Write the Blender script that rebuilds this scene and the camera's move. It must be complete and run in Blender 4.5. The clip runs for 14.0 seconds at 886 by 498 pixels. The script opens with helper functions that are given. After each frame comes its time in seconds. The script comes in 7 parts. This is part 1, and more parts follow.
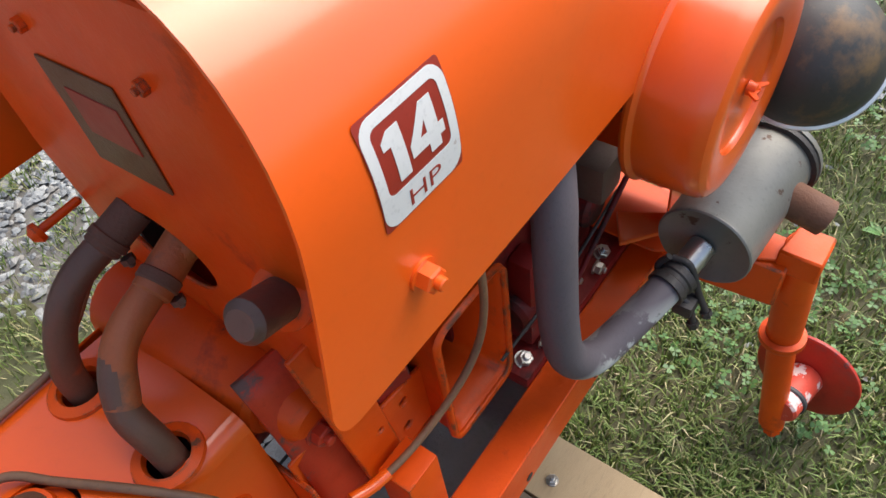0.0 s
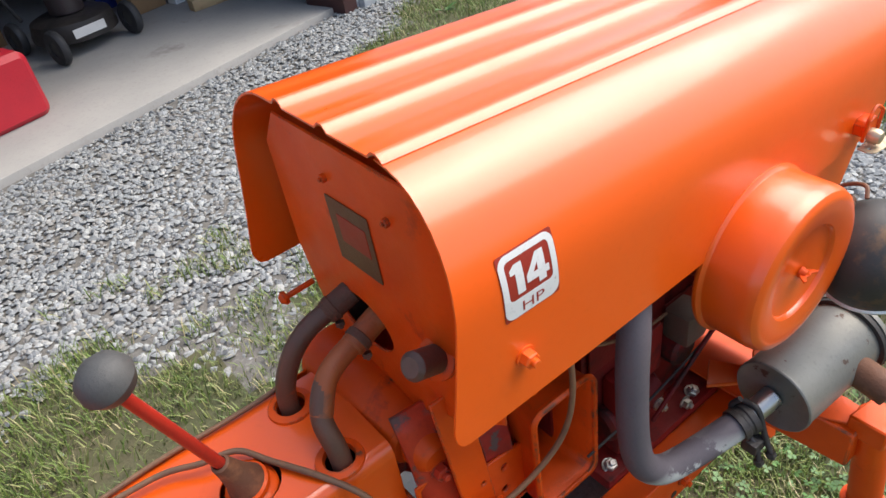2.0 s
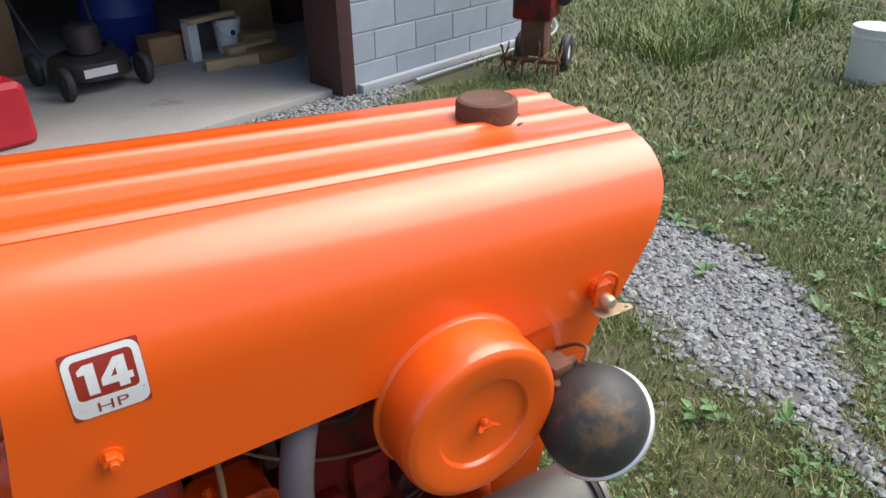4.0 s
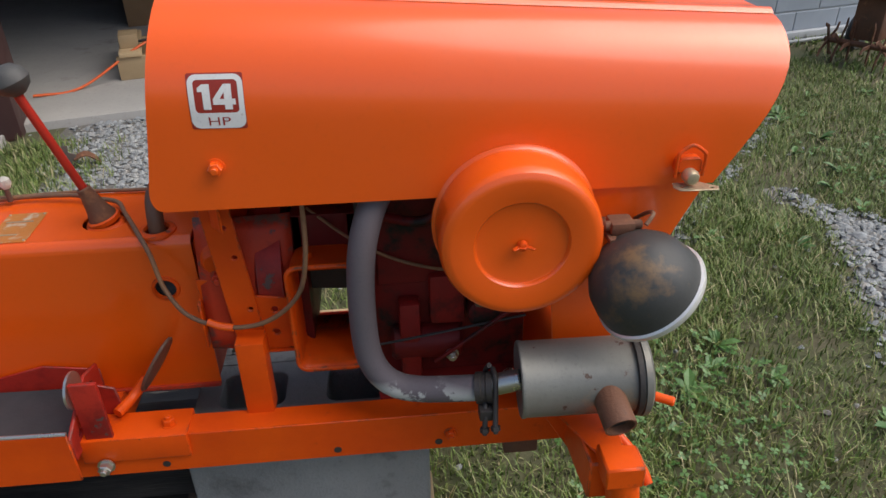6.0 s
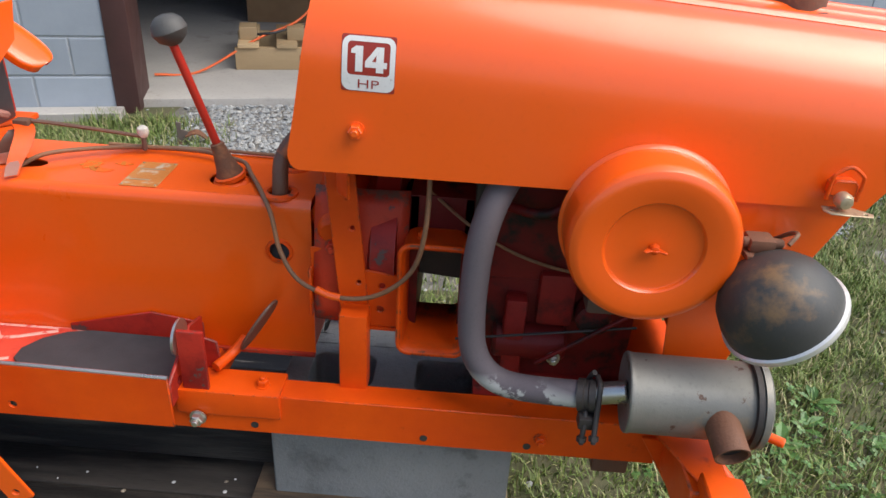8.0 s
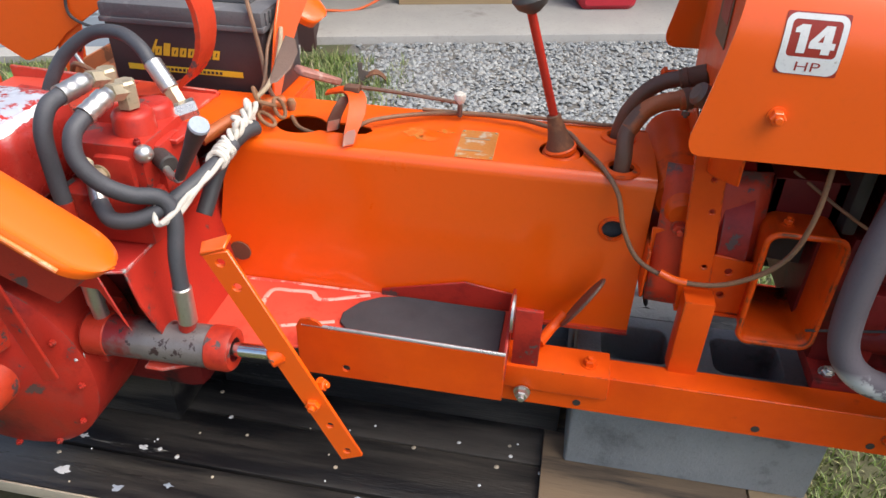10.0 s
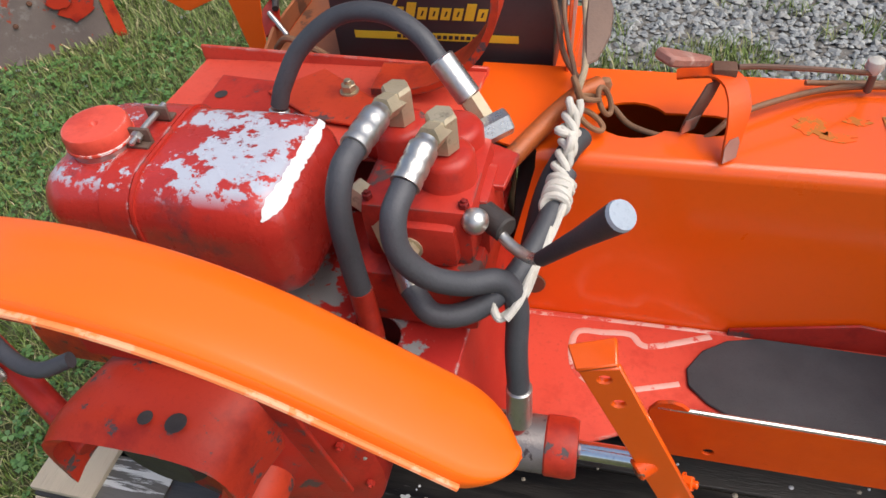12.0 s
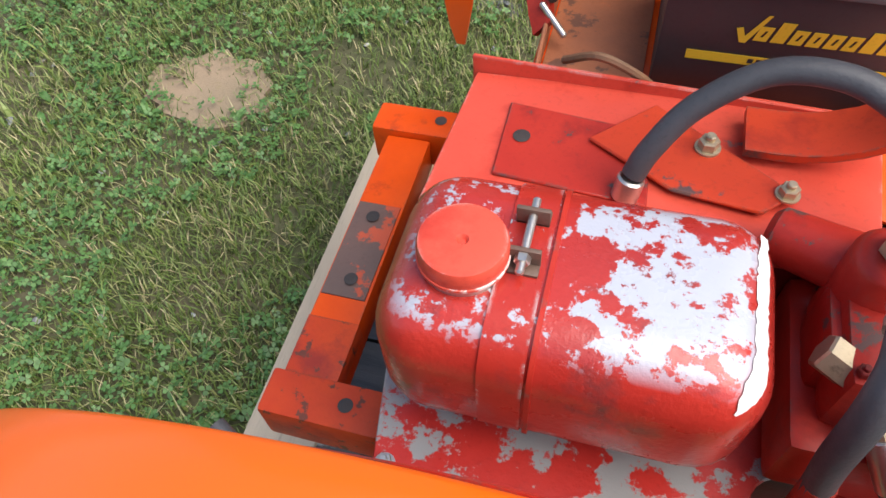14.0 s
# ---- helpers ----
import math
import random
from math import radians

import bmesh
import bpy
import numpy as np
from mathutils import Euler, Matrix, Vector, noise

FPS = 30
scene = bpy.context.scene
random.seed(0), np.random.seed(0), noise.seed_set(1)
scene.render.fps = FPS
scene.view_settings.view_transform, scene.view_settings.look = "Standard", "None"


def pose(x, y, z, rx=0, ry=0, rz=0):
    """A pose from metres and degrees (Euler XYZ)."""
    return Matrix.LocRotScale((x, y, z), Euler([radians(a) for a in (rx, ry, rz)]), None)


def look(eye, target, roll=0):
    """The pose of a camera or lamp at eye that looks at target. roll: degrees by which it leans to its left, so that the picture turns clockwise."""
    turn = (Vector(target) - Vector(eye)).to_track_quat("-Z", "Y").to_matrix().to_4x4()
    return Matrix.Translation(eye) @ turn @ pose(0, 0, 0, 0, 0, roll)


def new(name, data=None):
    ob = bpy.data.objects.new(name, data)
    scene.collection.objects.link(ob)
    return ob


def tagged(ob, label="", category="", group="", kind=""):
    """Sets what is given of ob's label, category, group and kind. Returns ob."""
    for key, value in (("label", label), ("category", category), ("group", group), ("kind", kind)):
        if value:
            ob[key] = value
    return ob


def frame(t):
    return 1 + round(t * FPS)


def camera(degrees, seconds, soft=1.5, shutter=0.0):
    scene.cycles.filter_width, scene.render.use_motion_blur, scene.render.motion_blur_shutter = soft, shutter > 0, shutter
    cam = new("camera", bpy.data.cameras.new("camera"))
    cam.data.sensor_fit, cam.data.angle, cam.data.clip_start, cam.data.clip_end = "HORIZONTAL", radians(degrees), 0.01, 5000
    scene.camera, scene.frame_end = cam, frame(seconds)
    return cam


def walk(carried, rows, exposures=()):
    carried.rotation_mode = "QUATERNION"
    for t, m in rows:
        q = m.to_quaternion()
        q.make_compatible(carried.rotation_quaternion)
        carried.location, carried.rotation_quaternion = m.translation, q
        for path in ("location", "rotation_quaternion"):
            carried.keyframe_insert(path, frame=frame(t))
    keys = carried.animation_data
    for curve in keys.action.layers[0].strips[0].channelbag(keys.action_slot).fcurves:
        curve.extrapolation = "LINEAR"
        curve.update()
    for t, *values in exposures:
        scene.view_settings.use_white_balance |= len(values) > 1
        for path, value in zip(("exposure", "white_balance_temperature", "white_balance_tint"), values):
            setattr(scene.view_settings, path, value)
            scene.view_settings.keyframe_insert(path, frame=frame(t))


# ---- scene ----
cam = camera(64.1, 14.0, soft=1.5)
PATH = [
    (0, (-0.29, -0.369, 1.298), (0.659, 0.532, -0.214), -9.8),
    (0.5, (-0.302, -0.379, 1.302), (0.665, 0.49, -0.218), -8.3),
    (1, (-0.295, -0.425, 1.343), (0.73, 0.449, -0.136), -7.8),
    (1.5, (-0.332, -0.5, 1.391), (0.632, 0.627, 0.049), -9.5),
    (2, (-0.414, -0.535, 1.462), (0.465, 0.806, 0.267), -9.8),
    (2.5, (-0.475, -0.599, 1.531), (0.673, 0.669, 0.494), -3.3),
    (2.6, (-0.493, -0.619, 1.537), (0.689, 0.649, 0.54), -2.1),
    (2.7, (-0.505, -0.638, 1.541), (0.713, 0.633, 0.592), -1.0),
    (4.8, (0.206, -0.867, 1.409), (0.679, 0.791, 0.396), -0.0),
    (5, (0.236, -0.911, 1.393), (0.56, 0.787, 0.387), 0.4),
    (5.5, (0.211, -0.986, 1.371), (0.334, 0.738, 0.364), -0.5),
    (6, (0.105, -1.037, 1.343), (0.258, 0.677, 0.325), -0.9),
    (6.5, (-0.001, -1.093, 1.327), (0.312, 0.622, 0.346), 0.8),
    (7, (-0.011, -1.105, 1.301), (0.323, 0.622, 0.349), 2.3),
    (7.2, (0.042, -1.096, 1.29), (0.284, 0.669, 0.38), 3.2),
    (9.3, (-0.117, -1.003, 1.283), (-0.274, 0.679, 0.213), 2.6),
    (9.5, (-0.175, -1.008, 1.288), (-0.328, 0.668, 0.208), 2.9),
    (10, (-0.354, -1.014, 1.314), (-0.648, 0.606, 0.179), 1.0),
    (10.5, (-0.445, -0.931, 1.3), (-0.913, 0.611, 0.116), 3.3),
    (11, (-0.487, -0.798, 1.298), (-1.151, 0.603, 0.035), 0.7),
    (11.5, (-0.622, -0.727, 1.303), (-1.281, 0.58, -0.061), -5.9),
    (12, (-0.807, -0.68, 1.321), (-1.259, 0.637, -0.115), -7.6),
    (12.5, (-0.858, -0.58, 1.335), (-1.303, 0.681, -0.152), -7.9),
    (12.8, (-0.869, -0.529, 1.321), (-1.365, 0.683, -0.191), -8.0),
    (13, (-0.904, -0.521, 1.33), (-1.368, 0.675, -0.205), -6.1),
    (13.4, (-1.018, -0.504, 1.318), (-1.515, 0.661, -0.23), -8.0),
    (13.5, (-1.07, -0.49, 1.322), (-1.56, 0.636, -0.256), -9.1),
    (14, (-1.243, -0.48, 1.331), (-1.644, 0.614, -0.294), -5.8),
]
walk(cam, [(t, look(eye, target, roll)) for t, eye, target, roll in PATH],
     [(0.0, 0.35), (1.0, 0.48), (1.5, 0.38), (2.5, 0.4), (5.0, -0.1), (6.0, -0.3), (7.0, -0.1), (9.5, 0.36), (10.5, 0.24), (11.0, 0.02), (12.5, -0.08), (14.0, 0.28)])

# ---- world, sun, exposure ----
world = bpy.data.worlds.new("overcast_sky")
scene.world = world
world.use_nodes = True
wn = world.node_tree.nodes
sky = wn.new("ShaderNodeTexSky")
sky.sky_type, sky.sun_disc = "NISHITA", False
sky.sun_elevation, sky.sun_rotation = radians(56), radians(100)
sky.air_density, sky.dust_density, sky.ozone_density = 1.0, 3.0, 0.6
world.node_tree.links.new(sky.outputs[0], wn["Background"].inputs[0])
wn["Background"].inputs[1].default_value = 0.205
sun_data = bpy.data.lights.new("sun", "SUN")
sun_data.energy, sun_data.angle, sun_data.color = 3.4, radians(60), (1.0, 0.965, 0.915)
sun = new("sun", sun_data)
sun.matrix_world = look((5.4, -1.0, 8.2), (0, 0, 0))


# ---- materials ----
def material(name, base, second=None, rough=0.5, metal=0.0, grain=40.0, bump=0.15, amount=0.5, chips=None, chip_scale=9.0,
             chip_at=0.62, coat=0.0, vary=0.0, rough_vary=0.12, stain=None, stain_at=0.6, stain_scale=5.0, chip_z=None, speck=0.6, spec=0.5, chip_x=None, stretch=None, edge=None):
    """Layered paint, rust or stone: base mixed with second by coarse noise, worn chips, stains and a fine bump."""
    m = bpy.data.materials.new(name)
    m.use_nodes = True
    nt = m.node_tree
    n, l = nt.nodes, nt.links
    p = n["Principled BSDF"]
    p.inputs["Metallic"].default_value = metal
    p.inputs["Specular IOR Level"].default_value = spec
    p.inputs["Coat Weight"].default_value = coat
    p.inputs["Coat Roughness"].default_value = 0.16
    co = n.new("ShaderNodeTexCoord")
    place = co.outputs["Object"]
    if stretch:
        mp = n.new("ShaderNodeMapping")
        mp.inputs["Scale"].default_value = stretch
        l.new(place, mp.inputs["Vector"])
        place = mp.outputs["Vector"]

    def noisy(scale, detail=6.0, rough_=0.6):
        t = n.new("ShaderNodeTexNoise")
        t.inputs["Scale"].default_value, t.inputs["Detail"].default_value, t.inputs["Roughness"].default_value = scale, detail, rough_
        l.new(place, t.inputs["Vector"])
        return t.outputs["Fac"]

    def ramp(fac, a, b):
        r = n.new("ShaderNodeMapRange")
        r.inputs["From Min"].default_value, r.inputs["From Max"].default_value = a, b
        l.new(fac, r.inputs["Value"])
        return r.outputs["Result"]

    def mix(fac, a, b):
        x = n.new("ShaderNodeMix")
        x.data_type = "RGBA"
        l.new(fac, x.inputs[0])
        for s, v in ((6, a), (7, b)):
            if isinstance(v, tuple):
                x.inputs[s].default_value = (*v, 1)
            else:
                l.new(v, x.inputs[s])
        return x.outputs[2]

    second = second or tuple(c * 0.75 for c in base)
    colour = mix(ramp(noisy(grain * 0.12), 0.5 - amount * 0.4, 0.5 + amount * 0.4), base, second)
    fine = noisy(grain * 4.0, 4.0)
    colour = mix(ramp(fine, 0.55, 0.95), colour, tuple(c * speck for c in base))
    if stain:
        colour = mix(ramp(noisy(stain_scale, 8.0, 0.65), stain_at, stain_at + 0.12), colour, stain)
    rough_out = ramp(noisy(grain * 0.3), 0.2, 0.8)
    rr = n.new("ShaderNodeMapRange")
    rr.inputs["To Min"].default_value, rr.inputs["To Max"].default_value = max(rough - rough_vary, 0.03), min(rough + rough_vary, 1)
    l.new(rough_out, rr.inputs["Value"])
    rough_sock = rr.outputs["Result"]
    height = fine
    if chips:
        flakes = noisy(chip_scale, 10.0, 0.68)
        if chip_x:
            where = n.new("ShaderNodeSeparateXYZ")
            l.new(co.outputs["Object"], where.inputs[0])
            more = n.new("ShaderNodeMath")
            more.operation = "MULTIPLY_ADD"
            l.new(ramp(where.outputs["X"], chip_x[0], chip_x[1]), more.inputs[0])
            more.inputs[1].default_value = chip_x[2]
            l.new(flakes, more.inputs[2])
            flakes = more.outputs[0]
        f = ramp(flakes, chip_at, chip_at + 0.03)
        if chip_z:
            sep = n.new("ShaderNodeSeparateXYZ")
            l.new(co.outputs["Object"], sep.inputs[0])
            up = ramp(sep.outputs["Z"], *chip_z)
            both = n.new("ShaderNodeMath")
            both.operation = "MULTIPLY"
            l.new(f, both.inputs[0])
            l.new(up, both.inputs[1])
            f = both.outputs[0]
        colour = mix(f, colour, chips)
        hm = n.new("ShaderNodeMath")
        hm.operation = "MULTIPLY_ADD"
        l.new(f, hm.inputs[0])
        hm.inputs[1].default_value = -0.8
        l.new(fine, hm.inputs[2])
        height = hm.outputs[0]
    if edge:
        soft_n = n.new("ShaderNodeBevel")
        soft_n.samples = 4
        soft_n.inputs["Radius"].default_value = 0.005
        geo = n.new("ShaderNodeNewGeometry")
        dot = n.new("ShaderNodeVectorMath")
        dot.operation = "DOT_PRODUCT"
        l.new(soft_n.outputs["Normal"], dot.inputs[0])
        l.new(geo.outputs["True Normal"], dot.inputs[1])
        rub = n.new("ShaderNodeMath")
        rub.operation = "MULTIPLY"
        l.new(ramp(dot.outputs["Value"], 0.98, 0.88), rub.inputs[0])
        l.new(ramp(noisy(26.0, 8.0, 0.7), 0.50, 0.58), rub.inputs[1])
        colour = mix(rub.outputs[0], colour, edge)
    if vary:
        oi = n.new("ShaderNodeObjectInfo")
        hs = n.new("ShaderNodeHueSaturation")
        vr = n.new("ShaderNodeMapRange")
        vr.inputs["To Min"].default_value, vr.inputs["To Max"].default_value = 1 - vary, 1 + vary
        l.new(oi.outputs["Random"], vr.inputs["Value"])
        l.new(vr.outputs["Result"], hs.inputs["Value"])
        l.new(colour, hs.inputs["Color"])
        colour = hs.outputs["Color"]
    l.new(colour, p.inputs["Base Color"])
    l.new(rough_sock, p.inputs["Roughness"])
    b = n.new("ShaderNodeBump")
    b.inputs["Strength"].default_value, b.inputs["Distance"].default_value = bump, 0.002
    l.new(height, b.inputs["Height"])
    l.new(b.outputs["Normal"], p.inputs["Normal"])
    return m


def island_material(name, colours, rough=0.8, bump=0.2, scale=120.0, places=None):
    """Colour picked per loose piece from a list, with a little noise."""
    m = bpy.data.materials.new(name)
    m.use_nodes = True
    n, l = m.node_tree.nodes, m.node_tree.links
    p = n["Principled BSDF"]
    p.inputs["Roughness"].default_value = rough
    g = n.new("ShaderNodeNewGeometry")
    r = n.new("ShaderNodeValToRGB")
    r.color_ramp.interpolation = "LINEAR"
    while len(r.color_ramp.elements) < len(colours):
        r.color_ramp.elements.new(0.5)
    for i, c in enumerate(colours):
        r.color_ramp.elements[i].position = places[i] if places else i / (len(colours) - 1)
        r.color_ramp.elements[i].color = (*c, 1)
    l.new(g.outputs["Random Per Island"], r.inputs["Fac"])
    t = n.new("ShaderNodeTexNoise")
    t.inputs["Scale"].default_value = scale
    hs = n.new("ShaderNodeHueSaturation")
    mr = n.new("ShaderNodeMapRange")
    mr.inputs["To Min"].default_value, mr.inputs["To Max"].default_value = 0.6, 1.4
    l.new(t.outputs["Fac"], mr.inputs["Value"])
    l.new(mr.outputs["Result"], hs.inputs["Value"])
    l.new(r.outputs["Color"], hs.inputs["Color"])
    l.new(hs.outputs["Color"], p.inputs["Base Color"])
    b = n.new("ShaderNodeBump")
    b.inputs["Strength"].default_value, b.inputs["Distance"].default_value = bump, 0.003
    l.new(t.outputs["Fac"], b.inputs["Height"])
    l.new(b.outputs["Normal"], p.inputs["Normal"])
    return m


ORANGE = material("orange_enamel", (0.87, 0.110, 0.003), (0.83, 0.100, 0.003), rough=0.36, spec=0.45, grain=25, bump=0.03, coat=0.7, amount=0.8, speck=0.9,
                  stain=(0.6, 0.07, 0.006), stain_at=0.74, stain_scale=14)
# lighter copy of the orange: the sky's light on the fender is in its colour
FENDER_ORANGE = material("sky_lit_orange_enamel", (0.88, 0.130, 0.004), (0.86, 0.122, 0.004), rough=0.40, spec=0.35, grain=25, bump=0.03, coat=0.35, amount=0.8, speck=0.94)
ORANGE_WORN = material("worn_orange_enamel", (0.79, 0.092, 0.003), (0.62, 0.058, 0.003), rough=0.45, spec=0.25, edge=(0.16, 0.055, 0.025), grain=60, bump=0.14, coat=0.1, speck=0.8,
                       chips=(0.12, 0.05, 0.025), chip_scale=24, chip_at=0.69, stain=(0.35, 0.035, 0.01), stain_at=0.62, stain_scale=12)
RED = material("old_red_enamel", (0.46, 0.032, 0.017), (0.34, 0.020, 0.014), rough=0.42, spec=0.25, edge=(0.13, 0.07, 0.06), grain=50, bump=0.14, coat=0.1,
               chips=(0.10, 0.06, 0.055), chip_scale=16, chip_at=0.605, stain=(0.22, 0.015, 0.012), stain_at=0.53, stain_scale=8)
RED_STRAP = material("red_strap_rubbed_at_its_edges", (0.44, 0.032, 0.020), (0.30, 0.020, 0.015), rough=0.32, spec=0.3, edge=(0.45, 0.42, 0.42), grain=45, bump=0.2, coat=0.3,
                     chips=(0.40, 0.41, 0.46), chip_scale=40, chip_at=0.60, chip_z=(0.866, 0.890), stain=(0.20, 0.03, 0.03), stain_at=0.6, stain_scale=11)
RED_DECK = material("deck_red_worn_to_bare_sheet", (0.50, 0.032, 0.022), (0.36, 0.020, 0.017), rough=0.34, spec=0.3, edge=(0.40, 0.36, 0.35), grain=45, bump=0.25, coat=0.2,
                    chips=(0.27, 0.27, 0.265), chip_scale=15, chip_at=0.535, chip_x=(-1.06, -1.20, 0.055), stain=(0.22, 0.03, 0.03), stain_at=0.62, stain_scale=11)
RED_GRIMY = material("red_enamel_flaked_to_black", (0.48, 0.040, 0.017), (0.38, 0.026, 0.013), rough=0.42, spec=0.25, edge=(0.16, 0.08, 0.06), grain=40, bump=0.2,
                     chips=(0.075, 0.060, 0.060), chip_scale=26, chip_at=0.60, stain=(0.26, 0.018, 0.012), stain_at=0.52, stain_scale=8)
TANK_RED = material("tank_red_flaked_to_primer", (0.47, 0.034, 0.022), (0.30, 0.020, 0.016), rough=0.27, grain=45, bump=0.3, coat=0.4,
                    chips=(0.40, 0.42, 0.48), chip_scale=33, chip_at=0.545, chip_z=(0.878, 0.890), chip_x=(-1.275, -1.22, 0.06), stain=(0.15, 0.035, 0.035), stain_at=0.56, stain_scale=13)
RED_BRIGHT = material("bright_red_enamel", (0.68, 0.092, 0.055), (0.58, 0.064, 0.038), rough=0.4, spec=0.25, edge=(0.52, 0.30, 0.26), grain=40, bump=0.1, coat=0.15,
                      chips=(0.20, 0.10, 0.09), chip_scale=14, chip_at=0.645, stain=(0.44, 0.036, 0.022), stain_at=0.55, stain_scale=7)
RED_ORANGE = material("red_orange_enamel", (0.60, 0.060, 0.020), (0.48, 0.040, 0.015), rough=0.42, spec=0.25, edge=(0.16, 0.08, 0.06), grain=40, bump=0.1,
                      chips=(0.10, 0.06, 0.06), chip_scale=12, chip_at=0.60, stain=(0.30, 0.024, 0.014), stain_at=0.55, stain_scale=7)
# the next two reds carry the engine bay's shade in their colour, besides grime
RED_ENGINE = material("engine_red_darkened_for_bay_shade", (0.29, 0.017, 0.013), (0.17, 0.012, 0.011), rough=0.5, spec=0.25, grain=50, bump=0.2,
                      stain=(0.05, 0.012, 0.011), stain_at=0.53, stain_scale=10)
RED_DARK = material("grimy_shade_dark_red", (0.20, 0.012, 0.010), (0.09, 0.010, 0.010), rough=0.5, spec=0.25, grain=50, bump=0.2,
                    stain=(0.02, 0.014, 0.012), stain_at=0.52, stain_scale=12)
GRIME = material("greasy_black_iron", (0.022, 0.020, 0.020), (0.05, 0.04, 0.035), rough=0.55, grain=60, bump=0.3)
RUBBER = material("black_rubber", (0.030, 0.031, 0.034), (0.045, 0.045, 0.048), rough=0.62, grain=80, bump=0.15)
HOSE = material("hydraulic_hose_rubber", (0.042, 0.044, 0.05), (0.07, 0.07, 0.078), rough=0.55, grain=70, bump=0.25)
MAT_BLACK = material("ribbed_black_mat", (0.028, 0.029, 0.033), (0.05, 0.05, 0.056), rough=0.75, grain=90, bump=0.3)
STEEL = material("zinc_plated_steel", (0.62, 0.60, 0.56), (0.5, 0.47, 0.42), rough=0.32, metal=0.9, grain=70, bump=0.12, stain=(0.25, 0.17, 0.1), stain_at=0.66, stain_scale=40)
CHROME = material("chrome", (0.78, 0.78, 0.78), (0.66, 0.66, 0.66), rough=0.14, metal=1.0, grain=50, bump=0.03)
BRASS = material("dull_brass", (0.58, 0.49, 0.34), (0.42, 0.34, 0.22), rough=0.4, metal=0.6, grain=90, bump=0.2, stain=(0.2, 0.17, 0.12), stain_at=0.58, stain_scale=45)
MUFFLER = material("heat_greyed_steel", (0.235, 0.230, 0.205), (0.165, 0.16, 0.143), rough=0.5, metal=0.4, grain=40, bump=0.18,
                   chips=(0.09, 0.05, 0.035), chip_scale=30, chip_at=0.615, stain=(0.30, 0.22, 0.14), stain_at=0.6, stain_scale=9)
PIPE = material("burnt_grey_pipe_paint", (0.13, 0.105, 0.115), (0.10, 0.085, 0.095), rough=0.7, grain=60, bump=0.15,
                chips=(0.42, 0.42, 0.40), chip_scale=14, chip_at=0.46, chip_z=(0.622, 0.606))
RUST = material("rusty_iron", (0.16, 0.065, 0.032), (0.09, 0.045, 0.028), rough=0.75, grain=60, bump=0.4, stain=(0.26, 0.11, 0.05), stain_at=0.58, stain_scale=22)
BROWN_STEEL = material("browned_steel", (0.17, 0.105, 0.075), (0.11, 0.075, 0.06), rough=0.5, metal=0.3, grain=60, bump=0.25)
LAMP_BLACK = material("faded_black_lamp_shell", (0.045, 0.045, 0.042), (0.03, 0.03, 0.03), rough=0.5, grain=40, bump=0.1,
                      stain=(0.17, 0.10, 0.045), stain_at=0.535, stain_scale=11)
KNOB = material("grey_plastic_knob", (0.05, 0.05, 0.048), (0.075, 0.072, 0.068), rough=0.6, grain=70, bump=0.2)
WHITE_VINYL = material("chipped_white_vinyl", (0.74, 0.73, 0.71), (0.66, 0.65, 0.63), rough=0.5, grain=60, bump=0.08, chips=(0.42, 0.36, 0.32), chip_scale=60, chip_at=0.66)
MAROON_VINYL = material("maroon_vinyl", (0.33, 0.028, 0.014), (0.28, 0.022, 0.012), rough=0.45, grain=60, bump=0.08)
PLATE_DULL = material("dull_bronze_plate", (0.17, 0.075, 0.034), (0.12, 0.055, 0.026), rough=0.45, metal=0.2, grain=60, bump=0.2)
PLATE_BRASS = material("rubbed_brass_plate", (0.66, 0.20, 0.03), (0.55, 0.27, 0.08), rough=0.35, metal=0.2, grain=90, bump=0.2, stain=(0.62, 0.52, 0.38), stain_at=0.52, stain_scale=40)
BATTERY = material("battery_case_plastic", (0.035, 0.026, 0.028), (0.045, 0.034, 0.036), rough=0.45, grain=50, bump=0.1)
YELLOW = material("yellow_print", (0.72, 0.50, 0.03), (0.66, 0.44, 0.03), rough=0.5, grain=60, bump=0.05)
ROPE = material("off_white_rope", (0.66, 0.63, 0.56), (0.52, 0.48, 0.41), rough=0.85, grain=300, bump=0.6)
TWINE = material("tan_cord", (0.42, 0.33, 0.22), (0.3, 0.22, 0.14), rough=0.85, grain=300, bump=0.6)
CABLE = material("grimy_cable_sheath", (0.10, 0.065, 0.045), (0.30, 0.14, 0.06), rough=0.6, grain=60, bump=0.3)
WOOD_OILED = material("oil_soaked_planks", (0.026, 0.024, 0.022), (0.078, 0.068, 0.057), rough=0.33, stretch=(0.22, 2.2, 2.2), grain=40, bump=0.6, vary=0.25,
                      stain=(0.009, 0.009, 0.010), stain_at=0.45, stain_scale=3.6, chips=(0.22, 0.20, 0.17), chip_scale=10, chip_at=0.655)
CYL = material("speckled_cylinder_steel", (0.22, 0.20, 0.19), (0.11, 0.085, 0.08), rough=0.36, metal=0.35, grain=60, bump=0.25,
               chips=(0.05, 0.03, 0.03), chip_scale=48, chip_at=0.56, stain=(0.24, 0.018, 0.018), stain_at=0.48, stain_scale=9)
WOOD_FLAKED = material("weathered_plank_flaking_white", (0.15, 0.14, 0.125), (0.085, 0.08, 0.07), rough=0.85, stretch=(0.16, 1.6, 1.6), grain=40, bump=0.6, chips=(0.60, 0.60, 0.57), chip_scale=14, chip_at=0.54, stain=(0.035, 0.033, 0.03), stain_at=0.6, stain_scale=6)
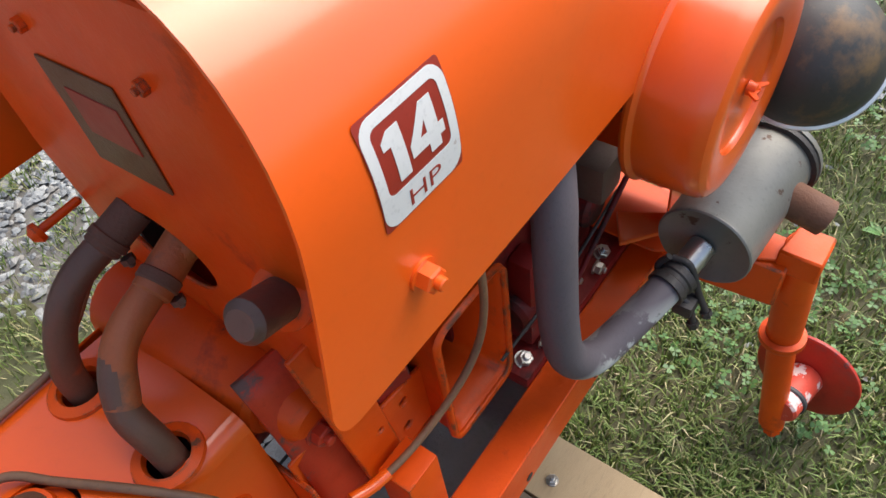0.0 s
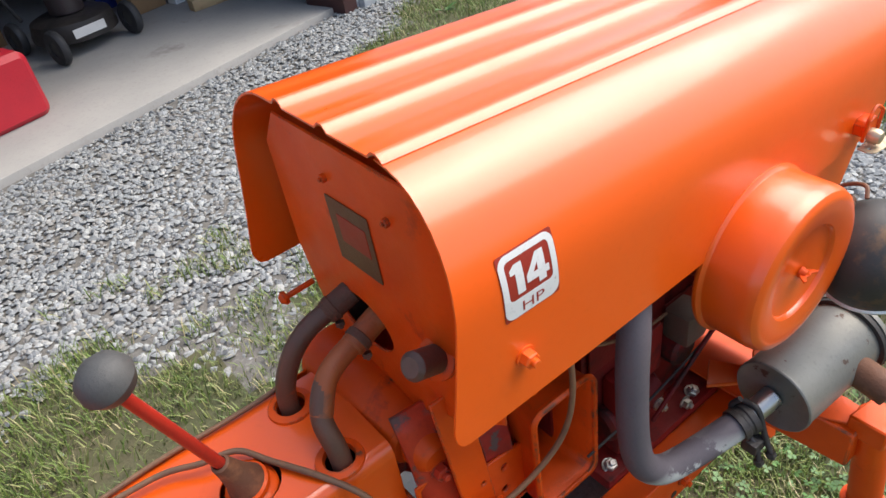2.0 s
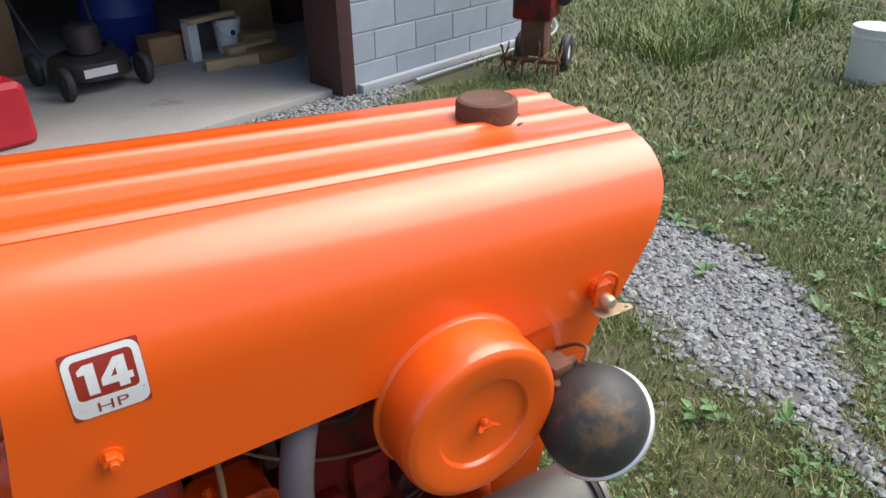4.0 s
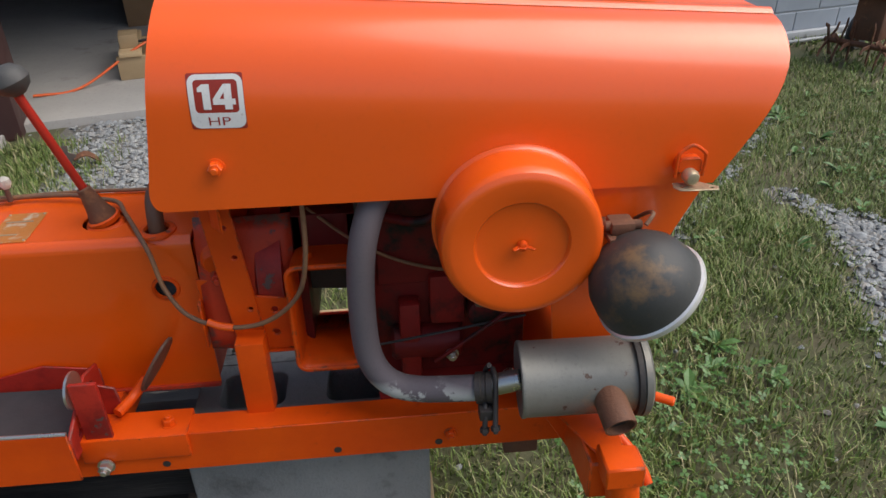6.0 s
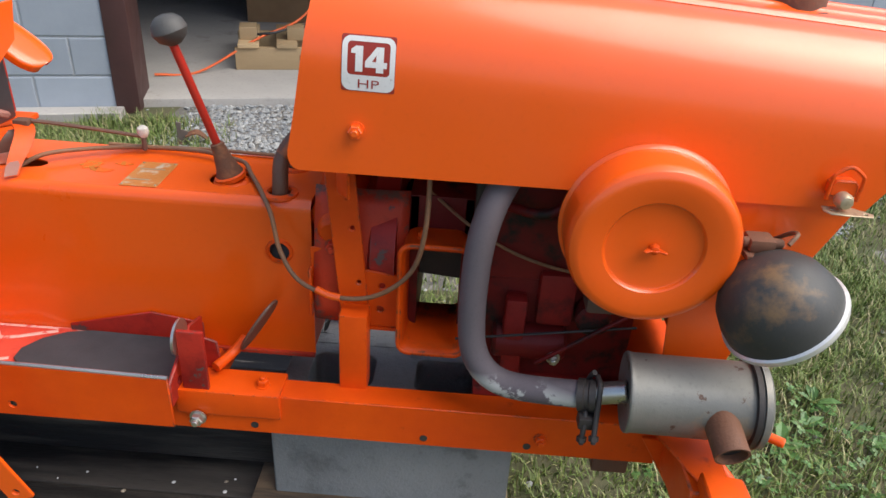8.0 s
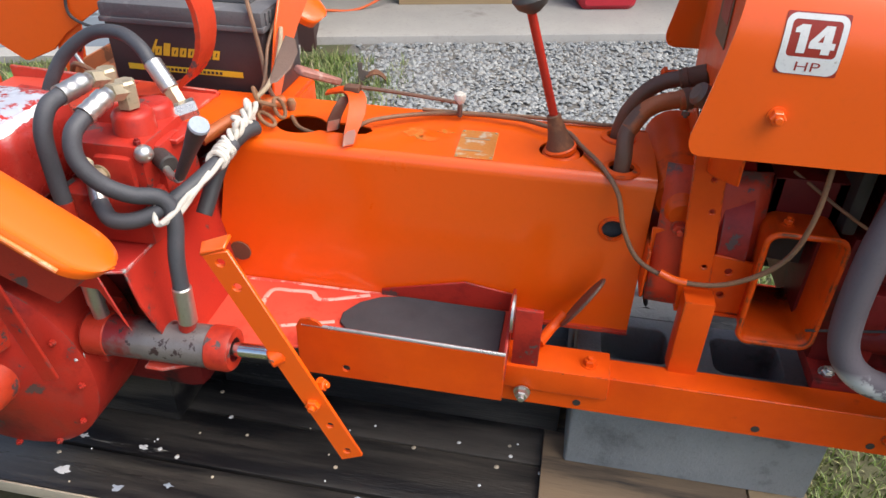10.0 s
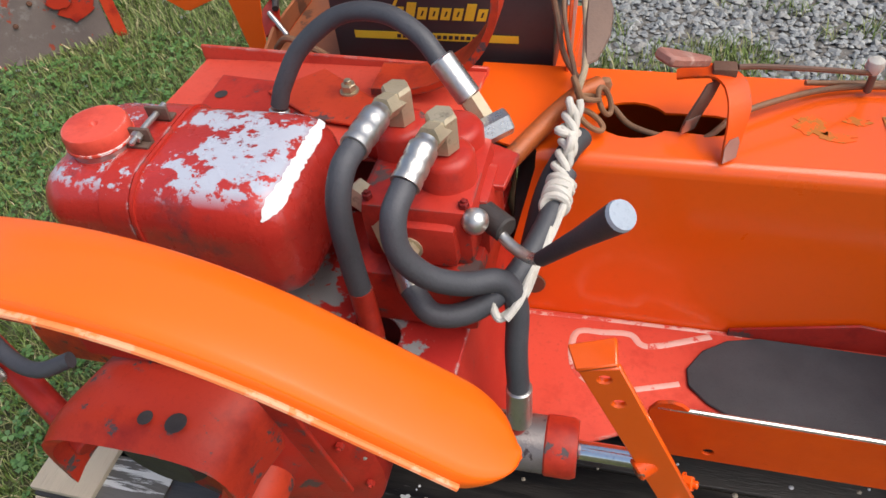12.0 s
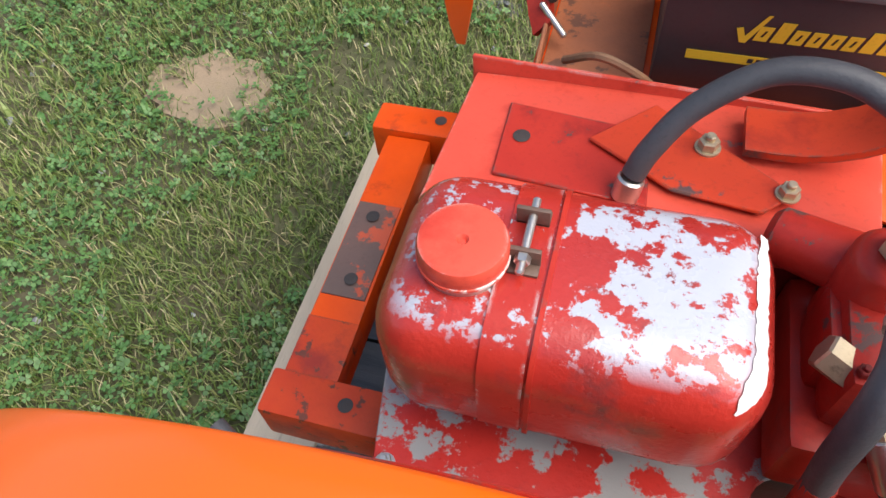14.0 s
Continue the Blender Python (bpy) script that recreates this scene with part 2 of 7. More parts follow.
WOOD_PALE = material("sun_bleached_board", (0.52, 0.43, 0.31), (0.38, 0.32, 0.24), rough=0.8, stretch=(2.2, 0.18, 2.2), grain=40, bump=0.6, stain=(0.07, 0.06, 0.055), stain_at=0.60, stain_scale=7)
WOOD_WORN = material("oil_stained_board", (0.24, 0.165, 0.095), (0.12, 0.085, 0.055), rough=0.7, stretch=(0.22, 2.2, 2.2), grain=40, bump=0.6, stain=(0.022, 0.02, 0.018), stain_at=0.5, stain_scale=5)
OVERSPRAY = material("browned_steel_with_overspray", (0.17, 0.080, 0.045), (0.10, 0.055, 0.04), rough=0.5, metal=0.2, grain=60, bump=0.25, stain=(0.42, 0.085, 0.015), stain_at=0.60, stain_scale=14)
OVERSPRAY_ORANGE = material("steel_pipe_half_overpainted_orange", (0.46, 0.105, 0.018), (0.24, 0.075, 0.03), rough=0.5, metal=0.1, grain=60, bump=0.25, stain=(0.12, 0.06, 0.035), stain_at=0.52, stain_scale=20)
LAMP_RIM = material("dulled_chrome_rim", (0.86, 0.86, 0.85), (0.7, 0.68, 0.64), rough=0.38, metal=0.55, grain=60, bump=0.1)
GRIP_PINK = material("faded_pink_grip", (0.36, 0.16, 0.12), (0.25, 0.10, 0.075), rough=0.6, grain=60, bump=0.25, stain=(0.50, 0.36, 0.30), stain_at=0.6, stain_scale=30)
CHAIN_RUST = material("tan_rusted_chain", (0.30, 0.15, 0.07), (0.18, 0.09, 0.045), rough=0.75, grain=90, bump=0.4)
SCRATCH = material("paint_worn_to_primer", (0.72, 0.46, 0.40), (0.64, 0.28, 0.22), rough=0.5, grain=120, bump=0.3, chips=(0.60, 0.07, 0.045), chip_scale=34, chip_at=0.53)
RUBBED_RED = material("red_enamel_rubbed_pale", (0.66, 0.085, 0.05), (0.56, 0.055, 0.03), rough=0.45, spec=0.3, grain=40, bump=0.2, chips=(0.72, 0.56, 0.52), chip_scale=30, chip_at=0.52)
SANDY = material("bare_sandy_soil", (0.30, 0.22, 0.145), (0.23, 0.18, 0.115), rough=0.95, grain=40, bump=0.8, stain=(0.24, 0.19, 0.10), stain_at=0.6, stain_scale=16)
WOOD_RAW = material("raw_pine", (0.50, 0.36, 0.20), (0.40, 0.28, 0.15), rough=0.7, stretch=(0.25, 1.8, 1.8), grain=40, bump=0.4, vary=0.2, stain=(0.2, 0.13, 0.08), stain_at=0.62, stain_scale=6)
WOOD_DARK = material("brown_painted_wood", (0.075, 0.030, 0.028), (0.055, 0.024, 0.022), rough=0.6, grain=30, bump=0.2)
CINDER = material("dark_cement_block", (0.27, 0.275, 0.265), (0.19, 0.195, 0.19), rough=0.95, spec=0.2, grain=38, bump=1.0, stain=(0.13, 0.13, 0.125), stain_at=0.56, stain_scale=9)
BLOCK = material("painted_grey_block", (0.33, 0.37, 0.42), (0.29, 0.33, 0.38), rough=0.8, grain=60, bump=0.4, vary=0.08)
MORTAR = material("mortar", (0.42, 0.44, 0.46), (0.36, 0.38, 0.4), rough=0.9, grain=60, bump=0.5)
SLAB = material("swept_concrete", (0.40, 0.38, 0.35), (0.32, 0.31, 0.29), rough=0.85, grain=14, bump=0.3, stain=(0.22, 0.2, 0.18), stain_at=0.6, stain_scale=2.5)
SOIL = material("gravelly_soil", (0.16, 0.152, 0.138), (0.105, 0.097, 0.085), rough=0.95, grain=60, bump=1.0, stain=(0.24, 0.225, 0.21), stain_at=0.55, stain_scale=60)
TURF = material("turf_floor", (0.050, 0.066, 0.022), (0.105, 0.088, 0.050), rough=0.95, grain=25, bump=1.0, stain=(0.26, 0.21, 0.13), stain_at=0.68, stain_scale=3)
BLADES = island_material("grass_blades", [(0.072, 0.118, 0.022), (0.118, 0.182, 0.034), (0.172, 0.228, 0.056), (0.255, 0.262, 0.100), (0.44, 0.37, 0.21)], rough=0.55, bump=0.05, places=(0.0, 0.32, 0.64, 0.86, 1.0))
CLOVER = island_material("clover_leaves", [(0.042, 0.105, 0.022), (0.072, 0.165, 0.035), (0.105, 0.205, 0.055)], rough=0.5, bump=0.05)
OLD_IRON = material("dull_weathered_iron", (0.115, 0.088, 0.075), (0.075, 0.058, 0.05), rough=0.8, grain=60, bump=0.4, stain=(0.16, 0.085, 0.05), stain_at=0.58, stain_scale=25)
SMUDGE = material("orange_enamel_smudged_olive", (0.58, 0.150, 0.012), (0.40, 0.150, 0.025), rough=0.5, grain=90, bump=0.05, chips=(0.80, 0.110, 0.004), chip_scale=55, chip_at=0.50)
TRAY_RUST = material("orange_paint_gone_to_rust", (0.46, 0.15, 0.055), (0.27, 0.10, 0.05), rough=0.65, grain=50, bump=0.3, chips=(0.16, 0.07, 0.04), chip_scale=14, chip_at=0.56, stain=(0.60, 0.13, 0.02), stain_at=0.57, stain_scale=9)
LID_DUSTY = material("dusty_battery_lid", (0.085, 0.083, 0.088), (0.13, 0.128, 0.132), rough=0.7, grain=50, bump=0.2, stain=(0.20, 0.19, 0.185), stain_at=0.58, stain_scale=20)
PAD_BROWN = material("bare_pad_grey_brown", (0.17, 0.095, 0.075), (0.11, 0.075, 0.065), rough=0.65, grain=50, bump=0.25, chips=(0.52, 0.085, 0.035), chip_scale=17, chip_at=0.555)
ORANGE_FLAKED = material("orange_red_paint_flaked_dark", (0.70, 0.085, 0.012), (0.42, 0.035, 0.014), rough=0.5, spec=0.3, edge=(0.16, 0.05, 0.03), grain=45, bump=0.25, chips=(0.14, 0.045, 0.03), chip_scale=38, chip_at=0.575, stain=(0.30, 0.03, 0.018), stain_at=0.56, stain_scale=11)
# pale orange that paints the highlight on the fender's rolled rim
RIM_HIGHLIGHT = material("orange_with_painted_highlight", (0.86, 0.24, 0.08), (0.84, 0.15, 0.02), rough=0.5, spec=0.3, grain=60, bump=0.1, chips=(0.84, 0.34, 0.18), chip_scale=22, chip_at=0.52)
DECK_BROWN = material("rusted_grey_brown_sheet", (0.20, 0.155, 0.135), (0.13, 0.10, 0.09), rough=0.8, grain=35, bump=0.4, chips=(0.34, 0.06, 0.03), chip_scale=9, chip_at=0.60, stain=(0.26, 0.23, 0.21), stain_at=0.56, stain_scale=14)
STONES = island_material("crushed_limestone", [(0.14, 0.145, 0.150), (0.235, 0.248, 0.252), (0.29, 0.30, 0.292), (0.20, 0.21, 0.215), (0.37, 0.378, 0.365), (0.235, 0.222, 0.20), (0.31, 0.33, 0.34)], rough=0.85, bump=0.4, scale=60)
WHITE_PLASTIC = material("white_plastic", (0.78, 0.78, 0.77), (0.7, 0.7, 0.69), rough=0.45, grain=30, bump=0.05)
RED_PLASTIC = material("red_plastic", (0.50, 0.016, 0.03), (0.42, 0.014, 0.028), rough=0.45, grain=30, bump=0.08)
BLUE_PLASTIC = material("blue_drum_plastic", (0.014, 0.035, 0.22), (0.012, 0.03, 0.17), rough=0.45, grain=30, bump=0.08)
CARD = material("brown_cardboard", (0.30, 0.18, 0.09), (0.24, 0.14, 0.07), rough=0.85, grain=40, bump=0.2, vary=0.2)
# dark base colour holds the dimness of the garage's inside
DARK_WALL = material("interior_wall_darkened_for_shade", (0.10, 0.085, 0.075), (0.07, 0.06, 0.055), rough=0.9, grain=20, bump=0.2)
ORANGE_CORD = material("orange_extension_cord", (0.75, 0.13, 0.02), (0.7, 0.11, 0.02), rough=0.5, grain=60, bump=0.1)
GREEN_PAINT = material("green_tool_paint", (0.03, 0.13, 0.03), (0.02, 0.1, 0.02), rough=0.5, grain=40, bump=0.1)


# ---- mesh helpers ----
def put(name, mesh, mat, parent=None, label="", smooth=38.0):
    ob = new(name, mesh)
    mesh.materials.append(mat)
    if smooth:
        mesh.shade_smooth()
        mesh.set_sharp_from_angle(angle=radians(smooth))
    if parent is not None:
        ob.parent = parent
    if label:
        tagged(ob, label)
    return ob


def part(name, bm, mat, parent=None, label="", smooth=38.0):
    """Links a bmesh as one mesh object, a part of parent."""
    mesh = bpy.data.meshes.new(name)
    bmesh.ops.recalc_face_normals(bm, faces=bm.faces)
    bm.to_mesh(mesh)
    bm.free()
    return put(name, mesh, mat, parent, label, smooth)


def crisp_rim(ob):
    """Keeps the cut edge of a sheet sharp."""
    count = {}
    for poly in ob.data.polygons:
        for key in poly.edge_keys:
            count[key] = count.get(key, 0) + 1
    for edge in ob.data.edges:
        if count.get(edge.key, 0) == 1:
            edge.use_edge_sharp = True


def thing(name, label, category, group="", kind=""):
    ob = new(name)
    ob.empty_display_size = 0.05
    return tagged(ob, label, category, group, kind)


def bev(bm, size, segments=2, angle=25):
    edges = [e for e in bm.edges if len(e.link_faces) == 2 and e.calc_face_angle(0) > radians(angle)]
    if edges and size > 0:
        bmesh.ops.bevel(bm, geom=edges, offset=size, segments=segments, profile=0.6, affect="EDGES", clamp_overlap=True)
    return bm


def box(lo, hi, bevel=0.002, m=None, bm=None):
    own = bmesh.new()
    lo, hi = Vector(lo), Vector(hi)
    mid, size = (lo + hi) / 2, hi - lo
    bmesh.ops.create_cube(own, size=1, matrix=Matrix.Translation(mid) @ Matrix.Diagonal((*[abs(s) for s in size], 1)))
    bev(own, bevel)
    if m is not None:
        own.transform(m)
    return join(bm, own)


def join(bm, other):
    if bm is None:
        return other
    mesh = bpy.data.meshes.new("tmp")
    other.to_mesh(mesh)
    other.free()
    bm.from_mesh(mesh)
    bpy.data.meshes.remove(mesh)
    return bm


def lathe(profile, m=None, steps=32, bm=None, sweep=360.0):
    """Turns (radius, height) pairs round z."""
    own = bmesh.new()
    full = sweep >= 359.9
    count = steps if full else steps + 1
    rings = []
    for r, h in profile:
        if r < 1e-6:
            rings.append([own.verts.new((0, 0, h))])
        else:
            rings.append([own.verts.new((r * math.cos(radians(sweep) * i / steps), r * math.sin(radians(sweep) * i / steps), h)) for i in range(count)])
    for a, b in zip(rings, rings[1:]):
        for i in range(steps):
            j = (i + 1) % count
            q = [a[i % len(a)], a[j % len(a)], b[j % len(b)], b[i % len(b)]]
            q = list(dict.fromkeys(q))
            if len(q) > 2:
                own.faces.new(q)
    if m is not None:
        own.transform(m)
    return join(bm, own)


def axis_to(a, b):
    """A matrix whose z runs from a to b, with its origin at a."""
    a, b = Vector(a), Vector(b)
    return Matrix.Translation(a) @ (b - a).to_track_quat("Z", "Y").to_matrix().to_4x4()


def rod(a, b, r, r2=None, chamfer=0.002, steps=24, bm=None):
    length = (Vector(b) - Vector(a)).length
    r2 = r if r2 is None else r2
    c = min(chamfer, r * 0.5, length * 0.4)
    return lathe([(0, 0), (r - c, 0), (r, c), (r2, length - c), (r2 - c, length), (0, length)], axis_to(a, b), steps, bm)


def smooth_line(points, per=8):
    pts = [Vector(p) for p in points]
    if len(pts) < 3:
        return pts
    out = []
    ext = [pts[0] * 2 - pts[1], *pts, pts[-1] * 2 - pts[-2]]
    for i in range(1, len(ext) - 2):
        p0, p1, p2, p3 = ext[i - 1:i + 3]
        for k in range(per):
            t = k / per
            out.append(0.5 * (2 * p1 + (p2 - p0) * t + (2 * p0 - 5 * p1 + 4 * p2 - p3) * t * t + (3 * p1 - p0 - 3 * p2 + p3) * t ** 3))
    return out + [pts[-1]]


def tube(points, r, steps=12, per=8, bm=None, flat=1.0, inner=0.0):
    """A round hose or bent pipe along points; inner > 0 leaves its ends open with that inner radius."""
    own = bmesh.new()
    line = smooth_line(points, per)
    up = Vector((0, 0, 1)) if abs((line[1] - line[0]).normalized().z) < 0.9 else Vector((0, 1, 0))
    rings, inside = [], []
    for i, p in enumerate(line):
        d = (line[min(i + 1, len(line) - 1)] - line[max(i - 1, 0)]).normalized()
        side = d.cross(up).normalized()
        up = side.cross(d).normalized()
        ring = lambda q: [own.verts.new(p + side * math.cos(2 * math.pi * k / steps) * q + up * math.sin(2 * math.pi * k / steps) * q * flat) for k in range(steps)]
        rings.append(ring(r))
        if inner:
            inside.append(ring(inner))
    for group in (rings, inside):
        for a, b in zip(group, group[1:]):
            for k in range(steps):
                own.faces.new((a[k], a[(k + 1) % steps], b[(k + 1) % steps], b[k]))
    for end in (0, -1):
        if inner:
            for k in range(steps):
                own.faces.new((rings[end][k], rings[end][(k + 1) % steps], inside[end][(k + 1) % steps], inside[end][k]))
        else:
            own.faces.new(rings[end])
    return join(bm, own)


def slab_of(outline, depth, m=None, holes=(), bevel=0.0015, bm=None):
    """A plate: a 2D outline with round or polygonal holes, extruded by depth along z, then moved by m."""
    own = bmesh.new()
    loops = [outline, *holes]
    edges = []
    for lp in loops:
        vs = [own.verts.new((x, y, 0)) for x, y in lp]
        edges += [own.edges.new((vs[i], vs[(i + 1) % len(vs)])) for i in range(len(vs))]
    if holes:
        bmesh.ops.triangle_fill(own, use_beauty=True, use_dissolve=False, edges=edges)
    else:
        own.faces.new(own.verts[:])
    res = bmesh.ops.extrude_face_region(own, geom=own.faces[:])
    bmesh.ops.translate(own, vec=(0, 0, depth), verts=[v for v in res["geom"] if isinstance(v, bmesh.types.BMVert)])
    bmesh.ops.recalc_face_normals(own, faces=own.faces)
    if bevel:
        bev(own, bevel, 1, 40)
    if m is not None:
        own.transform(m)
    return join(bm, own)


def ribbon(points, sides, widths, thick=0.003, per=6):
    """A bent flat strap along a smooth line, with its own side direction and half width at each point."""
    line = smooth_line(points, per)
    own, last = bmesh.new(), None
    for i, p in enumerate(line):
        u = i / (len(line) - 1) * (len(points) - 1)
        k = min(int(u), len(points) - 2)
        side = Vector(sides[k]).lerp(Vector(sides[k + 1]), u - k).normalized()
        half = widths[k] + (widths[k + 1] - widths[k]) * (u - k)
        along = (Vector(line[min(i + 1, len(line) - 1)]) - Vector(line[max(i - 1, 0)])).normalized()
        up = along.cross(side).normalized() * (thick / 2)
        row = [own.verts.new(Vector(p) + side * half * a + up * b) for a, b in ((-1, -1), (1, -1), (1, 1), (-1, 1))]
        if last:
            for j in range(4):
                own.faces.new((last[j], last[(j + 1) % 4], row[(j + 1) % 4], row[j]))
        else:
            own.faces.new(row)
        last = row
    own.faces.new(last[::-1])
    bmesh.ops.recalc_face_normals(own, faces=own.faces)
    return own


def circle(x, y, r, n=16, r2=None):
    r2 = r2 or r
    return [(x + r * math.cos(2 * math.pi * i / n), y + r2 * math.sin(2 * math.pi * i / n)) for i in range(n)]


def rounded(x0, y0, x1, y1, r, n=5):
    out = []
    for cx, cy, a in ((x1 - r, y1 - r, 0), (x0 + r, y1 - r, 90), (x0 + r, y0 + r, 180), (x1 - r, y0 + r, 270)):
        out += [(cx + r * math.cos(radians(a + 90 * i / n)), cy + r * math.sin(radians(a + 90 * i / n))) for i in range(n + 1)]
    return out


def frame_of(origin, x_dir, y_dir):
    """A matrix with given x and y directions (z their cross product)."""
    x = Vector(x_dir).normalized()
    y = Vector(y_dir)
    y = (y - x * x.dot(y)).normalized()
    z = x.cross(y)
    m = Matrix((x, y, z)).transposed().to_4x4()
    m.translation = Vector(origin)
    return m


XZ = lambda y: frame_of((0, y, 0), (1, 0, 0), (0, 0, 1))          # plate in x, z; its depth runs towards -y
YZ = lambda x: frame_of((x, 0, 0), (0, 1, 0), (0, 0, 1))          # plate in y, z; its depth runs towards +x
XY = lambda z: Matrix.Translation((0, 0, z))


def hex_bolt(name, at, to, size, parent, mat, washer=True, label=""):
    """A hexagon bolt head on a washer, standing from at towards to."""
    m = axis_to(at, Vector(at) + Vector(to))
    bm = lathe([(0, 0), (size * 1.25, 0), (size * 1.25, size * 0.22), (0, size * 0.22)], m, 20) if washer else None
    z0 = size * 0.2 if washer else 0
    bm = lathe([(0, z0), (size, z0), (size, z0 + size * 0.9), (size * 0.85, z0 + size * 1.05), (0, z0 + size * 1.05)], m, 6, bm)
    bm = lathe([(0, z0 + size), (size * 0.5, z0 + size), (size * 0.5, z0 + size * 1.5), (size * 0.4, z0 + size * 1.6), (0, z0 + size * 1.6)], m, 12, bm)
    return part(name, bm, mat, parent, label)


# ---- the tractor ----
tractor = thing("garden_tractor", "orange and red garden tractor without wheels, propped on blocks and planks", "tractor")


# hood: a lofted shell with three pressed ridges along its top
def hood_top(x):
    return 1.1735 - 0.0535 * (x + 0.16) / 0.81


def hood_flank(x):
    """The near flank's y: it draws in a little towards the rear."""
    return -0.178 + 0.0012 * min(max((0.02 - x) / 0.2, 0.0), 1.0)


def hood_profile(x):
    """Points (y, z) of the hood's cross-section from its near lower edge over the top to its far one."""
    top, low, y1, r, ry, rz = hood_top(x), 0.914, 0.245, 0.098, 0.106, 0.128
    y0 = hood_flank(x)
    rise = (0.0, 0.02, 0.05, 0.09, 0.14, 0.20, 0.28, 0.45, 0.70, 1.0)
    pts = [(y0, low + (top - rz - low) * i) for i in rise]
    for i in range(1, 11):
        a = radians(180 - 9 * i)
        pts.append((y0 + ry + ry * math.cos(a), top - rz + rz * math.sin(a)))
    for ridge in (-0.070, 0.020, 0.107):
        for dy, dz in ((-0.012, 0.0), (-0.007, 0.0045), (-0.003, 0.0065), (0.003, 0.0065), (0.007, 0.0045), (0.012, 0.0)):
            pts.append((ridge + dy, top + dz))
    for i in range(0, 10):
        a = radians(90 - 9 * i)
        pts.append((y1 - r + r * math.cos(a), top - r + r * math.sin(a)))
    pts += [(y1, low + (top - r - low) * i) for i in reversed(rise)]
    return pts


def hood_ends(z):
    """Where the rear and the front edges of the hood lie at a height."""
    f = (z - 0.914) / 0.262
    rear = -0.209 + 0.047 * min(f, 1) ** 0.75
    if f < 0.12:
        rear += 0.024 * (1 - math.sqrt(max(0.0, 1 - (1 - max(f, 0.0) / 0.12) ** 2)))
    front = 0.562 + 0.106 * math.sin(min(f, 1.0) * math.pi * 0.5) - 0.022 * max(f - 0.62, 0) / 0.38
    return rear, front


bm = bmesh.new()
cols = 26
base_prof = hood_profile(0)
grid = []
for k in range(len(base_prof)):
    row = []
    for i in range(cols + 1):
        u = i / cols
        x = u * 0.8 - 0.17
        for _ in range(3):
            z = hood_profile(x)[k][1]
            a, b = hood_ends(z)
            x = a + (b - a) * u
        y, z = hood_profile(x)[k]
        row.append(bm.verts.new((x, y, z)))
    grid.append(row)
for a, b in zip(grid, grid[1:]):
    for i in range(cols):
        bm.faces.new((a[i], a[i + 1], b[i + 1], b[i]))
hood = part("hood", bm, ORANGE, tractor, "glossy orange sheet-metal hood with three pressed ridges", smooth=50)
sol = hood.modifiers.new("sheet", "SOLIDIFY")
sol.thickness, sol.offset = 0.0025, -1
crisp_rim(hood)

# decal on the hood's side, following its bend
dm = frame_of((-0.1272, 0.0, 1.0282), (1, 0, -0.02), (0.01, 0.0, 1)) @ Matrix.Diagonal((0.835, 0.835, 1, 1))


def on_flank(bm, lift):
    """Bends a flat piece that lies in x, z onto the hood's near flank, a little proud of it."""
    for z in np.linspace(1.035, 1.10, 14):
        bmesh.ops.bisect_plane(bm, geom=bm.verts[:] + bm.edges[:] + bm.faces[:], plane_co=(0, 0, z), plane_no=(0, 0, 1))
    for v in bm.verts:
        s = min(max((v.co.z - (hood_top(v.co.x) - 0.128)) / 0.128, 0.0), 1.0)
        v.co.y += hood_flank(v.co.x) + 0.106 * (1 - math.sqrt(1 - s * s)) - lift
    return bm


def words(name, text, size, m, mat, parent, offset=0.0, shear=0.0, extrude=0.0003, space=1.0, wide=1.0):
    cu = bpy.data.curves.new(name, "FONT")
    cu.body, cu.size, cu.extrude, cu.offset, cu.shear, cu.space_character = text, size, extrude, offset, shear, space
    tmp = bpy.data.objects.new(name, cu)
    scene.collection.objects.link(tmp)
    dg = bpy.context.evaluated_depsgraph_get()
    mesh = bpy.data.meshes.new_from_object(tmp.evaluated_get(dg))
    bpy.data.objects.remove(tmp)
    mesh.transform(m @ Matrix.Diagonal((wide, 1, 1, 1)))
    return put(name, mesh, mat, parent, smooth=0)


decal = part("decal", on_flank(slab_of(rounded(-0.0008, -0.001, 0.0797, 0.0802, 0.003), 0.0002, dm, bevel=0), 0.0004), MAROON_VINYL, hood, "maroon and white 14 HP decal")
part("border", on_flank(slab_of(rounded(0.000, 0.000, 0.0790, 0.0785, 0.0125), 0.0002, dm, holes=[rounded(0.0080, 0.0235, 0.0712, 0.0712, 0.006)], bevel=0), 0.0007), WHITE_VINYL, decal)
part("numeral", on_flank(slab_of([(0.0135, 0.0600), (0.0205, 0.0650), (0.0310, 0.0650), (0.0310, 0.0285), (0.0200, 0.0285), (0.0200, 0.0545), (0.0135, 0.0545)], 0.0002, dm, bevel=0), 0.0007), WHITE_VINYL, decal)
part("numeral", on_flank(slab_of([(0.0510, 0.0650), (0.0620, 0.0650), (0.0620, 0.0440), (0.0670, 0.0440), (0.0670, 0.0355), (0.0620, 0.0355), (0.0620, 0.0285), (0.0510, 0.0285), (0.0510, 0.0355), (0.0345, 0.0355), (0.0345, 0.0440)], 0.0002, dm,
                                 holes=[[(0.0445, 0.0440), (0.0510, 0.0440), (0.0510, 0.0535)]], bevel=0), 0.0007), WHITE_VINYL, decal)
hp = words("lettering", "HP", 0.0185, dm @ Matrix.Translation((0.0225, 0.0045, 0.0)), MAROON_VINYL, decal, offset=-0.0001, wide=1.5, extrude=0.0001)
for v in hp.data.vertices:
    v.co.y += hood_flank(v.co.x) - 0.0011
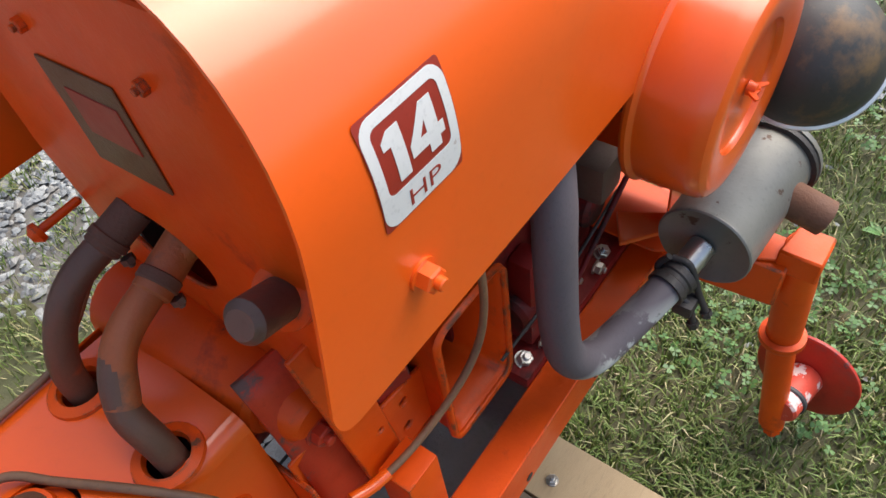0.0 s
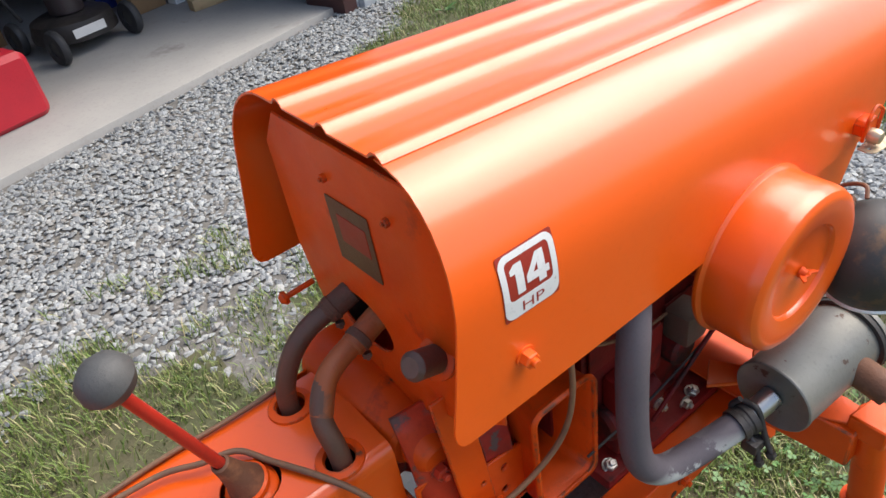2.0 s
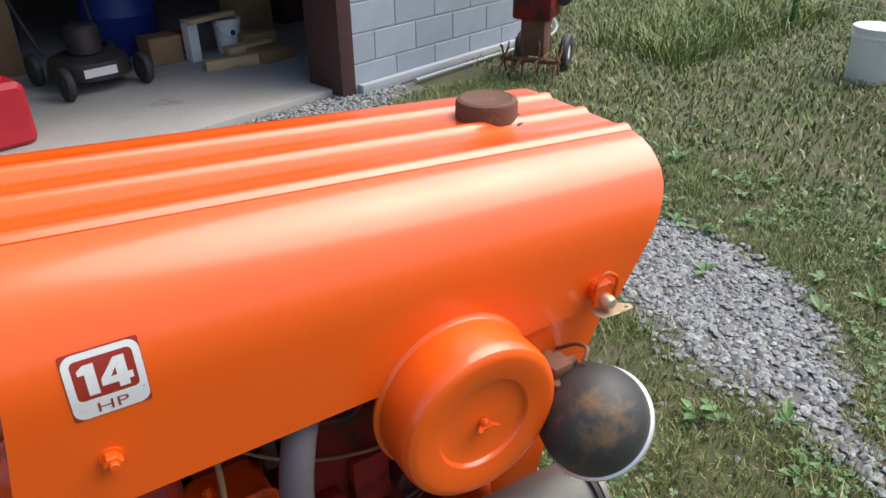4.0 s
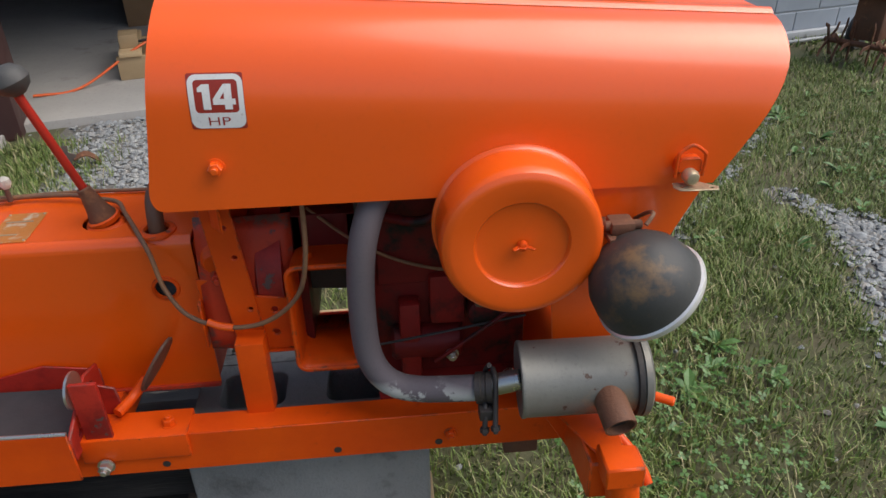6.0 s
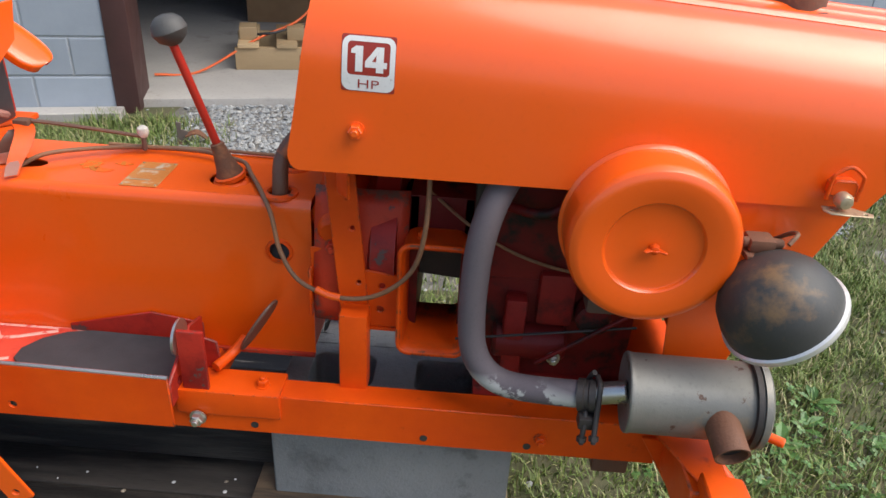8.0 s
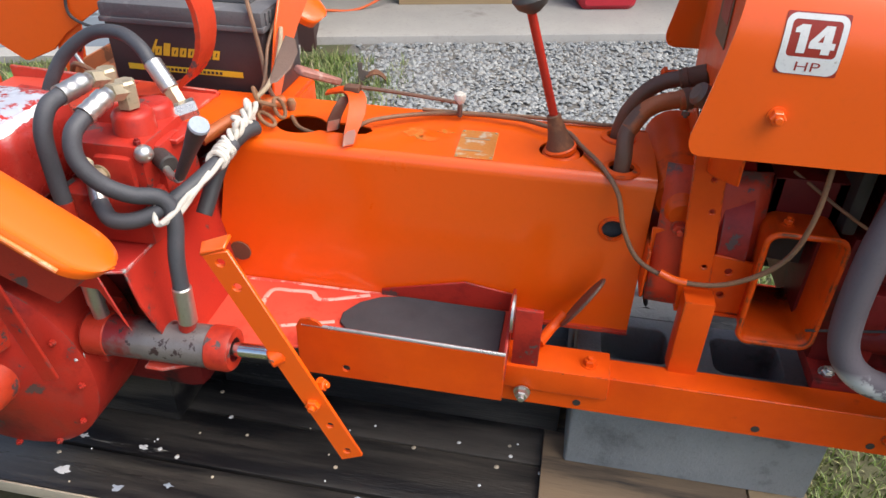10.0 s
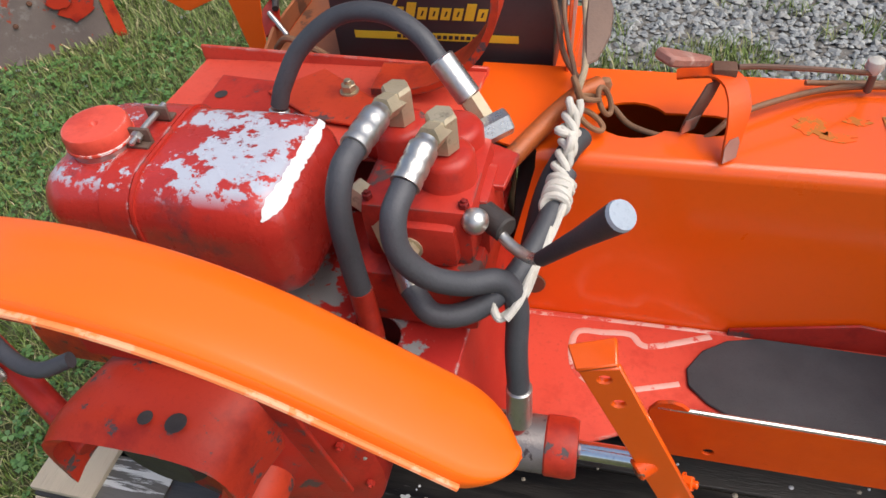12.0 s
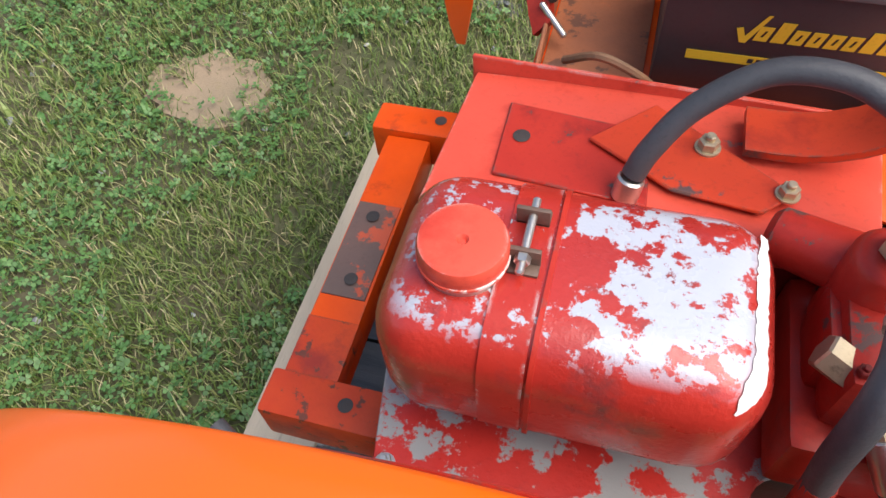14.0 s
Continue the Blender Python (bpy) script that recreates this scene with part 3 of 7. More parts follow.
hex_bolt("hood_bolt", (-0.109, -0.1770, 0.975), (0, -1, 0), 0.0095, hood, ORANGE)

# fuel cap and its opening
cap = part("fuel_cap", lathe([(0.046, -0.02), (0.046, 0.024), (0.044, 0.029), (0.038, 0.031), (0.034, 0.0295), (0.0, 0.0295)], Matrix.Translation((0.490, 0.053, 1.130)), 40), RUST, tractor, "rusty brown round fuel cap")
part("filler_collar", lathe([(0.050, 0), (0.056, 0.0), (0.056, 0.004), (0.050, 0.004), (0.050, 0)], Matrix.Translation((0.487, 0.050, 1.1255)), 32), GRIME, tractor)

# firewall behind the hood, with its two openings
bm = slab_of([(-0.155, 1.12), (-0.115, 1.148), (0.155, 1.148), (0.195, 1.10), (0.195, 0.955), (0.150, 0.80), (-0.02, 0.80), (-0.075, 0.845), (-0.155, 0.865)], 0.004,
             YZ(-0.152), holes=[circle(0.060, 0.900, 0.058, 20, 0.036)])
for y in np.linspace(-0.150, -0.085, 12):
    bmesh.ops.bisect_plane(bm, geom=bm.verts[:] + bm.edges[:] + bm.faces[:], plane_co=(0, y, 0), plane_no=(0, 1, 0))
for v in bm.verts:
    fold = min(max((-0.092 - v.co.y) / 0.060, 0.0), 1.0)
    v.co.x += 0.026 * fold ** 1.6
firewall = part("firewall", bm, ORANGE_WORN, tractor, "orange firewall plate with dull maker's plate")
fm = frame_of((-0.1525, 0.070, 0.993), (0, -1, 0.03), (0, -0.22, 1))
part("maker_plate", slab_of(rounded(0, 0, 0.083, 0.084, 0.002), 0.0012, fm), PLATE_DULL, firewall, "dull brown rectangular maker's plate")
part("plate_panel", slab_of(rounded(0.018, 0.03, 0.074, 0.066, 0.001), 0.0012, fm @ XY(0.0008)), MAROON_VINYL, firewall)
for y, z in ((0.062, 1.10), (-0.050, 1.095)):
    hex_bolt("screw", (-0.152, y, z), (-1, 0, 0), 0.005, firewall, ORANGE_WORN, washer=False)
bm = rod((-0.152, 0.185, 0.892), (-0.195, 0.188, 0.888), 0.004)
bm = lathe([(0, 0), (0.009, 0.001), (0.010, 0.006), (0.004, 0.012), (0, 0.012)], axis_to((-0.192, 0.188, 0.888), (-0.21, 0.189, 0.886)), 16, bm)
part("choke_knob", bm, ORANGE_WORN, tractor, "small overpainted choke pull knob")
bm = rod((-0.148, -0.093, 0.943), (-0.193, -0.105, 0.970), 0.0155, chamfer=0.005)
part("steering_shaft", bm, BROWN_STEEL, tractor, "browned steel shaft stub")
part("shaft_bearing", lathe([(0.0155, 0), (0.024, 0), (0.023, 0.005), (0.0155, 0.007), (0.0155, 0)], axis_to((-0.153, -0.094, 0.945), (-0.193, -0.105, 0.970)), 24), ORANGE_WORN, tractor)

# two pipes from the firewall down into the tunnel
for name, pts, mat in (("coolant_pipe", [(-0.10, 0.085, 0.935), (-0.17, 0.090, 0.918), (-0.214, 0.095, 0.902), (-0.244, 0.100, 0.868), (-0.262, 0.102, 0.82), (-0.262, 0.102, 0.74)], OVERSPRAY),
                       ("oil_pipe", [(-0.10, 0.030, 0.925), (-0.17, 0.034, 0.907), (-0.228, 0.024, 0.892), (-0.257, 0.008, 0.858), (-0.259, -0.012, 0.815), (-0.260, -0.016, 0.74)], OVERSPRAY)):
    pipe = part(name, tube(pts, 0.0128, 18, 8), mat, tractor, "browned bent steel pipe")
    a, b = Vector(pts[1]), Vector(pts[2])
    sl = part("sleeve", rod(a - (b - a) * 0.55, a + (b - a) * 0.35, 0.0155, chamfer=0.002), OVERSPRAY_ORANGE if name == "oil_pipe" else RUST, pipe)
    part("clamp_band", rod(a + (b - a) * 0.05, a + (b - a) * 0.22, 0.0170, chamfer=0.001), RUST, sl)
    if name == "oil_pipe":
        part("overspray_coat", tube(pts[:4], 0.0133, 18, 8), OVERSPRAY_ORANGE, pipe, "upper stretch overpainted orange")
    hex_bolt("clamp_screw", a + (b - a) * 0.13 + Vector((0, -0.010, -0.016)), (0, -0.3, -1), 0.006, sl, BROWN_STEEL, washer=False)

# tunnel (transmission cover) with holes in its top and near side
bm = slab_of([(-0.998, 0.000), (-0.93, -0.026), (-0.205, -0.0265), (-0.205, 0.135), (-0.998, 0.150)], 0.003, XY(0.797),
             holes=[circle(-0.262, 0.102, 0.021), circle(-0.260, -0.012, 0.021), circle(-0.353, 0.034, 0.036, 20),
                    [(-0.752 - 0.043 + 0.043 * math.cos(radians(a)), 0.040 + 0.036 * math.sin(radians(a))) for a in range(30, 331, 20)] + [(-0.70, 0.018), (-0.676, 0.026), (-0.668, 0.038), (-0.676, 0.05), (-0.70, 0.058)]], bevel=0)
tunnel = part("tunnel_top", bm, ORANGE, tractor, "orange transmission tunnel with open holes")
bm = slab_of([(-0.205, 0.781), (-0.90, 0.781), (-0.96, 0.515), (-0.205, 0.505)], 0.003, XZ(-0.0365), holes=[circle(-0.259, 0.7085, 0.0175), circle(-0.905, 0.575, 0.017)], bevel=0)
part("tunnel_side", bm, ORANGE, tractor)
bm = bmesh.new()
arc = [(-0.0395 + 0.0135 * (1 - math.cos(radians(a))), 0.781 + 0.019 * math.sin(radians(a))) for a in range(0, 91, 15)]
for x in (-0.90, -0.205):
    for y, z in arc:
        bm.verts.new((x, y, z))
bm.verts.ensure_lookup_table()
for i in range(6):
    bm.faces.new((bm.verts[i], bm.verts[i + 1], bm.verts[i + 8], bm.verts[i + 7]))
part("tunnel_edge", bm, ORANGE, tractor)
part("tunnel_far_side", slab_of([(-0.205, 0.797), (-0.90, 0.797), (-0.96, 0.515), (-0.205, 0.505)], 0.003, XZ(0.150)), ORANGE, tractor)
part("tunnel_front", slab_of([(-0.036, 0.505), (0.145, 0.505), (0.145, 0.79), (-0.03, 0.79)], 0.003, YZ(-0.212), holes=[circle(0.055, 0.68, 0.055, 20)]), ORANGE_WORN, tractor)
part("tunnel_hem", box((-0.44, -0.046, 0.500), (-0.205, -0.036, 0.507), 0.001), RED_ORANGE, tractor)
for x, y, r in ((-0.262, 0.102, 0.021), (-0.260, -0.012, 0.021)):
    part("grommet", lathe([(r - 0.003, 0), (r + 0.009, 0), (r + 0.008, 0.004), (r - 0.001, 0.006), (r - 0.003, 0.0)], Matrix.Translation((x, y, 0.7995)), 24), ORANGE_WORN, tractor)
part("side_grommet", lathe([(0.0165, 0), (0.023, 0), (0.022, 0.003), (0.0175, 0.004), (0.0165, 0)], axis_to((-0.259, -0.0395, 0.7085), (-0.259, -1, 0.7085)), 24), ORANGE_WORN, tractor)
part("side_plug", lathe([(0, 0.001), (0.020, 0.001), (0.019, 0.003), (0, 0.003)], axis_to((-0.905, -0.0395, 0.575), (-0.905, -1, 0.575)), 24), RUST, tractor)
part("gearbox", rod((-0.93, 0.055, 0.64), (-0.22, 0.055, 0.66), 0.085), GRIME, tractor)

# brass serial plate on the tunnel
pm = frame_of((-0.519, -0.026, 0.8005), (1, 0.02, 0), (-0.02, 1, 0))
plate = part("serial_plate", slab_of(rounded(0, 0, 0.062, 0.100, 0.002), 0.0012, pm), PLATE_BRASS, tractor, "rubbed brass serial plate")
for i in (1, 5):
    part("print_line", slab_of([(0.008, 0.012 + i * 0.011), (0.030 + 0.02 * ((i * 7) % 3) / 2, 0.012 + i * 0.011), (0.030 + 0.02 * ((i * 7) % 3) / 2, 0.016 + i * 0.011), (0.008, 0.016 + i * 0.011)], 0.0004, pm @ XY(0.0011), bevel=0), BRASS, plate)
for x in (0.004, 0.058):
    for y in (0.005, 0.095):
        part("rivet", lathe([(0.0025, 0), (0.002, 0.0012), (0, 0.0016)], pm @ Matrix.Translation((x, y, 0.001)), 10), BRASS, plate)

stain_rng = random.Random(21)
for cx, cy, rx, ry in ((-0.598, 0.050, 0.020, 0.026), (-0.575, 0.030, 0.024, 0.010), (-0.548, 0.062, 0.016, 0.009)):
    part("paint_smudge", slab_of([(cx + rx * stain_rng.uniform(0.55, 1.1) * math.cos(radians(a)), cy + ry * stain_rng.uniform(0.55, 1.1) * math.sin(radians(a))) for a in range(0, 360, 15)], 0.0004, XY(0.8003), bevel=0), SMUDGE, tunnel, "olive smudge on the orange paint")

# gear lever
lever = part("gear_lever", rod((-0.353, 0.034, 0.80), (-0.4215, 0.018, 1.030), 0.0068), RED, tractor, "red gear lever with grey ball knob")
part("gear_knob", lathe([(0, -0.020), (0.010, -0.021), (0.022, -0.012), (0.0275, 0.0), (0.024, 0.013), (0.014, 0.022), (0, 0.025)], axis_to((-0.4215, 0.018, 1.041), (-0.44, 0.013, 1.10)), 28), KNOB, lever, "weathered grey ball knob")
part("lever_boot", lathe([(0.022, 0), (0.023, 0.008), (0.0175, 0.022), (0.013, 0.045), (0.011, 0.062), (0.008, 0.064)], axis_to((-0.354, 0.034, 0.802), (-0.374, 0.029, 0.87)), 24), RUST, lever)
part("boot_collar", lathe([(0.019, 0.0), (0.026, 0.0), (0.0265, 0.007), (0.022, 0.010), (0.019, 0.009)], axis_to((-0.3545, 0.034, 0.800), (-0.374, 0.029, 0.87)), 24), ORANGE_WORN, lever)
part("lever_base", lathe([(0.0, -0.02), (0.031, -0.02), (0.031, -0.002), (0.026, 0.002), (0.0, 0.004)], Matrix.Translation((-0.353, 0.034, 0.797)), 24), ORANGE_WORN, lever)

# bell housing between tunnel and engine
bm = lathe([(0.045, 0), (0.052, 0.01), (0.052, 0.05), (0.10, 0.10), (0.135, 0.12), (0.140, 0.16), (0.10, 0.165)], axis_to((-0.225, 0.055, 0.70), (-0.02, 0.055, 0.70)), 32)
bell = part("bell_housing", bm, RED, tractor, "grimy red cast bell housing")
part("steering_tube", rod((-0.168, 0.165, 0.790), (-0.166, -0.030, 0.768), 0.048, 0.042, 0.006), ORANGE_WORN, bell)
part("housing_arm", rod((-0.166, -0.028, 0.768), (-0.165, -0.066, 0.762), 0.030, 0.025, 0.006), ORANGE_WORN, bell)
hex_bolt("housing_bolt", (-0.165, -0.062, 0.739), (0, -1, 0), 0.011, bell, RED_ORANGE)
# orange upright plates beside it
bm = slab_of([(-0.172, 0.880), (-0.126, 0.880), (-0.100, 0.606), (-0.148, 0.606)], 0.005, XZ(-0.083),
             holes=[circle(-0.138, 0.838, 0.004, 10), circle(-0.130, 0.786, 0.004, 10), circle(-0.120, 0.690, 0.0035, 10)])
part("side_bracket", bm, ORANGE_WORN, tractor, "orange drilled side bracket")
bm = slab_of([(-0.112, 0.712), (-0.050, 0.704), (-0.047, 0.606), (-0.106, 0.606)], 0.005, XZ(-0.080), holes=[circle(-0.083, 0.684, 0.0055, 10), circle(-0.086, 0.640, 0.0055, 10)])
bm = box((-0.148, -0.088, 0.600), (-0.047, -0.060, 0.6055), 0.001, bm=bm)
part("bracket_plate", bm, ORANGE_WORN, tractor)
part("inner_panel", slab_of([(-0.203, 0.735), (-0.120, 0.735), (-0.115, 0.622), (-0.150, 0.612), (-0.200, 0.632)], 0.004, XZ(-0.060), holes=[circle(-0.165, 0.655, 0.004, 10)]), ORANGE_WORN, tractor)
part("bracket_web", slab_of([(-0.080, 0.612), (0.13, 0.612), (0.13, 0.70), (-0.080, 0.70)], 0.005, YZ(-0.204)), ORANGE_WORN, tractor)
# two added black sheets stand in for the darkness inside the bay and duct
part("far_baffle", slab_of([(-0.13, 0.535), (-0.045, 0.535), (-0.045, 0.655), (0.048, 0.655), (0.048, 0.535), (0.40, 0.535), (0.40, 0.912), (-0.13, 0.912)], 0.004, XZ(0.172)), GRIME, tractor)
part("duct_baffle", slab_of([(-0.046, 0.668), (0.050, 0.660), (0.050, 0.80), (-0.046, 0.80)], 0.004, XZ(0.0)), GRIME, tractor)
part("side_post", box((-0.145, -0.135, 0.505), (-0.100, -0.095, 0.655), 0.003), ORANGE_WORN, tractor)
# open rectangular duct: a thin tapering sheet mouth with a rolled rim
bm = bmesh.new()
rings = []
for y, grow in ((0.02, -0.004), (-0.05, -0.002), (-0.108, 0.0), (-0.114, 0.004), (-0.117, 0.003)):
    rings.append([bm.verts.new((x, y, z)) for x, z in rounded(-0.046 - grow, 0.588 - grow, 0.047 + grow, 0.770 + grow, 0.014, 4)])
for p, q in zip(rings, rings[1:]):
    for k in range(len(p)):
        bm.faces.new((p[k], p[(k + 1) % len(p)], q[(k + 1) % len(q)], q[k]))
duct = part("blower_duct", bm, ORANGE_WORN, tractor, "open orange rectangular blower duct", smooth=50)
sheet = duct.modifiers.new("sheet", "SOLIDIFY")
sheet.thickness, sheet.offset = 0.007, 1
hex_bolt("duct_bolt", (-0.022, -0.080, 0.776), (0, 0, 1), 0.007, duct, ORANGE_WORN)
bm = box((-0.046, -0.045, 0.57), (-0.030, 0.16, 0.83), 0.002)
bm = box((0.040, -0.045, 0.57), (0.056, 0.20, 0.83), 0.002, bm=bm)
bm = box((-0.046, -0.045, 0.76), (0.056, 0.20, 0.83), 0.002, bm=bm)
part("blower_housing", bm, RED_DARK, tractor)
# cast flywheel housing that fills the space between bracket and duct
bm = bmesh.new()
rows = []
for i in range(9):
    z = 0.606 + 0.225 * i / 8
    rows.append([bm.verts.new((x, -0.079 + 0.040 * (i / 8) ** 2.2 + 0.02 * abs(u - 0.5) ** 2, z)) for u, x in ((k / 8, -0.196 + 0.150 * k / 8) for k in range(9))])
for p, q in zip(rows, rows[1:]):
    for k in range(8):
        bm.faces.new((p[k], p[k + 1], q[k + 1], q[k]))
cast = part("flywheel_housing", bm, RED_ORANGE, tractor, "red-orange cast flywheel housing", smooth=60)
sheet = cast.modifiers.new("wall", "SOLIDIFY")
sheet.thickness, sheet.offset = 0.008, -1
part("housing_rib", tube([(-0.190, -0.020, 0.765), (-0.120, -0.032, 0.772), (-0.052, -0.022, 0.765)], 0.008, 10), RED_ORANGE, cast)

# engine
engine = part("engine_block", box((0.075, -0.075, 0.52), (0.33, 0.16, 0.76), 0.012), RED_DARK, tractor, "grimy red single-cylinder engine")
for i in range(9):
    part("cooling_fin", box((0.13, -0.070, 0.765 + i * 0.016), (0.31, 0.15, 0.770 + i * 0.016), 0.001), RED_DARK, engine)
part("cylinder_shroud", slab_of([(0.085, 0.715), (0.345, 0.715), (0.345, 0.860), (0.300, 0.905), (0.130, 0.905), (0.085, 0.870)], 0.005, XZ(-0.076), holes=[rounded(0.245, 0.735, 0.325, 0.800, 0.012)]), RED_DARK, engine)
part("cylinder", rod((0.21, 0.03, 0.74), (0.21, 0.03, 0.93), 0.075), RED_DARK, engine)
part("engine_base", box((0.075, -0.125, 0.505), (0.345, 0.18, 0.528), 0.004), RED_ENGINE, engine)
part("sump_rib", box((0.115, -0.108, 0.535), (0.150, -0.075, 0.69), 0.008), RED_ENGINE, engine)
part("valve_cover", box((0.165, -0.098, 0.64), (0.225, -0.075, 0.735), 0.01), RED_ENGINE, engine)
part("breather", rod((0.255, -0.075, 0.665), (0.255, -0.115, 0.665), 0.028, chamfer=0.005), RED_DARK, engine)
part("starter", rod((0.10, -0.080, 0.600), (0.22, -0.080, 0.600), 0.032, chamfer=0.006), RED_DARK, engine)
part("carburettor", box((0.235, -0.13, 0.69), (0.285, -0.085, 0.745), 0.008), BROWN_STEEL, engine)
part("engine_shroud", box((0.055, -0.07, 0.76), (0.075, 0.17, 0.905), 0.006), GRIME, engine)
for x, z in ((0.132, 0.535), (0.27, 0.535), (0.20, 0.59)):
    hex_bolt("engine_bolt", (x, -0.112, z), (0, -1, 0), 0.009, engine, STEEL)
hex_bolt("base_bolt", (0.098, -0.105, 0.527), (0, -0.4, 1), 0.010, engine, STEEL)
hex_bolt("base_bolt", (0.30, -0.105, 0.527), (0, -0.4, 1), 0.010, engine, STEEL)
part("governor_rod", tube([(0.04, -0.115, 0.615), (0.16, -0.125, 0.642), (0.32, -0.12, 0.665)], 0.0022, 8), GRIME, engine)
part("throttle_cable", tube([(-0.02, -0.030, 0.835), (0.05, -0.078, 0.800), (0.12, -0.090, 0.765), (0.20, -0.092, 0.742), (0.27, -0.090, 0.738)], 0.0026, 8), CABLE, engine)
part("fuel_line", tube([(0.08, -0.09, 0.85), (0.15, -0.12, 0.848), (0.185, -0.12, 0.87), (0.19, -0.12, 0.91)], 0.008, 10), RED_DARK, engine)
part("control_rod", rod((0.17, -0.125, 0.585), (0.30, -0.130, 0.690), 0.0035), RED_DARK, engine)
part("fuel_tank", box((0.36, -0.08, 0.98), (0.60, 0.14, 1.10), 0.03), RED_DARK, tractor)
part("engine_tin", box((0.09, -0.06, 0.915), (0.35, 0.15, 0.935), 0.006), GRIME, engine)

# grille housing below the hood's front
outline = [(0.30, 0.916), (0.560, 0.916), (0.515, 0.82), (0.45, 0.66), (0.43, 0.56), (0.36, 0.56), (0.345, 0.74), (0.30, 0.76)]
housing = part("grille_housing", slab_of(outline, 0.003, XZ(-0.166)), ORANGE, tractor, "orange radiator grille housing")
part("far_panel", slab_of(outline, 0.003, XZ(0.206)), ORANGE, housing)
bm = None
for (x0, z0), (x1, z1) in zip(outline[1:4], outline[2:5]):
    bm = slab_of([(-0.168, 0), (0.206, 0), (0.206, math.dist((x0, z0), (x1, z1))), (-0.168, math.dist((x0, z0), (x1, z1)))], 0.003, frame_of((x0 - 0.002, 0, z0), (0, 1, 0), (x1 - x0, 0, z1 - z0)), bm=bm)
part("grille_front", bm, ORANGE_WORN, housing)

# hood latch: bracket with a peaked loop, spring button and tab
latch = part("hood_latch", slab_of([(-0.017, -0.012), (0.017, -0.012), (0.017, 0.004), (0.012, 0.010), (-0.012, 0.010), (-0.017, 0.004)], 0.018, frame_of((0.517, -0.176, 0.950), (1, 0, 0), (0, 0, 1))), ORANGE_WORN, tractor, "orange latch bracket with brass button")
part("latch_loop", tube([(0.498, -0.194, 0.934), (0.497, -0.196, 0.962), (0.500, -0.196, 0.970), (0.516, -0.195, 0.979), (0.532, -0.196, 0.970), (0.536, -0.196, 0.962), (0.536, -0.194, 0.934)], 0.0026, 8, 4), ORANGE_WORN, latch)
part("latch_button", lathe([(0.0, 0.0), (0.0105, 0.0), (0.0110, 0.010), (0.008, 0.016), (0, 0.018)], axis_to((0.517, -0.194, 0.936), (0.517, -1, 0.936)), 20), BRASS, latch)
part("latch_tab", slab_of([(0.497, -0.190), (0.535, -0.190), (0.556, -0.208), (0.552, -0.217), (0.520, -0.216), (0.500, -0.214), (0.494, -0.204)], 0.002, XY(0.921), holes=[circle(0.545, -0.210, 0.0028, 10), circle(0.506, -0.203, 0.0028, 10)], bevel=0.0006), BRASS, latch)

# air cleaner
am = axis_to((0.282, -0.170, 0.871), (0.281, -0.251, 0.870)) @ Matrix.Diagonal((0.945, 0.945, 1, 1))
prof = [(0.0, 0.0), (0.112, 0.0), (0.1205, 0.002), (0.1225, 0.005), (0.1225, 0.009), (0.1190, 0.011), (0.1175, 0.013), (0.1175, 0.062), (0.1165, 0.070), (0.1130, 0.077), (0.1070, 0.0805), (0.1000, 0.0812), (0.0820, 0.0795), (0.0690, 0.0770), (0.0665, 0.0745), (0.0655, 0.0715), (0.0630, 0.0705), (0.02, 0.0715), (0.0, 0.0715)]
cleaner = part("air_cleaner", lathe(prof, am, 64), ORANGE, tractor, "round orange air cleaner with wing nut", smooth=28)
wm = am @ Matrix.Translation((0.0, 0.0, 0.073))
bm = lathe([(0, 0), (0.008, 0), (0.006, 0.008), (0, 0.010)], wm, 12)
bm = slab_of([(0.003, 0), (0.010, 0.004), (0.017, 0.013), (0.013, 0.015), (0.006, 0.010), (0, 0.012)], 0.003, wm @ pose(0, 0.0015, 0, 90, 0, 0), bm=bm, bevel=0.0006)
bm = slab_of([(-0.003, 0), (-0.010, 0.004), (-0.017, 0.013), (-0.013, 0.015), (-0.006, 0.010), (0, 0.012)], 0.003, wm @ pose(0, 0.0015, 0, 90, 0, 0), bm=bm, bevel=0.0006)
part("wing_nut", bm, ORANGE_WORN, cleaner)
part("intake_neck", rod((0.262, -0.09, 0.84), (0.268, -0.172, 0.87), 0.035), RED_DARK, cleaner)

# headlight: dome shell, chrome rim, lens and mount
hm = axis_to((0.427, -0.264, 0.833), (0.491, -0.258, 0.757)) @ Matrix.Diagonal((0.865, 0.865, 0.90, 1))
shell = [(0.0, -0.045), (0.022, -0.043), (0.045, -0.035), (0.066, -0.018), (0.080, 0.004), (0.087, 0.030), (0.0885, 0.050)]
lamp = part("headlight", lathe(shell, hm, 48), LAMP_BLACK, tractor, "faded black dome headlight with chrome rim")
part("rim", lathe([(0.0885, 0.048), (0.0925, 0.050), (0.0930, 0.055), (0.0910, 0.060), (0.084, 0.061), (0.084, 0.050)], hm, 48), LAMP_RIM, lamp, "chrome rim")
part("lens", lathe([(0.084, 0.058), (0.05, 0.066), (0, 0.070)], hm, 32), WHITE_PLASTIC, lamp)
bm = box((0.402, -0.238, 0.858), (0.446, -0.170, 0.866), 0.002)
bm = box((0.406, -0.228, 0.866), (0.440, -0.196, 0.884), 0.005, bm=bm)
bm = rod((0.398, -0.216, 0.876), (0.452, -0.216, 0.876), 0.007, bm=bm)
part("lamp_bracket", bm, RUST, lamp, "rusty clamped lamp bracket")
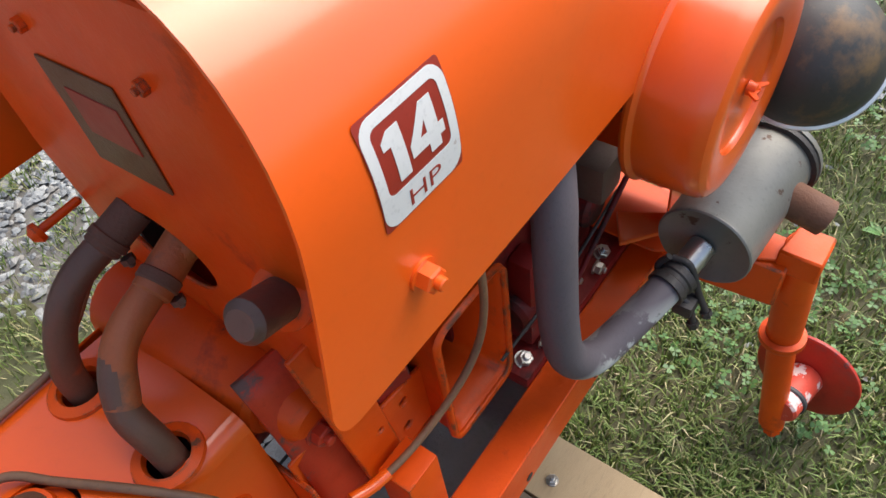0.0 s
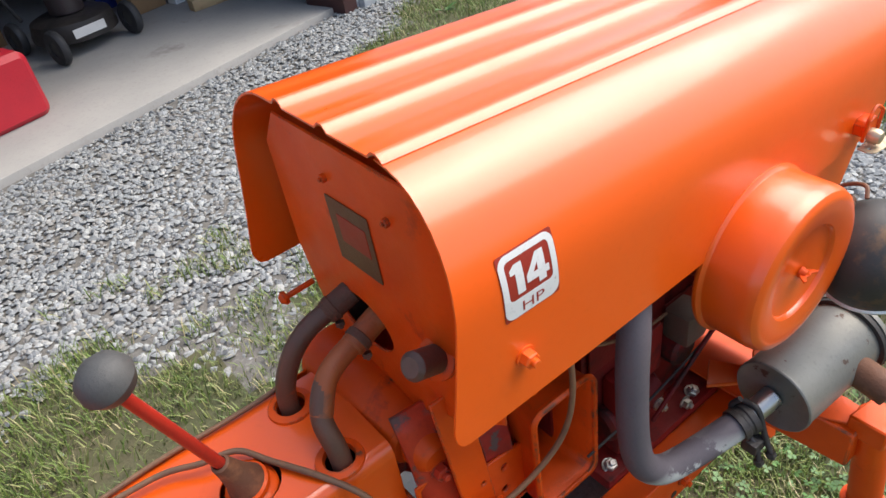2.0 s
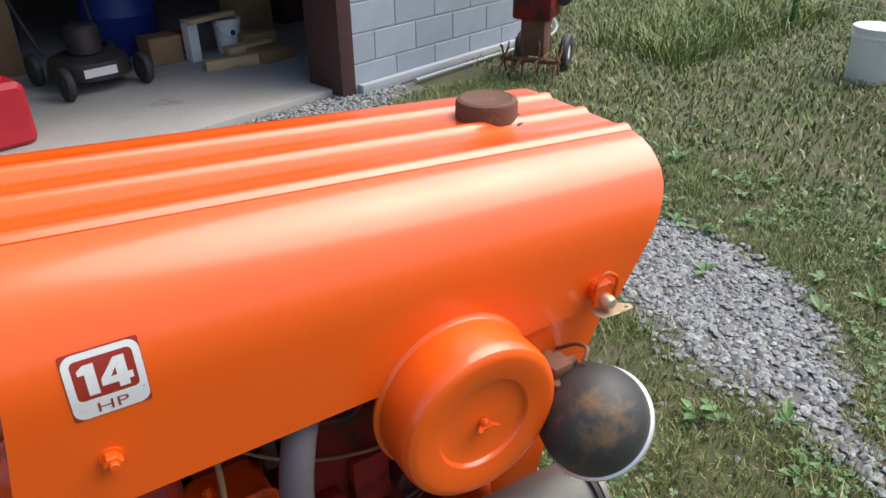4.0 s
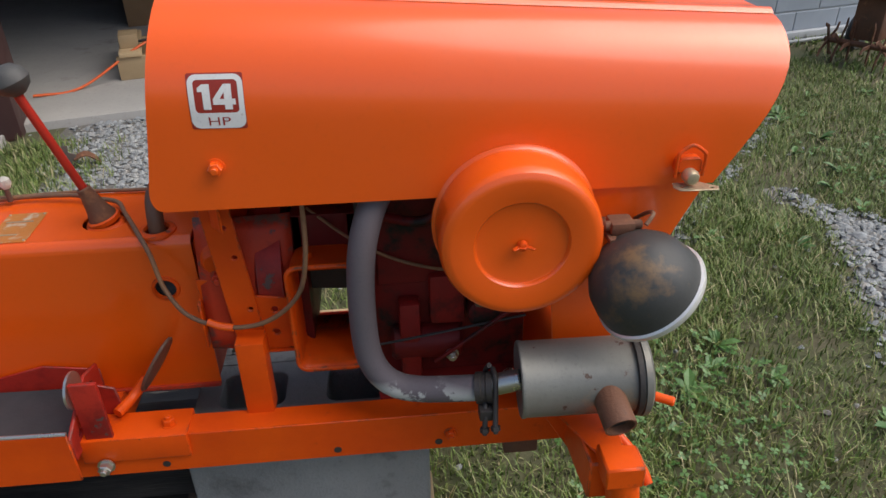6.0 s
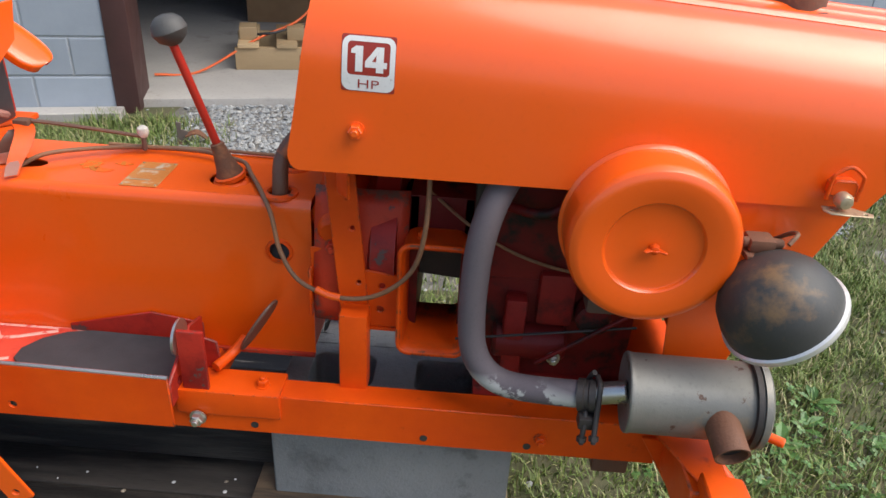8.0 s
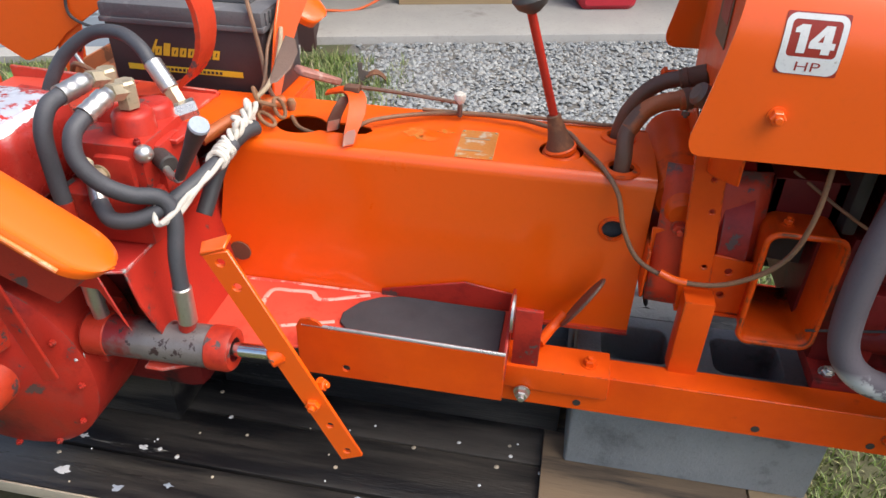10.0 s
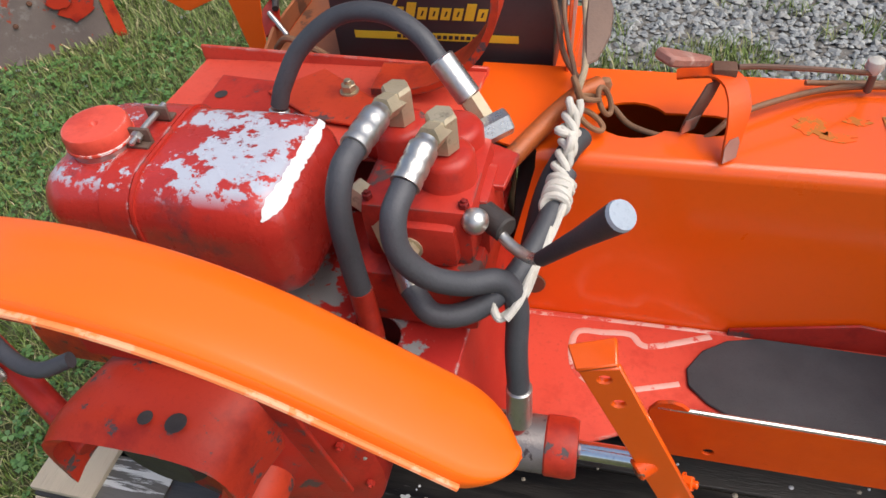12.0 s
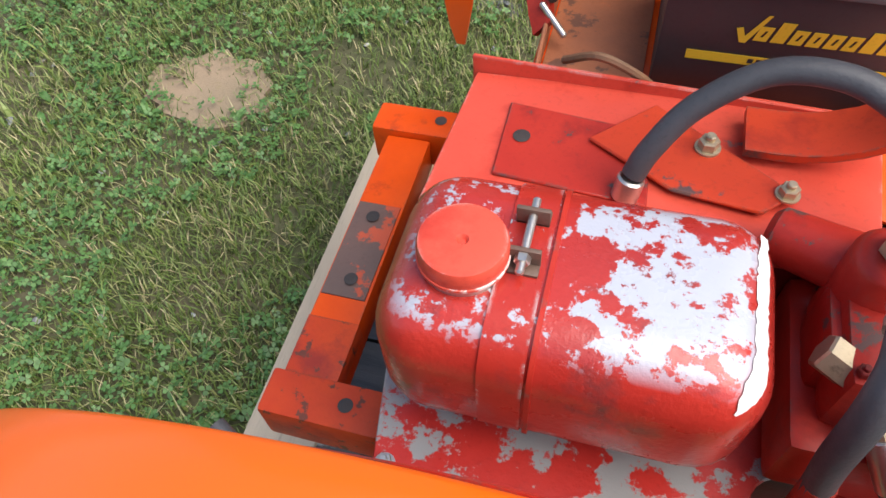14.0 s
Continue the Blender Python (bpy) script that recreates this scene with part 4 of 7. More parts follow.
part("lamp_wire", tube([(0.45, -0.235, 0.885), (0.462, -0.225, 0.895), (0.466, -0.20, 0.885), (0.46, -0.17, 0.86)], 0.003, 8), CABLE, lamp)

# exhaust
exhaust = part("exhaust_pipe", tube([(0.128, -0.10, 0.945), (0.100, -0.135, 0.916), (0.076, -0.158, 0.868), (0.063, -0.168, 0.80), (0.061, -0.175, 0.70), (0.070, -0.182, 0.640), (0.098, -0.192, 0.606), (0.145, -0.202, 0.597), (0.245, -0.226, 0.612)], 0.0205, 20, 8), PIPE, tractor, "burnt grey bent exhaust pipe")
cl = axis_to((0.226, -0.222, 0.609), (0.255, -0.229, 0.614))
bm = lathe([(0.0205, 0), (0.0245, 0), (0.0245, 0.009), (0.0225, 0.011), (0.0225, 0.016), (0.0245, 0.018), (0.0245, 0.027), (0.0205, 0.027)], cl, 24)
clampo = part("pipe_clamp", bm, GRIME, exhaust, "black exhaust clamp with bolts")
part("saddle", box((0.226, -0.258, 0.572), (0.254, -0.234, 0.592), 0.004, pose(0, 0, 0)), GRIME, clampo)
part("u_bolt", tube([(0.233, -0.262, 0.556), (0.236, -0.250, 0.588), (0.238, -0.216, 0.604), (0.242, -0.204, 0.626), (0.246, -0.214, 0.645)], 0.0042, 10, 6), GRIME, clampo)
part("u_bolt", tube([(0.248, -0.272, 0.566), (0.250, -0.256, 0.596), (0.252, -0.238, 0.636), (0.251, -0.216, 0.640)], 0.0042, 10, 6), GRIME, clampo)
hex_bolt("clamp_nut", (0.2335, -0.260, 0.562), (0, -0.35, -1), 0.0075, clampo, GRIME, washer=False)
hex_bolt("clamp_nut", (0.2485, -0.268, 0.572), (0, -0.5, -1), 0.0075, clampo, GRIME, washer=False)
mm = axis_to((0.286, -0.238, 0.634), (0.470, -0.250, 0.641)) @ Matrix.Diagonal((0.94, 0.94, 0.92, 1))
muffler = part("muffler", lathe([(0.0, 0.006), (0.022, 0.006), (0.046, 0.005), (0.0565, 0.001), (0.0600, 0.0), (0.0618, 0.002), (0.0618, 0.007), (0.0605, 0.009), (0.0605, 0.186), (0.0640, 0.190), (0.0645, 0.196), (0.0620, 0.200), (0.058, 0.198), (0.0, 0.196)], mm, 40), MUFFLER, tractor, "heat-greyed round muffler with pitted shell")
part("inlet", rod((0.240, -0.226, 0.614), (0.292, -0.238, 0.634), 0.0165), STEEL, muffler)
part("end_ring", lathe([(0.0605, 0.180), (0.0672, 0.181), (0.0672, 0.189), (0.0605, 0.190)], mm, 40), GRIME, muffler)
part("end_cap", lathe([(0.0, 0.205), (0.050, 0.208), (0.060, 0.206), (0.0675, 0.201), (0.0685, 0.1915), (0.0605, 0.191)], mm, 40), MUFFLER, muffler)
# black disc and bar paint the shade inside the tailpipe's mouth and slot
part("bore", lathe([(0, 0), (0.0206, 0), (0.0206, 0.002), (0, 0.002)], axis_to((0.4115, -0.328, 0.6262), (0.413, -0.341, 0.621)), 24), GRIME, muffler)
part("slot", box((0.002, -0.0034, -0.0012), (0.046, 0.0034, 0.0018), 0.0003, frame_of((0.4092, -0.2970, 0.6600), (0.10, -0.94, -0.33), (1, 0.1, 0))), GRIME, muffler)
part("tailpipe", tube([(0.404, -0.268, 0.648), (0.409, -0.308, 0.634), (0.413, -0.341, 0.622)], 0.0235, 24, 6, inner=0.0205), RUST, muffler, "rusty slotted tailpipe stub")

# frame rails
bm = slab_of([(-0.172, 0.434), (-0.125, 0.434), (-0.125, 0.438), (-0.168, 0.438), (-0.168, 0.509), (-0.125, 0.509), (-0.125, 0.513), (-0.172, 0.513)], 0.80, YZ(-0.42), bevel=0.0015)
rail = part("frame_rail", bm, ORANGE_WORN, tractor, "orange steel channel frame rail")
bm = slab_of([(0.232, 0.434), (0.214, 0.434), (0.214, 0.438), (0.228, 0.438), (0.228, 0.450), (0.232, 0.450)], 0.80, YZ(-0.42), bevel=0.001)
part("frame_rail", bm, RED_ORANGE, tractor)
for x in (0.0, -0.28, 0.17):
    part("rail_hole", lathe([(0, 0.0004), (0.0065, 0.0004), (0.0065, 0.0010), (0.0055, 0.0014), (0.0045, 0.0012), (0, 0.0008)], axis_to((x, -0.172, 0.451), (x, -1, 0.451)), 16), GRIME, rail)
part("cover_plate", box((-0.405, -0.178, 0.470), (-0.235, -0.115, 0.5175), 0.003), ORANGE_WORN, rail)
hex_bolt("cover_bolt", (-0.248 - 0.02, -0.150, 0.517), (0, 0, 1), 0.010, rail, ORANGE_WORN)
hex_bolt("rail_bolt", (-0.370, -0.180, 0.466), (0, -1, 0), 0.011, rail, STEEL)
hex_bolt("rail_bolt", (0.19, -0.172, 0.470), (0, -1, 0), 0.009, rail, ORANGE_WORN)
part("cross_member", box((0.285, -0.16, 0.395), (0.345, 0.22, 0.434), 0.004), RUST, tractor)
part("rear_spacer", box((-0.43, -0.168, 0.44), (-0.37, 0.20, 0.505), 0.004), ORANGE_WORN, tractor)

# footrest: red pressed platform, black mat, orange flange and kick plate
foot = part("footrest", slab_of([(-0.96, -0.040), (-0.405, -0.040), (-0.405, -0.200), (-0.73, -0.200), (-0.93, -0.30), (-0.96, -0.30)], 0.006, XY(0.514)), RED_BRIGHT, tractor, "bright red footrest with black mat")
mat_outline = [(-0.415, -0.052), (-0.600, -0.048), (-0.640, -0.058), (-0.672, -0.080), (-0.692, -0.112), (-0.690, -0.138), (-0.668, -0.160), (-0.632, -0.180), (-0.595, -0.192), (-0.560, -0.196), (-0.415, -0.194)]
part("mat", slab_of(mat_outline, 0.004, XY(0.521)), MAT_BLACK, foot, "black rubber mat")
for line, wide in (([(-0.800, -0.160), (-0.835, -0.130), (-0.838, -0.075), (-0.800, -0.068), (-0.765, -0.066), (-0.740, -0.082), (-0.660, -0.052)], 0.0048), ([(-0.790, -0.165), (-0.745, -0.150), (-0.700, -0.135)], 0.0040), ([(-0.952, -0.050), (-0.80, -0.046), (-0.62, -0.044)], 0.0032)):
    part("worn_line", tube([(x, y, 0.5202) for x, y in line], wide, 8, 6, flat=0.25), SCRATCH, foot, "edge worn to pale primer")
bm = slab_of([(-0.742, 0.462), (-0.40, 0.462), (-0.40, 0.560), (-0.690, 0.565), (-0.702, 0.578), (-0.716, 0.583), (-0.732, 0.578), (-0.740, 0.562)], 0.005, XZ(-0.200), holes=[circle(-0.66, 0.484, 0.006, 12)])
part("side_flange", bm, ORANGE_WORN, foot)
part("flange_lip", tube([(-0.73, -0.2025, 0.5675), (-0.56, -0.2025, 0.5645), (-0.40, -0.2025, 0.561)], 0.0032, 8), STEEL, foot, "bare metal edge")
bm = slab_of([(-0.64, 0.520), (-0.40, 0.520), (-0.40, 0.558), (-0.49, 0.572), (-0.64, 0.534)], 0.004, frame_of((0, -0.043, 0), (1, 0, 0), (0, 0, 1)))
part("kick_plate", bm, RED, foot)
bm = slab_of([(-0.200, 0.500), (-0.050, 0.500), (-0.050, 0.575), (-0.10, 0.590), (-0.200, 0.545)], 0.006, YZ(-0.405), holes=[circle(-0.165, 0.528, 0.007, 12), circle(-0.09, 0.560, 0.007, 12)])
part("pedal_bracket", bm, RED, tractor, "dark red drilled pedal bracket")
part("pedal_web", slab_of([(-0.40, 0.50), (-0.345, 0.50), (-0.352, 0.57), (-0.395, 0.585)], 0.005, XZ(-0.110)), RED, tractor)
part("pedal_plate", box((-0.392, -0.172, 0.505), (-0.350, -0.164, 0.628), 0.002), RED, tractor)
part("pedal_washer", lathe([(0, 0), (0.030, 0), (0.030, 0.004), (0, 0.004)], axis_to((-0.399, -0.150, 0.602), (-0.299, -0.150, 0.602)), 28), STEEL, tractor, "worn steel pedal washer")
part("pedal_arm", tube([(-0.352, -0.130, 0.530), (-0.335, -0.095, 0.535), (-0.315, -0.075, 0.555)], 0.009, 10), ORANGE_WORN, tractor)
pad_m = frame_of((-0.292, -0.080, 0.588), (0.5, 0.0, 0.86), Vector((0.80, -0.24, -0.465)).cross(Vector((0.5, 0.0, 0.86))))
part("pedal_pad", slab_of(circle(0, 0, 0.058, 24, 0.034), 0.005, pad_m), BROWN_STEEL, tractor, "oval browned pedal pad")

# lift strap with ear, bolts and holes
sm = frame_of((-0.640, -0.262, 0.340), (0.93, 0.06, 0.37), (-0.170, -0.024, 0.417))
bm = slab_of([(-0.020, 0.0), (0.020, 0.0), (0.020, 0.445), (-0.020, 0.451)], 0.007, sm, holes=[circle(0, 0.02, 0.0055, 10), circle(0, 0.085, 0.0055, 10), circle(0, 0.385, 0.0065, 10), circle(0, 0.43, 0.0065, 10)])
strap = part("lift_strap", bm, ORANGE, tractor, "orange drilled flat lift strap")
part("strap_ear", slab_of([(-0.021, 0), (0.019, 0), (0.019, 0.03), (-0.030, 0.03)], 0.006, sm @ Matrix.Translation((0, 0.447, 0.007)) @ pose(0, 0, 0, -85, 0, 0)), ORANGE, strap)
hex_bolt("strap_bolt", (-0.694, -0.270, 0.467), (0.05, -1, 0.0), 0.012, strap, ORANGE)
hex_bolt("strap_bolt", (-0.690, -0.252, 0.487), (1, -0.2, 0.3), 0.010, strap, ORANGE)
hex_bolt("clevis_bolt", (-0.745, -0.278, 0.565), (0, -1, 0), 0.009, strap, RUST)

# hydraulic cylinder
cyl = part("lift_cylinder", lathe([(0.0, 0), (0.030, 0), (0.034, 0.004), (0.034, 0.235), (0.0315, 0.242), (0.019, 0.242), (0.019, 0.233), (0, 0.233)], axis_to((-1.060, -0.272, 0.552), (-0.848, -0.268, 0.553)), 32), CYL, tractor, "hydraulic lift cylinder in flaking red paint")
cm = axis_to((-1.060, -0.272, 0.552), (-0.848, -0.268, 0.553))
part("end_cap", lathe([(0.0, -0.001), (0.031, -0.001), (0.0358, 0.004), (0.0358, 0.038), (0.0342, 0.040)], cm, 32), RED_GRIMY, cyl, "red-painted end cap")
part("gland", lathe([(0.0342, 0.206), (0.0358, 0.208), (0.0358, 0.237), (0.0325, 0.2435), (0.0195, 0.2435)], cm, 32), RED_GRIMY, cyl, "red-painted gland")
part("piston_rod", rod((-0.86, -0.268, 0.553), (-0.750, -0.272, 0.562), 0.0115), CHROME, cyl, "bright chrome piston rod")
part("rod_clevis", rod((-0.752, -0.285, 0.560), (-0.735, -0.272, 0.565), 0.014), ORANGE_WORN, cyl)
hex_bolt("anchor_bolt", (-1.074, -0.296, 0.520), (-0.5, -1, 0.2), 0.012, cyl, STEEL)
part("port", rod((-0.890, -0.268, 0.585), (-0.884, -0.270, 0.605), 0.013), RED, cyl)
part("port", rod((-1.035, -0.268, 0.585), (-1.035, -0.270, 0.615), 0.012), STEEL, cyl)
part("anchor_block", box((-1.10, -0.28, 0.49), (-1.04, -0.20, 0.57), 0.008), RED, cyl)

# front axle, kingpin and hub
axle = part("front_axle", slab_of([(-0.325, 0.462), (-0.10, 0.440), (0.36, 0.440), (0.36, 0.535), (-0.325, 0.535)], 0.055, YZ(0.382), bevel=0.003), ORANGE_WORN, tractor, "orange front axle beam")
part("axle_gusset", slab_of([(0.345, 0.505), (0.385, 0.505), (0.440, 0.420), (0.444, 0.360), (0.425, 0.370)], 0.006, XZ(-0.185)), ORANGE_WORN, axle)
part("axle_plate", slab_of([(0.33, -0.165), (0.400, -0.318), (0.440, -0.318), (0.452, 0.10), (0.33, 0.10)], 0.004, XY(0.536)), ORANGE_WORN, axle)
part("end_block", slab_of([(0.394, -0.362), (0.452, -0.362), (0.452, -0.315), (0.394, -0.306)], 0.040, XY(0.520), bevel=0.003), ORANGE_WORN, axle)
part("steering_arm", slab_of([(0.300, -0.13), (0.385, -0.20), (0.400, -0.19), (0.35, -0.10)], 0.008, XY(0.556)), ORANGE, axle)
king = part("kingpin_tube", rod((0.424, -0.332, 0.556), (0.446, -0.350, 0.335), 0.0255), ORANGE_WORN, tractor, "orange kingpin tube with collar and hub")
part("collar", lathe([(0.0255, 0), (0.034, 0.003), (0.035, 0.012), (0.031, 0.020), (0.0255, 0.022)], axis_to((0.4445, -0.349, 0.340), (0.4465, -0.351, 0.31)), 28), ORANGE_WORN, king)
part("spindle", rod((0.446, -0.350, 0.335), (0.441, -0.390, 0.095), 0.0215), ORANGE_WORN, king)
hex_bolt("spindle_bolt", (0.440, -0.393, 0.090), (-0.25, -0.25, -1), 0.015, king, ORANGE_WORN)
hub_n = Vector((1.0, -0.15, -0.10)).normalized()
part("stub_axle", rod(Vector((0.525, -0.407, 0.145)) - hub_n * 0.095, Vector((0.525, -0.407, 0.145)), 0.027, 0.031, 0.004), RUBBED_RED, king, "stub axle, paint worn pale")
part("seal", rod(Vector((0.525, -0.407, 0.145)) - hub_n * 0.070, Vector((0.525, -0.407, 0.145)) - hub_n * 0.060, 0.0315), RUBBER, king)
hubm = axis_to((0.525, -0.407, 0.145), Vector((0.525, -0.407, 0.145)) + hub_n)
part("hub", lathe([(0.0, 0), (0.084, 0.0), (0.088, 0.003), (0.088, 0.009), (0.084, 0.012), (0.036, 0.014), (0.034, 0.035), (0, 0.037)], hubm, 40), RED, king, "red wheel hub disc")
for i in range(4):
    a = radians(45 + 90 * i)
    p = hubm @ Vector((0.066 * math.cos(a), 0.066 * math.sin(a), 0.012))
    hex_bolt("wheel_stud", p, hubm.to_3x3() @ Vector((0, 0, 1)), 0.011, king, STEEL, washer=False)
part("tie_rod", tube([(0.445, -0.255, 0.52), (0.462, -0.275, 0.505), (0.476, -0.298, 0.484), (0.482, -0.312, 0.468)], 0.0085, 10), ORANGE_WORN, tractor)
part("radius_rod", rod((0.34, -0.05, 0.52), (0.56, -0.20, 0.525), 0.008), ORANGE, tractor)

# rear body: red deck, skirt, transaxle drums, axle and flange
deck_outline = [(-1.395, -0.31), (-0.985, -0.31), (-0.945, -0.300), (-0.935, 0.16), (-1.415, 0.16), (-1.415, -0.20)]
deck = part("rear_deck", slab_of(deck_outline, 0.005, XY(0.703), holes=[circle(-1.045, -0.257, 0.030, 20)]), RED_DECK, tractor, "red rear deck, paint worn to bare grey metal")
part("deck_front", slab_of([(-0.300, 0.0), (0.0, 0.0), (0.0, 0.192), (-0.272, 0.192), (-0.300, 0.06)], 0.005, frame_of((-0.945, 0, 0.7045), (0, 1, 0), (0.036, 0, -0.19))), RED, deck)
part("deck_skirt", slab_of([(-1.395, 0.705), (-0.985, 0.705), (-0.955, 0.60), (-0.99, 0.675), (-1.10, 0.68), (-1.395, 0.665)], 0.004, XZ(-0.306)), RED, deck)
drum = part("final_drive", lathe([(0.0, 0), (0.17, 0), (0.185, 0.01), (0.19, 0.03), (0.19, 0.15), (0.17, 0.165), (0.09, 0.175), (0.07, 0.19), (0.0, 0.19)], axis_to((-1.245, -0.155, 0.475), (-1.245, -1, 0.475)), 48), RED, tractor, "rounded red final-drive housing")
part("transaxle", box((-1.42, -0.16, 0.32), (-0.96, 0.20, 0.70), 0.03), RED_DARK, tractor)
part("final_drive", lathe([(0.0, 0), (0.17, 0), (0.185, 0.01), (0.19, 0.03), (0.19, 0.15), (0.17, 0.165), (0.0, 0.175)], axis_to((-1.245, 0.205, 0.475), (-1.245, 1, 0.475)), 48), RED, tractor)
for a in range(0, 360, 30):
    p = (-1.245 + 0.176 * math.cos(radians(a)), -0.318, 0.475 + 0.176 * math.sin(radians(a)))
    hex_bolt("drum_bolt", p, (0, -1, 0), 0.006, drum, RED, washer=False)
bm = rod((-1.215, -0.31, 0.485), (-1.205, -0.395, 0.480), 0.050, 0.038, 0.008)
bm = rod((-1.205, -0.39, 0.480), (-1.198, -0.49, 0.478), 0.0265, bm=bm)
part("axle_tube", bm, RED_ORANGE, drum)
fl = axis_to((-1.202, -0.440, 0.479), (-1.190, -0.54, 0.475))
flange = part("wheel_flange", lathe([(0.0, 0), (0.041, 0.0), (0.046, 0.005), (0.046, 0.045), (0.074, 0.048), (0.076, 0.052), (0.076, 0.060), (0.073, 0.063), (0.03, 0.064), (0.028, 0.08), (0, 0.08)], fl, 40), RED_ORANGE, tractor, "red rear wheel flange with plated studs")
for i in range(5):
    a = radians(20 + 72 * i)
    p = fl @ Vector((0.060 * math.cos(a), 0.060 * math.sin(a), 0.063))
    hex_bolt("stud_nut", p, fl.to_3x3() @ Vector((0, 0, 1)), 0.010, flange, STEEL)
bm = bmesh.new()
rows = []
for k in range(17):
    a = radians(-12 + 204 * k / 16)
    rows.append([])
    for i in range(8):
        u = i / 7
        flat = abs(math.sin(a)) ** 0.55 * (1 if math.sin(a) > 0 else -1)
        rows[-1].append(bm.verts.new((-1.272 + 0.122 * math.copysign(abs(math.cos(a)) ** 0.7, math.cos(a)) - 0.035 * u, -0.285 - 0.125 * u, 0.585 + 0.082 * flat - 0.020 * max(u - 0.6, 0.0) ** 2 / 0.16)))
for p, q in zip(rows, rows[1:]):
    for i in range(7):
        bm.faces.new((p[i], p[i + 1], q[i + 1], q[i]))
brk = part("axle_bracket", bm, RED_GRIMY, tractor, "red cast axle saddle with round holes, paint flaked", smooth=60)
solid = brk.modifiers.new("wall", "SOLIDIFY")
solid.thickness, solid.offset = 0.014, -1
crisp_rim(brk)
for x, r in ((-1.278, 0.009), (-1.240, 0.0125)):
    part("bracket_hole", lathe([(0, 0.0022), (r - 0.001, 0.0022), (r, 0.0028), (r - 0.002, 0.0034), (0, 0.001)], axis_to((x, -0.378, 0.6655), (x, -0.378, 0.85)), 14), GRIME, brk)
part("bracket_core", rod((-1.295, -0.30, 0.570), (-1.302, -0.385, 0.566), 0.058, chamfer=0.010), GRIME, brk)

lift_arm = part("lift_arm", rod((-1.390, -0.385, 0.580), (-1.565, -0.303, 0.647), 0.016), RED, tractor, "dark red lift arm rod")
hex_bolt("arm_bolt", (-1.520, -0.340, 0.636), (-0.2, -1, 0.3), 0.010, lift_arm, STEEL)
part("arm_hose", tube([(-1.400, -0.330, 0.680), (-1.440, -0.345, 0.670), (-1.490, -0.335, 0.672), (-1.560, -0.300, 0.690)], 0.010, 10), HOSE, tractor)

# fender: arched orange strip that runs out straight to a rounded tip, its inner red panel and brace
def fender(name, y_in, y_out, cx, cz, radius, a0, a1, straight, mat, label):
    own = bmesh.new()
    prof = [(0.0, -0.016), (0.0, -0.005), (0.015, -0.001), (0.06, 0.002), (0.30, 0.005), (0.60, 0.006), (0.85, 0.005), (0.925, 0.003), (0.955, 0.004), (0.98, 0.001), (1.0, -0.005), (1.0, -0.014)]
    steps, rows, run, last = 84, [], 0.0, None
    for i in range(steps + 1):
        a = a0 + (a1 - a0) * (i / steps) ** 1.5
        stretch = 1 / math.cos(radians(max(straight - a, 0.0)))
        ca, sa = math.cos(radians(a)), math.sin(radians(a))
        spot = Vector((radius * stretch * ca, radius * stretch * sa))
        run += (spot - last).length if last else 0.0
        last = spot
        near = min(1.0, run / 0.052)
        squeeze = math.sqrt(max(0.0, 1 - (1 - near) ** 2)) * 0.80 + 0.20
        row = []
        for u, h in prof:
            w = y_in + (y_out - y_in) * (0.45 + (u - 0.45) * squeeze)
            rr = radius * stretch + h + 0.012 * u
            row.append(own.verts.new((cx + rr * ca * (1.0 if ca > 0 else 1.3), w, cz + rr * sa)))
        rows.append(row)
    for p, q in zip(rows, rows[1:]):
        for k in range(len(prof) - 1):
            own.faces.new((p[k], p[k + 1], q[k + 1], q[k]))
    ob = part(name, own, mat, tractor, label, smooth=60)
    s = ob.modifiers.new("sheet", "SOLIDIFY")
    s.thickness, s.offset = 0.003, -1
    crisp_rim(ob)
    return ob


FC = (-1.25, 0.515)
fend = fender("fender", -0.373, -0.464, FC[0], FC[1], 0.456, 37.5, 196, 57, FENDER_ORANGE, "clean orange arched rear fender")
pts = [(-0.905, 0.785), (-0.95, 0.845)] + [(FC[0] + 0.448 * math.cos(radians(a)), FC[1] + 0.448 * math.sin(radians(a))) for a in range(57, 148, 6)]
inner = [(-1.62, 0.72), (-1.50, 0.78), (-1.38, 0.812), (-1.29, 0.806), (-1.228, 0.784), (-1.084, 0.735), (-1.003, 0.696)]
part("fender_panel", slab_of(pts + inner, 0.003, XZ(-0.369)), RED, fend)
# rolled rim, with the edge highlight put into its colour
rim = [(a, 0.463 / math.cos(radians(max(57 - a, 0.0)))) for a in range(42, 172, 5)]
part("worn_rim", tube([(FC[0] + r * math.cos(radians(a)) * (1.0 if a < 90 else 1.3), -0.4655, FC[1] + r * math.sin(radians(a))) for a, r in rim], 0.0030, 8, 3), RIM_HIGHLIGHT, fend, "rolled rim with its highlight painted pale")
part("fender_brace", slab_of([(-1.175, 0.86), (-1.140, 0.87), (-1.070, 0.525), (-1.098, 0.515)], 0.006, XZ(-0.352)), RED, fend)
part("fender_hole", lathe([(0, 0), (0.008, 0), (0.007, 0.002), (0, 0.001)], axis_to((-1.19, -0.3655, 0.86), (-1.19, -1, 0.86)), 12), GRIME, fend)
far_fend = fender("far_fender", 0.425, 0.525, FC[0], FC[1], 0.470, 43.5, 142, 50, ORANGE, "orange arched rear fender on the far side")
